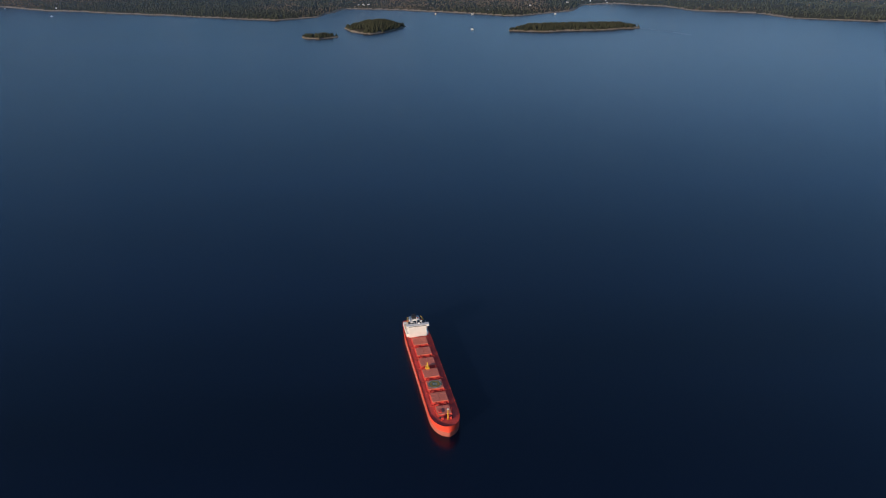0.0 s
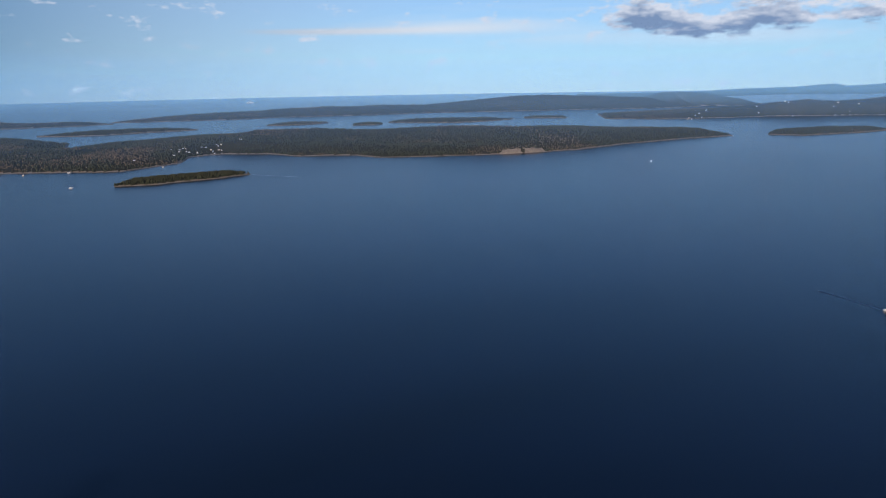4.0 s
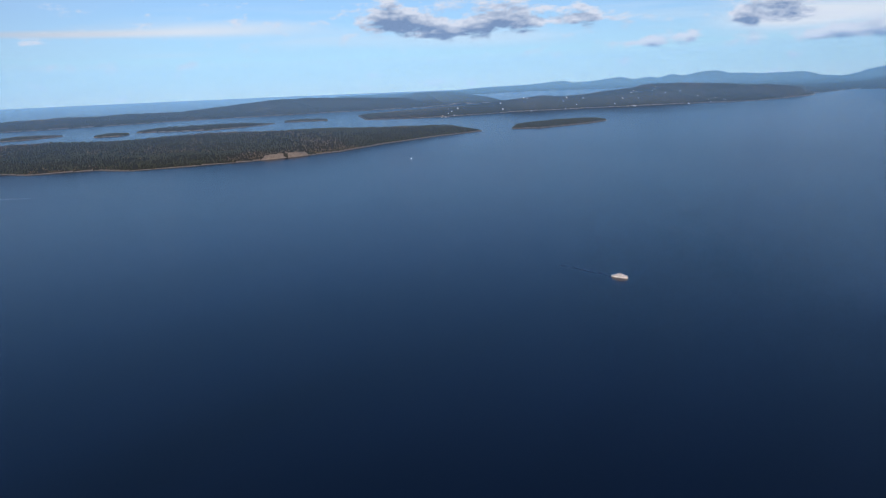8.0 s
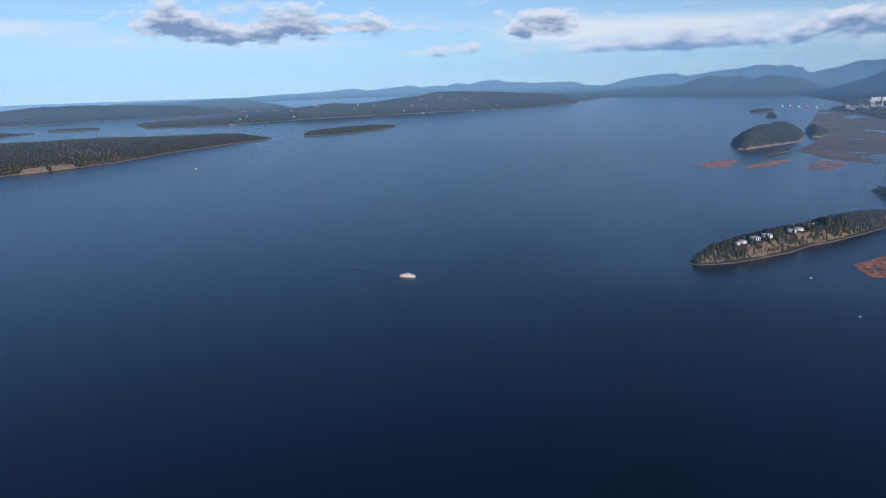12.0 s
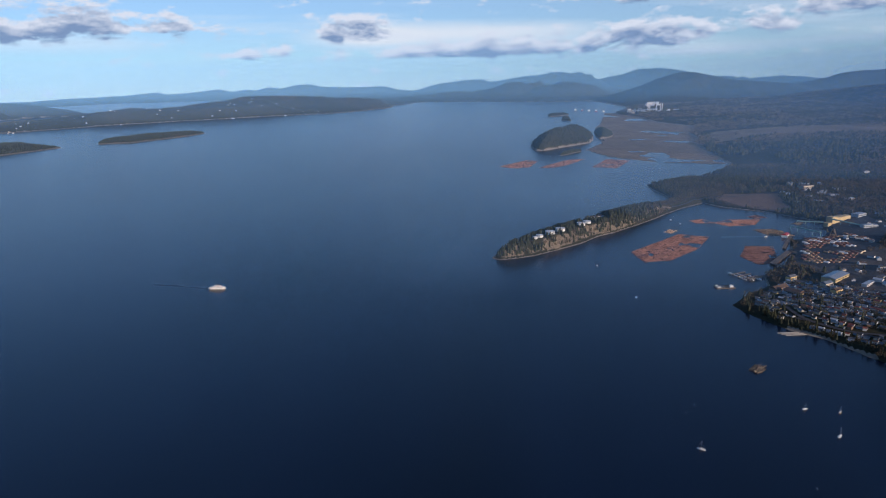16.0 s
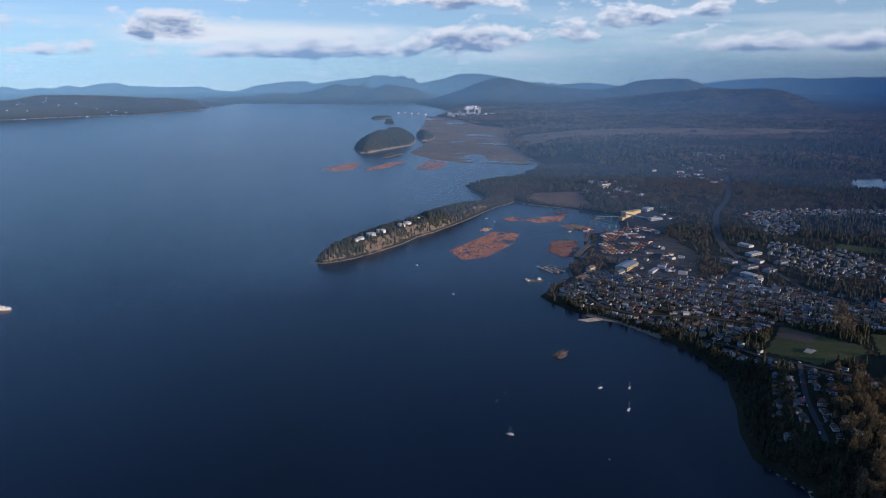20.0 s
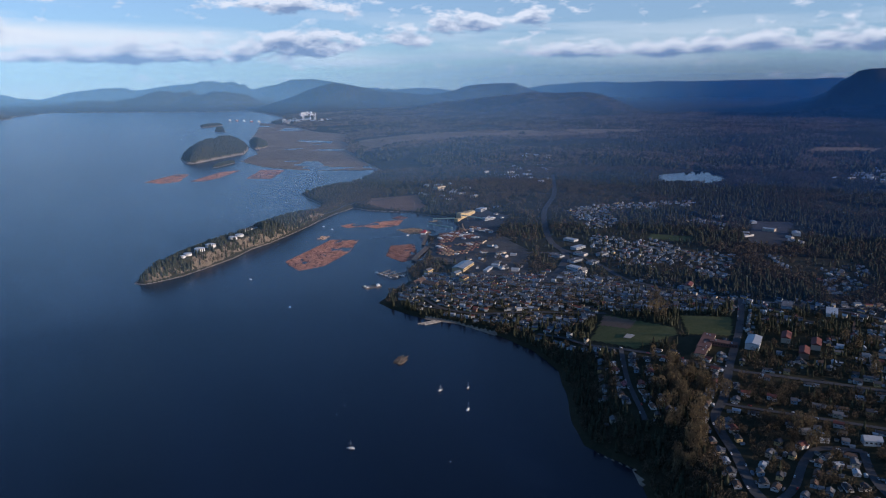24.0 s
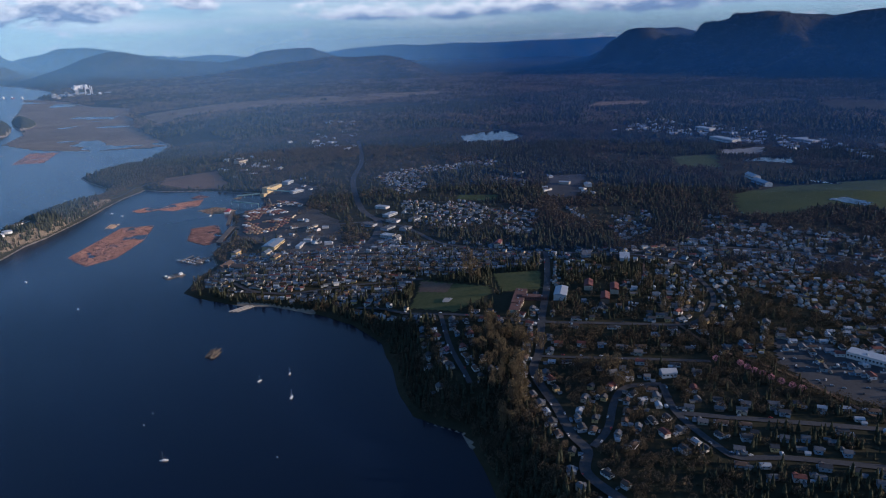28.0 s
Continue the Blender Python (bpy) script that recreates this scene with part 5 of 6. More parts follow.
sailboat(179, -67, 65, M_WHITE, "white sailboat at anchor with bare mast", 0.9)
sailboat(191, -106, -40, M_WHITE, "white sailboat moored with its stays showing", 0.95)
sailboat(206, -111.5, -35, M_LOG_PALE, "tan wooden sailboat moored off the beach", 0.8)
sailboat(207, -102, -70, M_WHITE, "small white sailboat moored off the beach", 0.7)

# half-sunk timber wreck
t = thing("sunken_hulk", pose(236, -96, 0, 0, 0, -38), "half-sunk hulk of rotten timbers in the shallows", "wreck")
for i in range(46):
    b = B()
    y = -1.9 + 3.8 * (i % 15) / 14 + rng.uniform(-0.3, 0.3)
    x0 = -4.2 + rng.uniform(0, 5.5)
    hgt = 1.1 * (1 - abs(y) / 2.4)
    beam(b, (x0, y, rng.uniform(-0.3, 0.1) + hgt * rng.random()), (x0 + rng.uniform(1.2, 3.6), y + rng.uniform(-0.7, 0.7), rng.uniform(-0.2, 0.2) + hgt * rng.random()), rng.uniform(0.10, 0.26))
    part("timber", b, M_TIMBER if i % 4 else M_SHORE, t)
for i in range(9):
    b = B()
    rx, ry = rng.uniform(-4.2, 3.6), rng.uniform(-1.5, 1.5)
    prism(b, [(rx + rng.uniform(0.6, 1.2) * math.cos(a), ry + rng.uniform(0.4, 0.8) * math.sin(a)) for a in np.linspace(0, 5.4, 7)], -0.5, rng.uniform(0.1, 0.45), 0.6)
    part("boulder", b, M_CLIFF, t)
t = thing("boat_ramp", pose(272, -117.5, 0, 0, 0, 103), "pale concrete ramp running into the water", "ramp")
for i in range(3):
    part("ramp_slab", box(B(), -1.5, -1.4 + i * 1.3, -0.15, 12 - i * 2, 0.5, 0.4), M_CONCRETE, t)
sheet("beach", [(280, -118), (268, -130), (250, -141), (248, -136), (262, -126), (272, -115)], 0.12, 1.2, M_SHORE, "narrow pale gravel beach", "beach")
sheet("beach", [(158, -129), (145, -136), (136, -134), (140, -130), (152, -127)], 0.16, 1.0, M_SHORE, "small pale sand beach under the trees", "beach")

# ---- tank farm on the point ----
for i, (x, y, r, h) in enumerate(((403, -18, 2.2, 0.8), (412, -24, 2.9, 1.2), (421, -30, 2.9, 1.2), (440, -43, 2.6, 0.7), (446, -47, 2.6, 0.7), (399, -15.5, 1.5, 0.6))):
    z = ground_z(x, y)
    t = thing("storage_tank", pose(x, y, z), "round white steel storage tank on the wooded point", "tank", "storage tanks")
    part("shell", tube(B(), 0, 0, -1.0, h + 0.4, r, n=28), M_TANK, t)
    part("roof", tube(B(), 0, 0, h + 0.4, h + 0.75, r + 0.04, 0.1, 28), M_TANK, t)
    part("ladder", box(B(), -r - 0.04, -0.1, -0.5, 0.06, 0.16, h + 1.0), M_STEEL, t)
    part("rim_rail", tube(B(), 0, 0, h + 0.36, h + 0.46, r + 0.07, n=28), M_STEEL, t)
    take(x, y, r + 1.6)
for i in range(9):
    take(400 + i * 6.5, -17 - i * 4.6, 2.2)
block("point_warehouse", 466, -52.5, -42, 17, 3.4, 1.7, M_TANK, ROOFS[2], "long white loading shed with a flat roof on the point", "warehouse", windows=False, z=5.3)
block("point_office", 478, -64, -42, 4, 2.5, 1.1, WALLS[0], ROOFS[5], "small white office on the point", "office")
t = thing("light_beacon", pose(383, 5, ground_z(383, 5)), "small white light tower at the rocky point", "beacon")
part("tower", tube(B(), 0, 0, -0.2, 1.1, 0.28, 0.2, 8), M_WHITE, t)
part("lantern", tube(B(), 0, 0, 1.1, 1.35, 0.14, n=8), M_RED, t)

# ---- log booms ----
def log_boom(poly, n, mat, length, turn, label, spread=10, ring=True):
    """A raft of floating logs inside an outline, with a ring of boom sticks."""
    p = np.array(poly, float)
    lo, hi = p.min(0), p.max(0)
    x, y = np.random.uniform(lo[0], hi[0], n * 4), np.random.uniform(lo[1], hi[1], n * 4)
    keep = (inside_distance(poly, x, y) > length * 0.2) & (fractal(x, y, 8 if length < 4 else 13, 3, 41) > -0.34)
    x, y = x[keep][:n], y[keep][:n]
    V, F = [], []
    for cx, cy in zip(x, y):
        a = radians(turn + random.gauss(0, spread))
        l, r = length * random.uniform(0.6, 1.1), random.uniform(0.07, 0.14)
        c, s = math.cos(a), math.sin(a)
        z = random.uniform(-0.02, 0.12)
        o = len(V)
        for u in (-l / 2, l / 2):
            for k in range(5):
                g = 6.2832 * k / 5
                V.append((cx + u * c - r * math.cos(g) * s, cy + u * s + r * math.cos(g) * c, z + r * math.sin(g)))
        for k in range(5):
            F.append((o + k, o + (k + 1) % 5, o + 5 + (k + 1) % 5, o + 5 + k))
    ob = thing("log_boom", Matrix.Identity(4), label, "log boom", "log booms in the bay")
    raft = new("logs", mesh_from("logs", V, F, [mat]))
    raft.parent = ob
    tagged(raft, kind="stuff")
    if ring:
        q = np.roll(p, -1, 0)
        for (ax, ay), (bx, by) in zip(p, q):
            part("boom_stick", beam(B(), (ax, ay, 0.05), (bx, by, 0.05), 0.16), mat, ob)


BOOM_A = [(398, -70), (447, -104), (441, -121), (410, -109), (382, -90), (376, -75)]
log_boom(BOOM_A, 2500, M_LOG, 2.5, 140, "large raft of reddish floating logs in the bay", 30)
log_boom([(393, -128), (418, -137), (418, -152), (380, -144), (377, -133)], 1900, M_LOG, 2.5, 60, "raft of wet reddish logs near the wharf", 14)
log_boom([(491, -118), (497, -128), (484, -133), (482, -121)], 130, M_LOG, 3.0, 120, "small raft of reddish logs", 20)
log_boom([(484, -132), (496, -145), (498, -166), (480, -158), (474, -140)], 800, M_LOG, 2.5, 110, "ragged raft of reddish logs", 25)
log_boom([(464, -152), (468, -168), (448, -173), (446, -158)], 420, M_LOG_PALE, 3.4, 30, "pile of fresh pale logs beside the mill", 35, False)
log_boom([(486, -182), (490, -190), (482, -194), (478, -186)], 120, M_LOG_PALE, 3.0, 30, "small pile of pale logs in the bay", 30, False)
log_boom([(508, -160), (514, -168), (505, -172), (501, -163)], 90, M_LOG, 3.0, 30, "small dark raft of logs", 30)
log_boom([(452, -95), (462, -100), (458, -106), (448, -100)], 60, M_LOG_PALE, 3.0, 140, "thin string of pale logs by the shore", 8, False)
for poly in ([(784, 36), (845, 8), (838, -6), (778, 2), (768, 20)], [(777, -9), (850, -40), (858, -62), (795, -38), (770, -20)], [(780, -66), (855, -86), (842, -112), (772, -92)]):
    log_boom(poly, 700, M_LOG, 5.0, 160, "far raft of reddish logs off the estuary", 20)
log_boom([(565, -151), (585, -163), (574, -198), (527, -190), (540, -167)], 10, M_LOG, 3.0, 0, "few stray logs on the log yard", 20, False)
sheet("log_yard", [(560, -150), (585, -160), (580, -200), (530, -194), (522, -182), (540, -165)], 0.12, 2.5, M_DIRT, "brown bark-covered log yard behind the causeway", "yard")
TAKEN |= inside_distance([(560, -150), (585, -160), (580, -200), (530, -194), (522, -182), (540, -165)], gx, gy) > 0
for x, y in ((548, -172), (538, -186), (560, -196), (585, -175)):
    t = thing("power_pole", pose(x, y, ground_z(x, y)), "tall timber power pole with a cross arm", "pole", "power poles")
    part("post", tube(B(), 0, 0, -0.3, 4.2, 0.12, 0.08, 6), M_TIMBER, t)
    part("cross_arm", box(B(), 0, 0, 3.8, 1.0, 0.1, 0.1), M_TIMBER, t)


# ---- wakes ----
def wake(pts, w0, w1, label):
    vs, fs = [], []
    for i, (x, y) in enumerate(pts):
        j = min(i + 1, len(pts) - 1)
        k = max(i - 1, 0)
        d = Vector((pts[j][0] - pts[k][0], pts[j][1] - pts[k][1])).normalized()
        w = w0 + (w1 - w0) * i / (len(pts) - 1)
        vs += [(x - d.y * w / 2, y + d.x * w / 2, 0.02), (x + d.y * w / 2, y - d.x * w / 2, 0.02)]
        if i:
            o = 2 * i
            fs.append((o - 2, o - 1, o + 1, o))
    tagged(new("wake", mesh_from("wake", vs, fs, [M_FOAM])), label, "wake", kind="structure")


wake([(444, -154), (443, -147), (442.5, -138), (441, -128)], 0.5, 0.9, "thin pale wake of a tug in the bay")
wake([(209, 766), (222, 745), (244, 713)], 0.8, 1.2, "thin pale wake of a boat off the islet")


# ---- bulk carrier ----
def hull_section(x, L, half):
    """Half width of deck and waterline at x metres from the stern."""
    s = min(1.0, 0.80 + 0.2 * math.sqrt(max(0.0, min(1.0, x / 5.0))))
    if x > L - 6.5:
        u = (x - (L - 6.5)) / 6.5
        deck = half * math.sqrt(max(0.0, 1 - u ** 2.4))
        wl = half * math.sqrt(max(0.0, 1 - min(1.0, u * 1.06) ** 2.0))
    else:
        deck = wl = half
    if x < 7:
        wl *= 0.55 + 0.45 * math.sqrt(x / 7)
    return deck * s, wl * s


def bulk_carrier(m, L=46.8, half=3.35, deck=2.15, simple=False, label="", hull_m=None):
    t = thing("bulk_carrier", m, label, "cargo ship")
    hm = hull_m or M_HULL
    xs = [0, 1, 2.5, 4.5, 7, 12, 20, 28, 36, L - 8.5, L - 7, L - 5.5, L - 4, L - 2.8, L - 1.8, L - 1.0, L - 0.5, L - 0.2, L - 0.06, L]
    split = 1.25

    def side(z_lo, z_hi, lo_f, hi_f):
        b = B()
        rows = []
        for x in xs:
            d, w = hull_section(x, L, half)
            rise = 0.7 * max(0.0, (x - (L - 6)) / 6)
            top = z_hi + (rise if z_hi >= deck else 0)
            wlo, whi = w + (d - w) * lo_f, w + (d - w) * hi_f
            rows.append([b.verts.new((x, sgn * ww, zz)) for sgn in (1, -1) for ww, zz in ((wlo, z_lo), (whi, top))])
        for a, c in zip(rows, rows[1:]):
            b.faces.new((a[0], a[1], c[1], c[0]))
            b.faces.new((a[2], c[2], c[3], a[3]))
        r = rows[0]
        b.faces.new((r[0], r[2], r[3], r[1]))
        bmesh.ops.remove_doubles(b, verts=b.verts, dist=0.003)
        return b
    for shell in (part("hull", side(split, deck + 0.12, 0.6, 1.0), hm, t), part("boot_topping", side(-0.6, split, 0.0, 0.6), M_HULL_LOW, t, "dull dark red lower hull")):
        shell.data.polygons.foreach_set("use_smooth", [True] * len(shell.data.polygons))
    b = B()
    up, dn = [], []
    for x in xs:
        d, _ = hull_section(x, L, half)
        z = deck + 0.7 * max(0.0, (x - (L - 6)) / 6) * 0.8
        up.append(b.verts.new((x, max(d - 0.06, 0.01), z)))
        dn.append(b.verts.new((x, -max(d - 0.06, 0.01), z)))
    for i in range(len(xs) - 1):
        b.faces.new((dn[i], dn[i + 1], up[i + 1], up[i]))
    part("deck", b, M_DECK if not hull_m else M_HULL_LOW, t)
    # seven hatches from aft to fore
    for i in range(7):
        x = 11.5 + i * 4.85
        l, w = (3.3, 3.6) if i < 6 else (3.0, 3.0)
        part("hatch_coaming", box(B(), x, 0, deck, l + 0.25, w + 0.3, 0.35), M_DECK, t)
        for s in (-1, 1):
            c = part("hatch_cover", box(B(), x, s * (w / 4 + 0.02), deck + 0.35, l, w / 2, 0.22), M_HATCH, t)
            if not simple:
                for k in (-0.3, 0, 0.3):
                    part("stiffener", box(B(), x + k * l, s * (w / 4 + 0.02), deck + 0.57, 0.06, w / 2 - 0.05, 0.03), M_HATCH, c)
        if not simple and i < 6:
            b = B()
            for s in (-1, 1):
                box(b, x + 2.25, s * 0.9, deck, 0.5, 0.6, 0.35)
                tube(b, x + 2.2, s * 1.7, deck, deck + 0.7, 0.1, n=7)
            beam(b, (x + 2.0, -2.6, deck + 0.12), (x + 2.0, 2.6, deck + 0.12), 0.1)
            beam(b, (x + 2.5, -2.6, deck + 0.12), (x + 2.5, 2.6, deck + 0.12), 0.1)
            part("deck_gear", b, M_DECK, t, "vents and pipes painted deck red")
    # house, bridge and funnel
    part("tower", box(B(), 7.3, 0, deck, 2.6, 4.7, 2.95), M_WHITE, t)
    part("lower_house", box(B(), 5.0, 0, deck, 6.2, 5.8, 0.9), M_WHITE, t)
    br = part("bridge", box(B(), 8.1, 0, deck + 2.95, 1.1, 6.1, 0.5), M_WHITE, t)
    part("bridge_windows", box(B(), 8.665, 0, deck + 3.14, 0.03, 4.6, 0.16), M_GLASS, br)
    part("monkey_deck", box(B(), 7.3, 0, deck + 3.0, 2.4, 4.4, 0.42), M_BLACK, t, "dark bridge roof")
    part("casing", box(B(), 3.0, 0, deck + 0.9, 2.0, 2.6, 1.6), M_WHITE, t)
    fn = part("funnel", box(B(), 2.9, 0, deck + 2.5, 1.3, 1.3, 0.9, 0.85), M_BLACK, t)
    part("exhaust", tube(B(), 2.9, 0, deck + 3.4, deck + 3.7, 0.22, n=8), M_BLACK, fn)
    part("mast", tube(B(), 7.0, 0, deck + 3.42, deck + 5.0, 0.12, 0.07, 7), M_WHITE, t)
    part("radar_arm", box(B(), 7.0, 0, deck + 4.3, 0.12, 1.6, 0.12), M_WHITE, t)
    for y in (-1.6, -0.8, 1.2):
        part("aerial", tube(B(), 7.6, y, deck + 3.42, deck + 4.1, 0.05, n=6), M_WHITE, t)
    for x, y, q in ((6.7, 1.2, 0.5), (6.6, -1.3, 0.6), (7.7, 0.5, 0.4)):
        part("roof_locker", box(B(), x, y, deck + 3.42, q, q, 0.3), M_WHITE, t)
    part("flag", box(B(), 6.6, 0.28, deck + 4.45, 0.03, 0.5, 0.3), M_RED, t)
    if simple:
        return t
    for s in (-1, 1):
        part("bridge_wing_strut", beam(B(), (8.2, s * 2.3, deck + 2.2), (8.2, s * 3.0, deck + 2.95), 0.12), M_WHITE, t)
        cr = part("stores_crane", beam(B(), (4.9, s * 2.2, deck + 0.9), (4.9, s * 2.2, deck + 2.7), 0.22), M_YELLOW, t, "yellow stores crane")
        part("crane_jib", beam(B(), (4.9, s * 2.2, deck + 2.7), (2.6, s * 1.8, deck + 2.8), 0.16), M_YELLOW, cr)
        lb = part("lifeboat", box(B(), 5.6, s * 2.75, deck + 1.6, 1.5, 0.5, 0.5, 0.75), M_LOG_PALE, t, "orange lifeboat")
        part("davit", beam(B(), (5.0, s * 2.5, deck + 0.9), (5.0, s * 2.8, deck + 2.4), 0.1), M_WHITE, lb)
        b = B()
        for x in np.arange(1.0, L - 7.5, 1.5):
            d, _ = hull_section(float(x), L, half)
            beam(b, (x, s * (d - 0.1), deck), (x, s * (d - 0.1), deck + 0.3), 0.035)
        beam(b, (9, s * (half - 0.1), deck + 0.3), (L - 9, s * (half - 0.1), deck + 0.3), 0.035)
        part("railing", b, M_HULL, t)
        b = B()
        for i in range(9):
            box(b, 12 + i * 2.2, s * (half + 0.01), 1.2, 1.3, 0.03, 0.10)
        part("name_bars", b, M_WHITE, t, "row of pale unreadable lettering bars on the hull")
    gb = part("grab_housing", box(B(), 24.2, -0.5, deck + 0.35, 0.9, 0.9, 0.8), M_YELLOW, t, "yellow deck machine")
    part("grab_arm", beam(B(), (24.2, -0.5, deck + 1.1), (23.7, -0.4, deck + 2.0), 0.3), M_YELLOW, gb)
    # helicopter circle painted on the fifth hatch
    z = deck + 0.605
    oct_ = [(1.6 * math.cos(0.3927 + 0.7854 * i), 1.75 * math.sin(0.3927 + 0.7854 * i)) for i in range(8)]
    hd = part("helideck_paint", prism(B(), [(30.9 + x, y) for x, y in oct_], z, z + 0.012), M_GREEN, t, "dark green octagon with a white ring")
    for r0, r1, zz, mm in ((1.48, 1.40, 0.02, M_WHITE), (1.05, 0.85, 0.02, M_YELLOW)):
        b = B()
        n = 28
        for i in range(n):
            a0, a1 = 6.2832 * i / n, 6.2832 * (i + 1) / n
            b.faces.new([b.verts.new((30.9 + r * math.cos(a), r * math.sin(a), z + zz)) for r, a in ((r0, a0), (r0, a1), (r1, a1), (r1, a0))])
        part("painted_ring", b, mm, hd)
    b = B()
    for y in (-0.3, 0.3):
        box(b, 30.9, y, z + 0.012, 0.9, 0.14, 0.008)
    box(b, 30.9, 0, z + 0.012, 0.14, 0.6, 0.009)
    part("painted_mark", b, M_WHITE, hd)
    fm = part("foremast", tube(B(), L - 2.9, 0.3, deck + 0.4, deck + 3.0, 0.16, 0.11, 8), M_YELLOW, t, "yellow foremast")
    part("mast_light", box(B(), L - 2.9, 0.3, deck + 3.0, 0.3, 0.3, 0.2), M_WHITE, fm)
    for s in (-1, 1):
        w = part("windlass", box(B(), L - 3.4, s * 0.9, deck + 0.3, 0.7, 0.6, 0.5), M_DECK, t)
        part("drum", tube(B(), L - 3.4, s * 1.3, deck + 0.4, deck + 0.85, 0.22, n=8), M_BLACK, w)
        part("anchor", box(B(), L - 2.2, s * 2.3, 1.5, 0.3, 0.12, 0.4, 0.6), M_BLACK, t)
        b = B()
        for i in range(5):
            tube(b, L - 6.5 + i * 0.9, s * (1.9 - 0.2 * i), deck + 0.1, deck + 0.55, 0.09, n=6)
        part("bollards", b, M_DECK, t)
    part("forecastle_deck_store", box(B(), L - 5.6, -0.9, deck + 0.2, 0.9, 0.8, 0.6), M_DECK, t)
    return t


SHIP_A = math.degrees(math.atan2(-36.5, 7.8))
ship_dir = Vector((math.cos(radians(SHIP_A)), math.sin(radians(SHIP_A))))
ship_o = Vector((-0.15, 120.6)) - ship_dir * 45.3
bulk_carrier(pose(ship_o.x, ship_o.y, 0, 0, 0, SHIP_A), label="red bulk carrier at anchor with seven hatches and white bridge")
bulk_carrier(pose(-1030, 1862, 0, 0, 0, 8), simple=True, label="distant dark-hulled bulk carrier at anchor", hull_m=M_HULL_LOW)
bulk_carrier(pose(-735, 1912, 0, 0, 0, 5), simple=True, label="far dark-hulled cargo ship at anchor", hull_m=M_BLACK)


# ---- ferry ----
def ferry(m, label):
    t = thing("ferry", m, label, "ferry")
    out = [(-4.4, -0.7), (-3.2, -1.2), (3.2, -1.2), (4.4, -0.7), (4.7, 0), (4.4, 0.7), (3.2, 1.2), (-3.2, 1.2), (-4.4, 0.7), (-4.7, 0)]
    part("hull", prism(B(), [(x * 0.97, y * 0.94) for x, y in out], -0.2, 0.75, 1.04), M_WHITE, t)
    part("stripe", prism(B(), [(x * 0.985, y * 0.97) for x, y in out], 0.1, 0.22), M_BLACK, t)
    part("car_deck", box(B(), 0, 0, 0.75, 7.2, 2.2, 0.45), M_WHITE, t)
    for s in (-1, 1):
        for i in range(7):
            part("side_opening", box(B(), -2.7 + i * 0.9, s * 1.105, 0.84, 0.6, 0.03, 0.22), M_BLACK, t)
    cb = part("passenger_cabin", box(B(), 0, 0, 1.2, 3.8, 1.9, 0.42, 0.93), M_WHITE, t)
    for s in (-1, 1):
        part("window_band", box(B(), 0, s * 0.93, 1.32, 3.2, 0.03, 0.16), M_GLASS, cb)
    wh = part("wheelhouse", box(B(), 0.3, 0, 1.62, 1.0, 1.1, 0.42, 0.88), M_WHITE, t)
    part("wheelhouse_windows", box(B(), 0.3, 0, 1.8, 1.0, 1.06, 0.14, 0.96), M_GLASS, wh)
    part("mast", tube(B(), 0.1, 0, 2.04, 3.1, 0.06, 0.04, 6), M_WHITE, t)
    for x in (-1.2, 1.4):
        part("funnel", box(B(), x, 0.5, 1.62, 0.35, 0.3, 0.45, 0.9), M_WHITE, t)
    for s in (-1, 1):
        part("end_ramp", box(B(), s * 4.35, 0, 0.75, 0.6, 1.1, 0.08), M_STEEL, t)
        part("rail", box(B(), s * 3.8, 0, 0.76, 0.06, 1.9, 0.3), M_WHITE, t)
    return t


ferry(pose(306.3, 136.5, 0, 0, 0, -84) @ Matrix.Scale(0.92, 4), "white double-ended car ferry with a low central wheelhouse")
ferry(pose(980, 3570, 0, 0, 0, 0) @ Matrix.Scale(4.0, 4), "distant large white ferry near the horizon")
wake([(306, 142), (307, 150), (309, 162), (309.5, 172)], 0.8, 1.6, "faint pale wake trailing behind the ferry")

# ---- pulp mill far along the shore ----
t = thing("pulp_mill", pose(1860, -255, 4.5), "far pulp mill with pale buildings and tall stacks", "mill")
for i in range(34):
    x, y = rng.uniform(-60, 60), rng.uniform(-85, 50)
    part("mill_block", box(B(), x, y, -5, rng.uniform(6, 15), rng.uniform(5, 11), 5 + rng.uniform(2, 8)), rng.choice((M_WHITE, M_TANK, M_STEEL, M_CONCRETE, M_STEEL)), t)
for i in range(5):
    st = part("stack", tube(B(), rng.uniform(-30, 20), rng.uniform(-40, 5), -3, rng.uniform(16, 24), 1.3, 1.0, 8), M_TANK, t)
t = thing("steam_plume", pose(1850, -262, 20), "white steam drifting from the mill stacks", "steam")
bm = B()
for i in range(16):
    bmesh.ops.create_icosphere(bm, subdivisions=1, radius=rng.uniform(2.0, 4.2), matrix=Matrix.Translation((rng.uniform(-6, 6), 14 - i * 2.2 + rng.uniform(-2, 2), rng.uniform(-2, 5) + i * 0.2)))
part("puffs", bm, M_STEAM, t)
# Ships lying off the mill, stood in for by enlarged motor boats.
for i in range(5):
    motor_boat(1960 + i * 25, -150 + i * 18, 20, 6.0, M_RED if i % 2 else M_WHITE)


# ---- open ground of the waterfront, with few trees ----
YARD = [(500, -206), (513, -213), (448, -211), (361, -205), (304, -180), (318, -160), (375, -150), (417, -160), (440, -192), (470, -206)]
sheet("waterfront_yard", YARD, 0.06, 2.5, M_YARD, "grey-brown working ground of the waterfront yards", "yard")
OPEN = (inside_distance(YARD, gx, gy) > 0) & (np.random.default_rng(8).random(gx.shape) < 0.9)
TAKEN |= OPEN


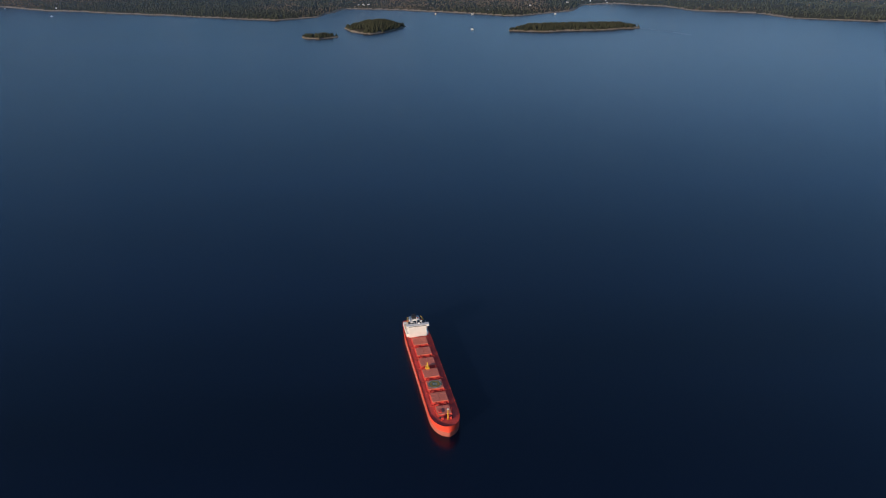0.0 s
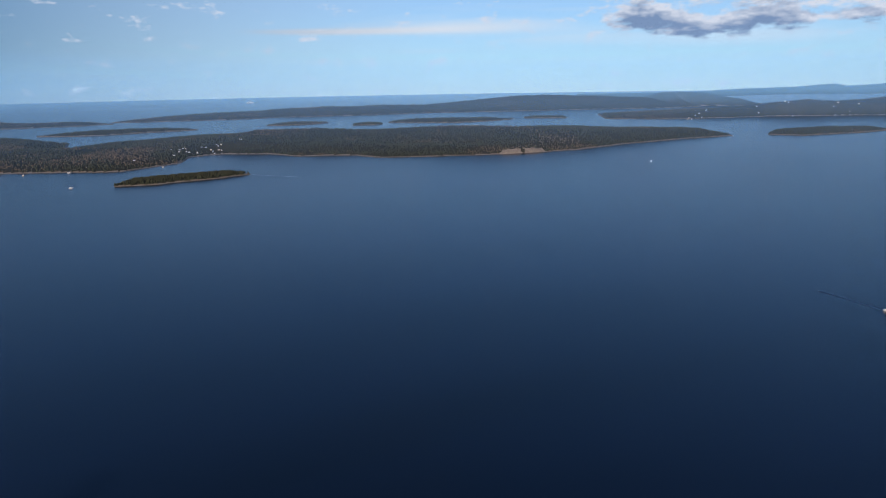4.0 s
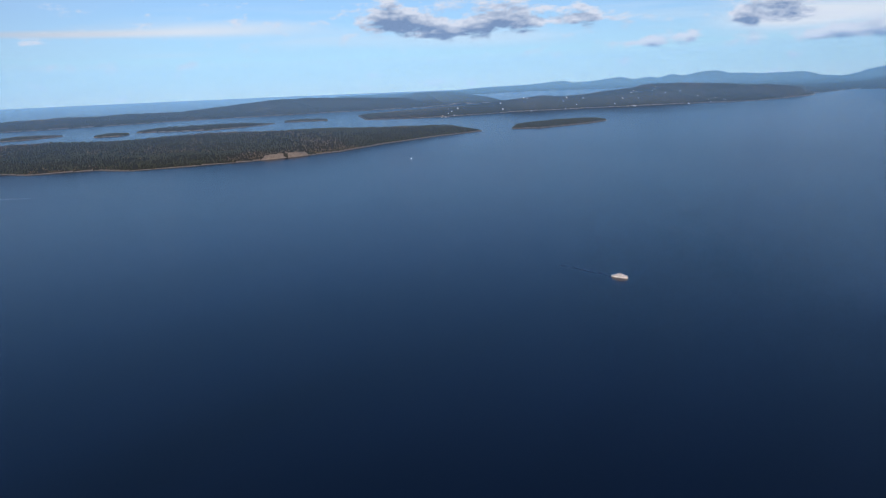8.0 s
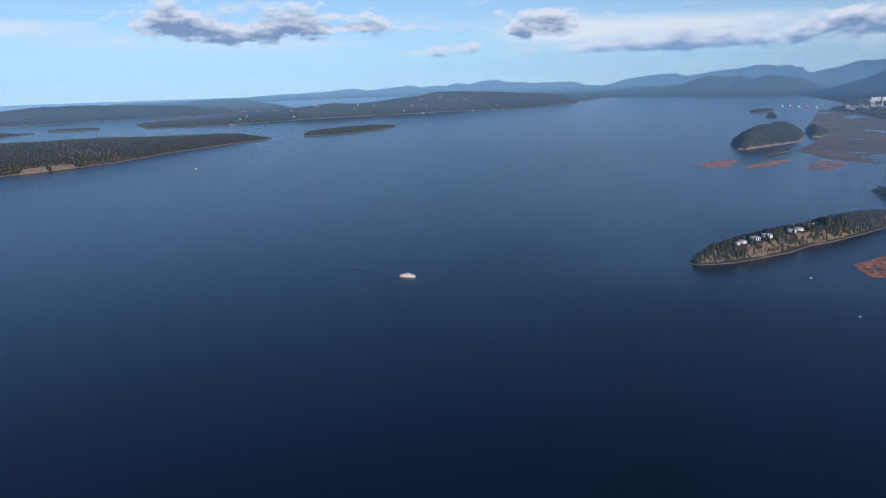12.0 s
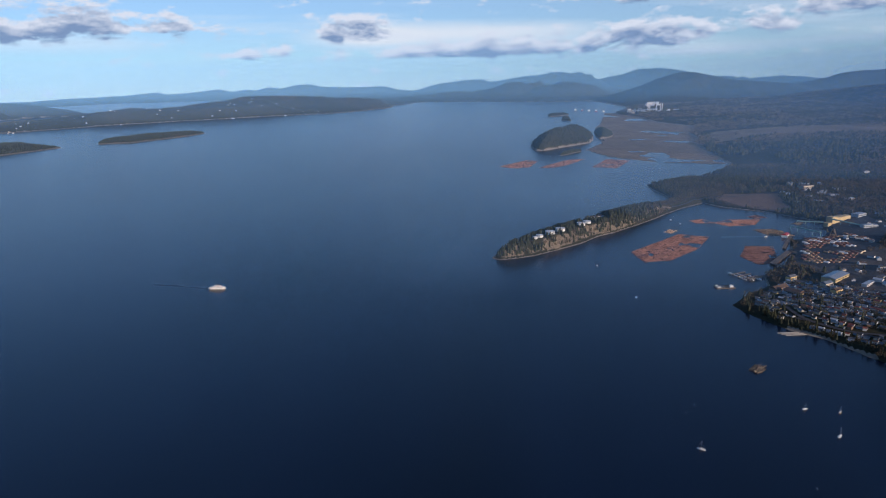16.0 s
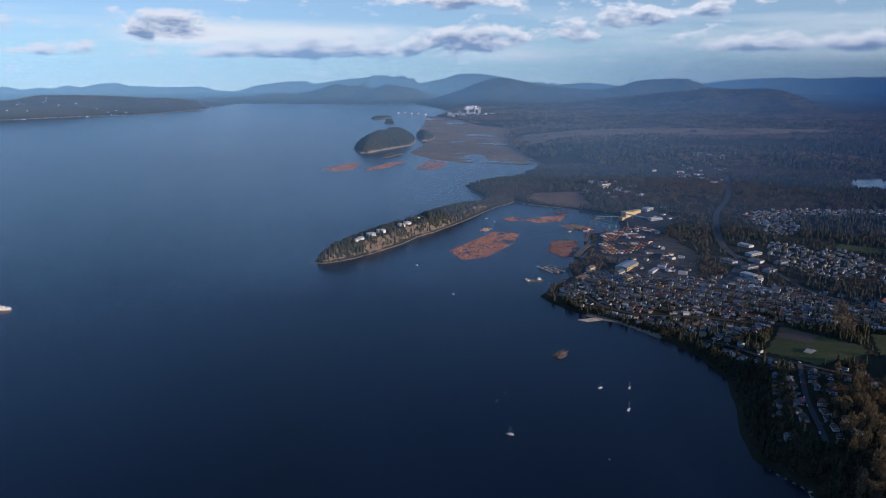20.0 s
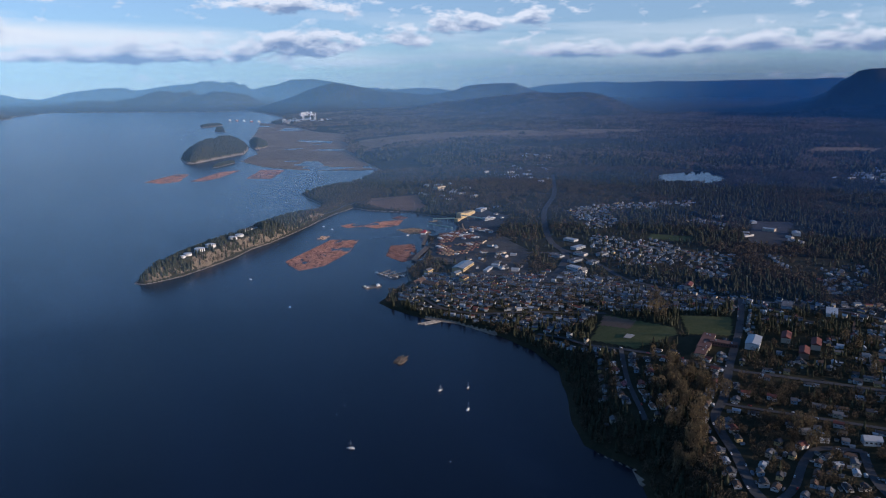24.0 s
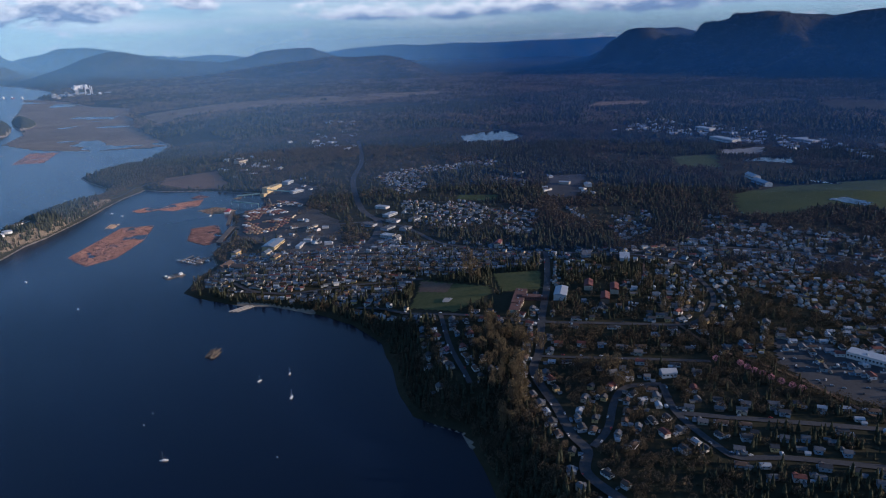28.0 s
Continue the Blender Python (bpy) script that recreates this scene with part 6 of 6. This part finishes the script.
# ---- trees ----
def conifer_shape(tiers, sides, seed):
    r = random.Random(seed)
    V, F = [], []
    for k in range(tiers):
        z0, z1 = 0.10 + 0.80 * k / tiers, min(1.0, 0.10 + 0.80 * (k + 1) / tiers + 0.22)
        rad = 0.5 * (1 - 0.78 * k / tiers)
        o = len(V)
        V.append((0, 0, z1))
        for i in range(sides):
            a = 6.2832 * (i + 0.5 * (k % 2)) / sides
            q = rad * r.uniform(0.72, 1.12)
            V.append((q * math.cos(a), q * math.sin(a), z0 + r.uniform(-0.03, 0.03)))
        for i in range(sides):
            F.append((o, o + 1 + i, o + 1 + (i + 1) % sides))
    return np.array(V), np.array(F)


def broad_shape(n, seed, lo=0.10, hi=0.19, tall=0.78):
    """An open crown of many small leaf and twig clumps on a forked stem."""
    r = random.Random(seed)
    V, F = [], []
    for a in np.linspace(0, 5.0, 4):
        o = len(V)
        V += [(0.03, 0, 0), (-0.03, 0.02, 0), (0.28 * math.cos(a), 0.28 * math.sin(a), 0.72)]
        F.append((o, o + 1, o + 2))
    for i in range(n):
        u, v, w = r.gauss(0, 1), r.gauss(0, 1), r.gauss(0, 1)
        ln = math.sqrt(u * u + v * v + w * w) + 1e-6
        q = 0.5 * r.uniform(0.45, 1.0) ** 0.5
        c = Vector((u / ln * q, v / ln * q, 0.58 + w / ln * q * tall))
        o = len(V)
        for k in range(3):
            d = Vector((r.uniform(-1, 1), r.uniform(-1, 1), r.uniform(-1, 1))).normalized() * r.uniform(lo, hi)
            V.append(tuple(c + d))
        F.append((o, o + 1, o + 2))
    return np.array(V), np.array(F)


def plant(name, shapes, pos, size, mat, label):
    """Many trees joined into one stuff object. size: rows of height and width."""
    VV, FF, o = [], [], 0
    rnd = np.random.default_rng(len(pos) + 3)
    which = rnd.integers(0, len(shapes), len(pos))
    for k, (sv, sf_) in enumerate(shapes):
        p, s = pos[which == k], size[which == k]
        if not len(p):
            continue
        a = rnd.uniform(0, 6.283, len(p))
        ca, sa = np.cos(a)[:, None], np.sin(a)[:, None]
        x = (sv[:, 0] * ca - sv[:, 1] * sa) * s[:, 1:2] + p[:, 0:1]
        y = (sv[:, 0] * sa + sv[:, 1] * ca) * s[:, 1:2] + p[:, 1:2]
        z = sv[:, 2] * s[:, 0:1] + p[:, 2:3]
        VV.append(np.stack([x, y, z], -1).reshape(-1, 3))
        FF.append((sf_[None] + (np.arange(len(p)) * len(sv))[:, None, None]).reshape(-1, 3) + o)
        o += len(p) * len(sv)
    if not VV:
        return
    tagged(new(name, mesh_from(name, np.concatenate(VV), np.concatenate(FF), [mat])), label, "trees", kind="stuff")


rs = np.random.default_rng(11)


def scatter_island(nm, poly, rise, run, n, hgt):
    p = np.array(poly, float)
    lo, hi = p.min(0), p.max(0)
    x, y = rs.uniform(lo[0], hi[0], n), rs.uniform(lo[1], hi[1], n)
    h, d = land_height(nm, poly, rise, run, x, y)
    k = (d > hgt * 0.35) & (h > 0.5) & (fractal(x, y, hgt * 9, 3, 3) > -0.55)
    if nm == "forested_island":
        k &= ~((np.hypot((x - 575) / 36, (y - 750) / 26) < 1) & (d < 8.5))
        k &= ~((np.hypot((x - 228) / 52, (y - 1048) / 32) < 1) & (rs.random(n) < 0.8)) & ~((np.hypot((x + 120) / 26, (y - 1012) / 16) < 1) & (rs.random(n) < 0.8))
    x, y, h = x[k], y[k], h[k]
    hh = hgt * rs.uniform(0.6, 1.25, len(x))
    return np.stack([x, y, h - 0.2], -1), np.stack([hh * 0.85, hh * rs.uniform(0.60, 0.85, len(x))], -1)


FAR_CONE = [conifer_shape(2, 5, 1), conifer_shape(2, 5, 2)]
MID_CONE = [conifer_shape(3, 6, 3), conifer_shape(3, 6, 4), conifer_shape(4, 6, 5)]
NEAR_CONE = [conifer_shape(6, 8, 6), conifer_shape(7, 8, 7), conifer_shape(6, 7, 8)]
BROAD = [broad_shape(34, 1), broad_shape(40, 2), broad_shape(34, 3)]
BROAD_FINE = [broad_shape(150, 4, 0.05, 0.10, 0.85), broad_shape(170, 5, 0.05, 0.10, 0.85), broad_shape(150, 6, 0.05, 0.11, 0.85)]
for nm, poly, rise, run in LANDS[1:]:
    n, hg = {"forested_island": (110000, 3.1), "long_islet": (2000, 3.3), "round_islet": (1500, 3.4), "rocky_islet": (160, 3.4), "low_island": (3600, 3.0), "settled_island": (30000, 3.6),
             "outer_island": (20000, 4.0), "far_island": (18000, 4.0), "mountain_island": (0, 8.0), "hazy_island": (0, 8.0), "humped_island": (0, 8.0), "channel_islet": (1300, 3.6), "estuary_islet": (3000, 3.6)}[nm]
    if n:
        pos, size = scatter_island(nm, poly, rise, run, n, hg)
        shapes = MID_CONE if nm in ("long_islet", "round_islet", "rocky_islet", "estuary_islet") else FAR_CONE
        # Paler brown patches give brown tints and stand in for patchy cloud light.
        bare = fractal(pos[:, 0], pos[:, 1], 110, 3, 57) + rs.normal(0, 0.12, len(pos)) > (0.16 if n > 5000 else 0.6)
        plant("island_woods", shapes, pos[~bare], size[~bare], M_CONIFER, "dense dark conifer woods covering an island")
        plant("island_bare_woods", shapes, pos[bare], size[bare] * (0.75, 1.0), M_BARE, "bare brown trees among island firs, also imitating patchy cloud light")


def scatter_main(a0, a1, r0, r1, n, hgt, keep_fn):
    a, r = np.radians(rs.uniform(a0, a1, n)), np.sqrt(rs.uniform(r0 * r0, r1 * r1, n))
    x, y = r * np.sin(a), r * np.cos(a) - 30
    h, d = land_height("mainland", MAINLAND, 9.0, 90.0, x, y)
    k = (d > 1.5) & (h > 0.4) & ~taken(x, y) & keep_fn(x, y, d)
    x, y, h = x[k], y[k], h[k]
    hh = hgt * rs.uniform(0.55, 1.3, len(x))
    return np.stack([x, y, h - 0.15], -1), hh


def town_mask(x, y):
    m = inside_distance(TOWN, x, y) > -2
    for poly in SUBURBS:
        m |= inside_distance(poly, x, y) > 0
    m |= inside_distance([(345, -205), (310, -200), (290, -225), (350, -250), (390, -240)], x, y) > 0
    return m


def thin(x, y, d, open_share, wood_share):
    t = town_mask(x, y)
    wood = fractal(x, y, 34, 3, 21) > -0.12
    return rs.random(len(x)) < np.where(t, open_share, np.where(wood, wood_share, open_share * 1.6))


def split_kind(pos, hh, share, seed, slim, wide):
    brown = fractal(pos[:, 0], pos[:, 1], 60, 3, seed) + rs.normal(0, 0.25, len(pos)) > share
    w = np.where(brown, hh * rs.uniform(*wide, len(hh)), hh * rs.uniform(*slim, len(hh)))
    size = np.stack([np.where(brown, hh * 0.85, hh), w], -1)
    return (pos[~brown], size[~brown]), (pos[brown], size[brown])


# near woods and gardens
pos, hh = scatter_main(100, 162, 120, 330, 30000, 2.9, lambda x, y, d: thin(x, y, d, 0.30, 0.66))
con, dec = split_kind(pos, hh, -0.02, 51, (0.30, 0.44), (0.42, 0.7))
plant("near_conifers", NEAR_CONE, *con, M_CONIFER, "tall dark conifers between the houses")
plant("near_broadleaf_trees", BROAD_FINE, dec[0], dec[1] * (0.9, 1.0), M_BARE, "bare brown broadleaf trees between the houses")
# garden shrubs
pos, hh = scatter_main(100, 160, 130, 380, 16000, 1.5, lambda x, y, d: rs.random(len(x)) < np.where(town_mask(x, y), 0.7, 0.3))
half = rs.random(len(pos)) < 0.55
size = np.stack([hh, hh * 1.05], -1)
plant("garden_shrubs", BROAD, pos[half], size[half], M_CONIFER, "dark garden shrubs and hedges among the houses")
plant("garden_thickets", BROAD, pos[~half], size[~half] * 1.25, M_BARE, "small bare brown garden trees among the houses")
# bluff along the beach
pos, hh = scatter_main(105, 165, 120, 300, 9000, 3.6, lambda x, y, d: (d > 2.5) & (d < 17) & (rs.random(len(x)) < 0.8) & (x < 262))
con, dec = split_kind(pos, hh, -0.10, 52, (0.34, 0.5), (0.5, 0.8))
plant("bluff_conifers", NEAR_CONE, *con, M_CONIFER, "dark trees on the bluff above the beach")
plant("bluff_broadleaf_trees", BROAD_FINE, *dec, M_BARE, "bare brown trees on the bluff above the beach")
# the wooded point
pos, hh = scatter_main(80, 104, 370, 640, 60000, 3.1, lambda x, y, d: (np.exp(-(np.abs((x - 395) * 0.55 + (y + 14) * 0.835) / 45.0) ** 4) > 0.2) & (y > -0.86 * (x - 379) - 30) & (d > 2.5) & (rs.random(len(x)) < np.where((y + 14) > -0.656 * (x - 395) - 3, 0.8, 0.5)))
con, dec = split_kind(pos, hh, np.where(((pos[:, 1] + 14 > -0.656 * (pos[:, 0] - 395) - 5) | (pos[:, 0] < 398)) & (pos[:, 0] < 500), 0.5, -0.15), 53, (0.42, 0.62), (0.6, 0.9))
plant("point_conifers", MID_CONE, *con, M_CONIFER, "dark conifers along the wooded point")
plant("point_scrub", BROAD, dec[0], dec[1] * (0.62, 0.75), M_BARE, "brown scrub and bare trees on the cliff of the point")
# middle distance
pos, hh = scatter_main(93, 162, 325, 800, 92000, 3.1, lambda x, y, d: thin(x, y, d, 0.10, 0.75) & ~((x < 565) & (y > -0.9 * (x - 379) - 20)))
con, dec = split_kind(pos, hh, -0.05, 54, (0.50, 0.72), (0.75, 1.1))
plant("valley_conifers", MID_CONE, *con, M_CONIFER, "dark conifer woods behind the town")
plant("valley_broadleaf_trees", BROAD, *dec, M_BARE, "bare brown broadleaf woods behind the town")
# far woods
pos, hh = scatter_main(92, 162, 790, 2300, 84000, 4.6, lambda x, y, d: (fractal(x, y, 120, 3, 61) > -0.35) & ((inside_distance(STUBBLE, x, y) < 0) | (fractal(x, y, 60, 2, 63) > 0.3)) & (inside_distance(CLEARING, x, y) < 0) & ((x < 1250) | (rs.random(len(x)) < 0.6)))
con, dec = split_kind(pos, hh, np.where(pos[:, 0] > 1000, -0.25, 0.22), 55, (0.9, 1.3), (1.1, 1.6))
plant("far_conifers", FAR_CONE, *con, M_CONIFER, "far dark woods below the hills")
plant("far_broadleaf_trees", BROAD[:1], dec[0], dec[1] * (0.8, 1.0), M_PALE_BARE, "far pale brown bare woods by the estuary")


def single_tree(name, x, y, h, w, mat, label, seed, group):
    t = thing(name, pose(x, y, ground_z(x, y), 0, 0, seed * 47), label, "tree", group)
    b = tube(B(), 0, 0, -0.3, h * 0.55, h * 0.030, h * 0.012, 7)
    for i in range(5):
        a = i * 1.2566 + seed
        beam(b, (0, 0, h * (0.25 + 0.05 * i)), (w * 0.3 * math.cos(a), w * 0.3 * math.sin(a), h * (0.6 + 0.04 * i)), h * 0.014)
    part("trunk", b, M_TRUNK, t)
    sv, sf_ = CROWNS[seed % len(CROWNS)]
    c = new("crown", mesh_from("crown", sv * (w, w, h) + (0, 0, h * 0.02), sf_, [mat]))
    c.parent = t


CROWNS = [broad_shape(520, 20 + i, 0.035, 0.075, 0.86) for i in range(5)]
k = 0
for x, y, n, sp in ((186, -174, 5, 4), (176, -168, 6, 4), (167, -163, 7, 4), (158, -158, 7, 4), (149, -153, 8, 4), (140, -149, 7, 4), (135, -145, 7, 4), (180, -176, 5, 5), (170, -170, 6, 5), (155, -162, 6, 5), (144, -158, 6, 5), (160, -174, 4, 2.5), (240, -206, 4, 3), (227, -200, 3, 2), (172, -240, 4, 5), (150, -228, 4, 6), (130, -222, 5, 6), (116, -222, 4, 4), (126, -176, 3, 4), (135, -178, 3, 3), (255, -215, 4, 4)):
    for i in range(n):
        px, py = x + rng.gauss(0, sp * 0.6), y + rng.gauss(0, sp * 0.6)
        h = rng.uniform(4.0, 6.2)
        single_tree("broadleaf_tree", px, py, h, h * rng.uniform(0.38, 0.6), M_GOLD, "tall bare tree with golden brown twigs", k, "golden trees of the ravine")
        k += 1
for x, y in ((113, -208.5), (110.5, -208), (108, -207.5), (105.5, -207.3), (103, -207.2), (100, -207), (97, -207.2), (94.5, -207.5), (176.5, -152), (119, -206)):
    single_tree("cherry_tree", x, y, 1.9, 2.0, M_PINK, "small cherry tree in pale pink blossom", k, "cherry trees along the railway")
    k += 1


# ---- parked cars ----
def car_thing(mat):
    t = thing("parked_car", Matrix.Identity(4), "parked car beside the road", "car", "parked cars")
    part("body", box(B(), 0, 0, 0.07, 1.0, 0.40, 0.14, 0.96), mat, t)
    cb = part("cabin", box(B(), -0.05, 0, 0.21, 0.55, 0.36, 0.12, 0.78), M_GLASS, t)
    part("roof_panel", box(B(), -0.05, 0, 0.33, 0.40, 0.27, 0.012), mat, cb)
    for x in (-0.32, 0.32):
        for y in (-0.19, 0.19):
            b = B()
            bmesh.ops.create_cone(b, cap_ends=True, segments=10, radius1=0.075, radius2=0.075, depth=0.06, matrix=Matrix.Translation((x, y, 0.075)) @ Matrix.Rotation(math.pi / 2, 4, "X"))
            part("wheel", b, M_BLACK, t)
    return t


CARS = [car_thing(m) for m in (M_WHITE, M_STEEL, M_BLACK, WALLS[3], M_RED)]
for i, c in enumerate(CARS):
    c["label"] = ("white", "silver", "black", "blue", "red")[i] + " car parked beside the street"
count = 0
for key in ("avenue", "crescent", "hill_street", "cross_street", "school_street", "middle_lane", "beach_lane"):
    ln = ROADS[key]
    for i in range(2, len(ln) - 2, 3):
        if rng.random() < 0.45:
            continue
        d = (ln[i + 1] - ln[i]).normalized()
        q = ln[i] + Vector((-d.y, d.x)) * rng.choice((-1, 1)) * (0.75 if key != "avenue" else 1.0)
        m = pose(q.x, q.y, ground_z(q.x, q.y) + 0.30, 0, 0, math.degrees(math.atan2(d.y, d.x)))
        if count < 5:
            CARS[count].matrix_basis = m
        else:
            copy_thing(CARS[rng.choice((0, 0, 1, 1, 2, 3, 4))], m)
        count += 1
for i in range(36):
    x, y = rng.uniform(82, 108), rng.uniform(-232, -214)
    if in_poly([(118, -232), (106, -240), (84, -236), (72, -216), (92, -211), (108, -218)], x, y, 1.0)[0]:
        copy_thing(CARS[rng.choice((0, 1, 1, 2, 3))], pose(x, y, ground_z(x, y) + 0.14, 0, 0, rng.choice((20, 110))))
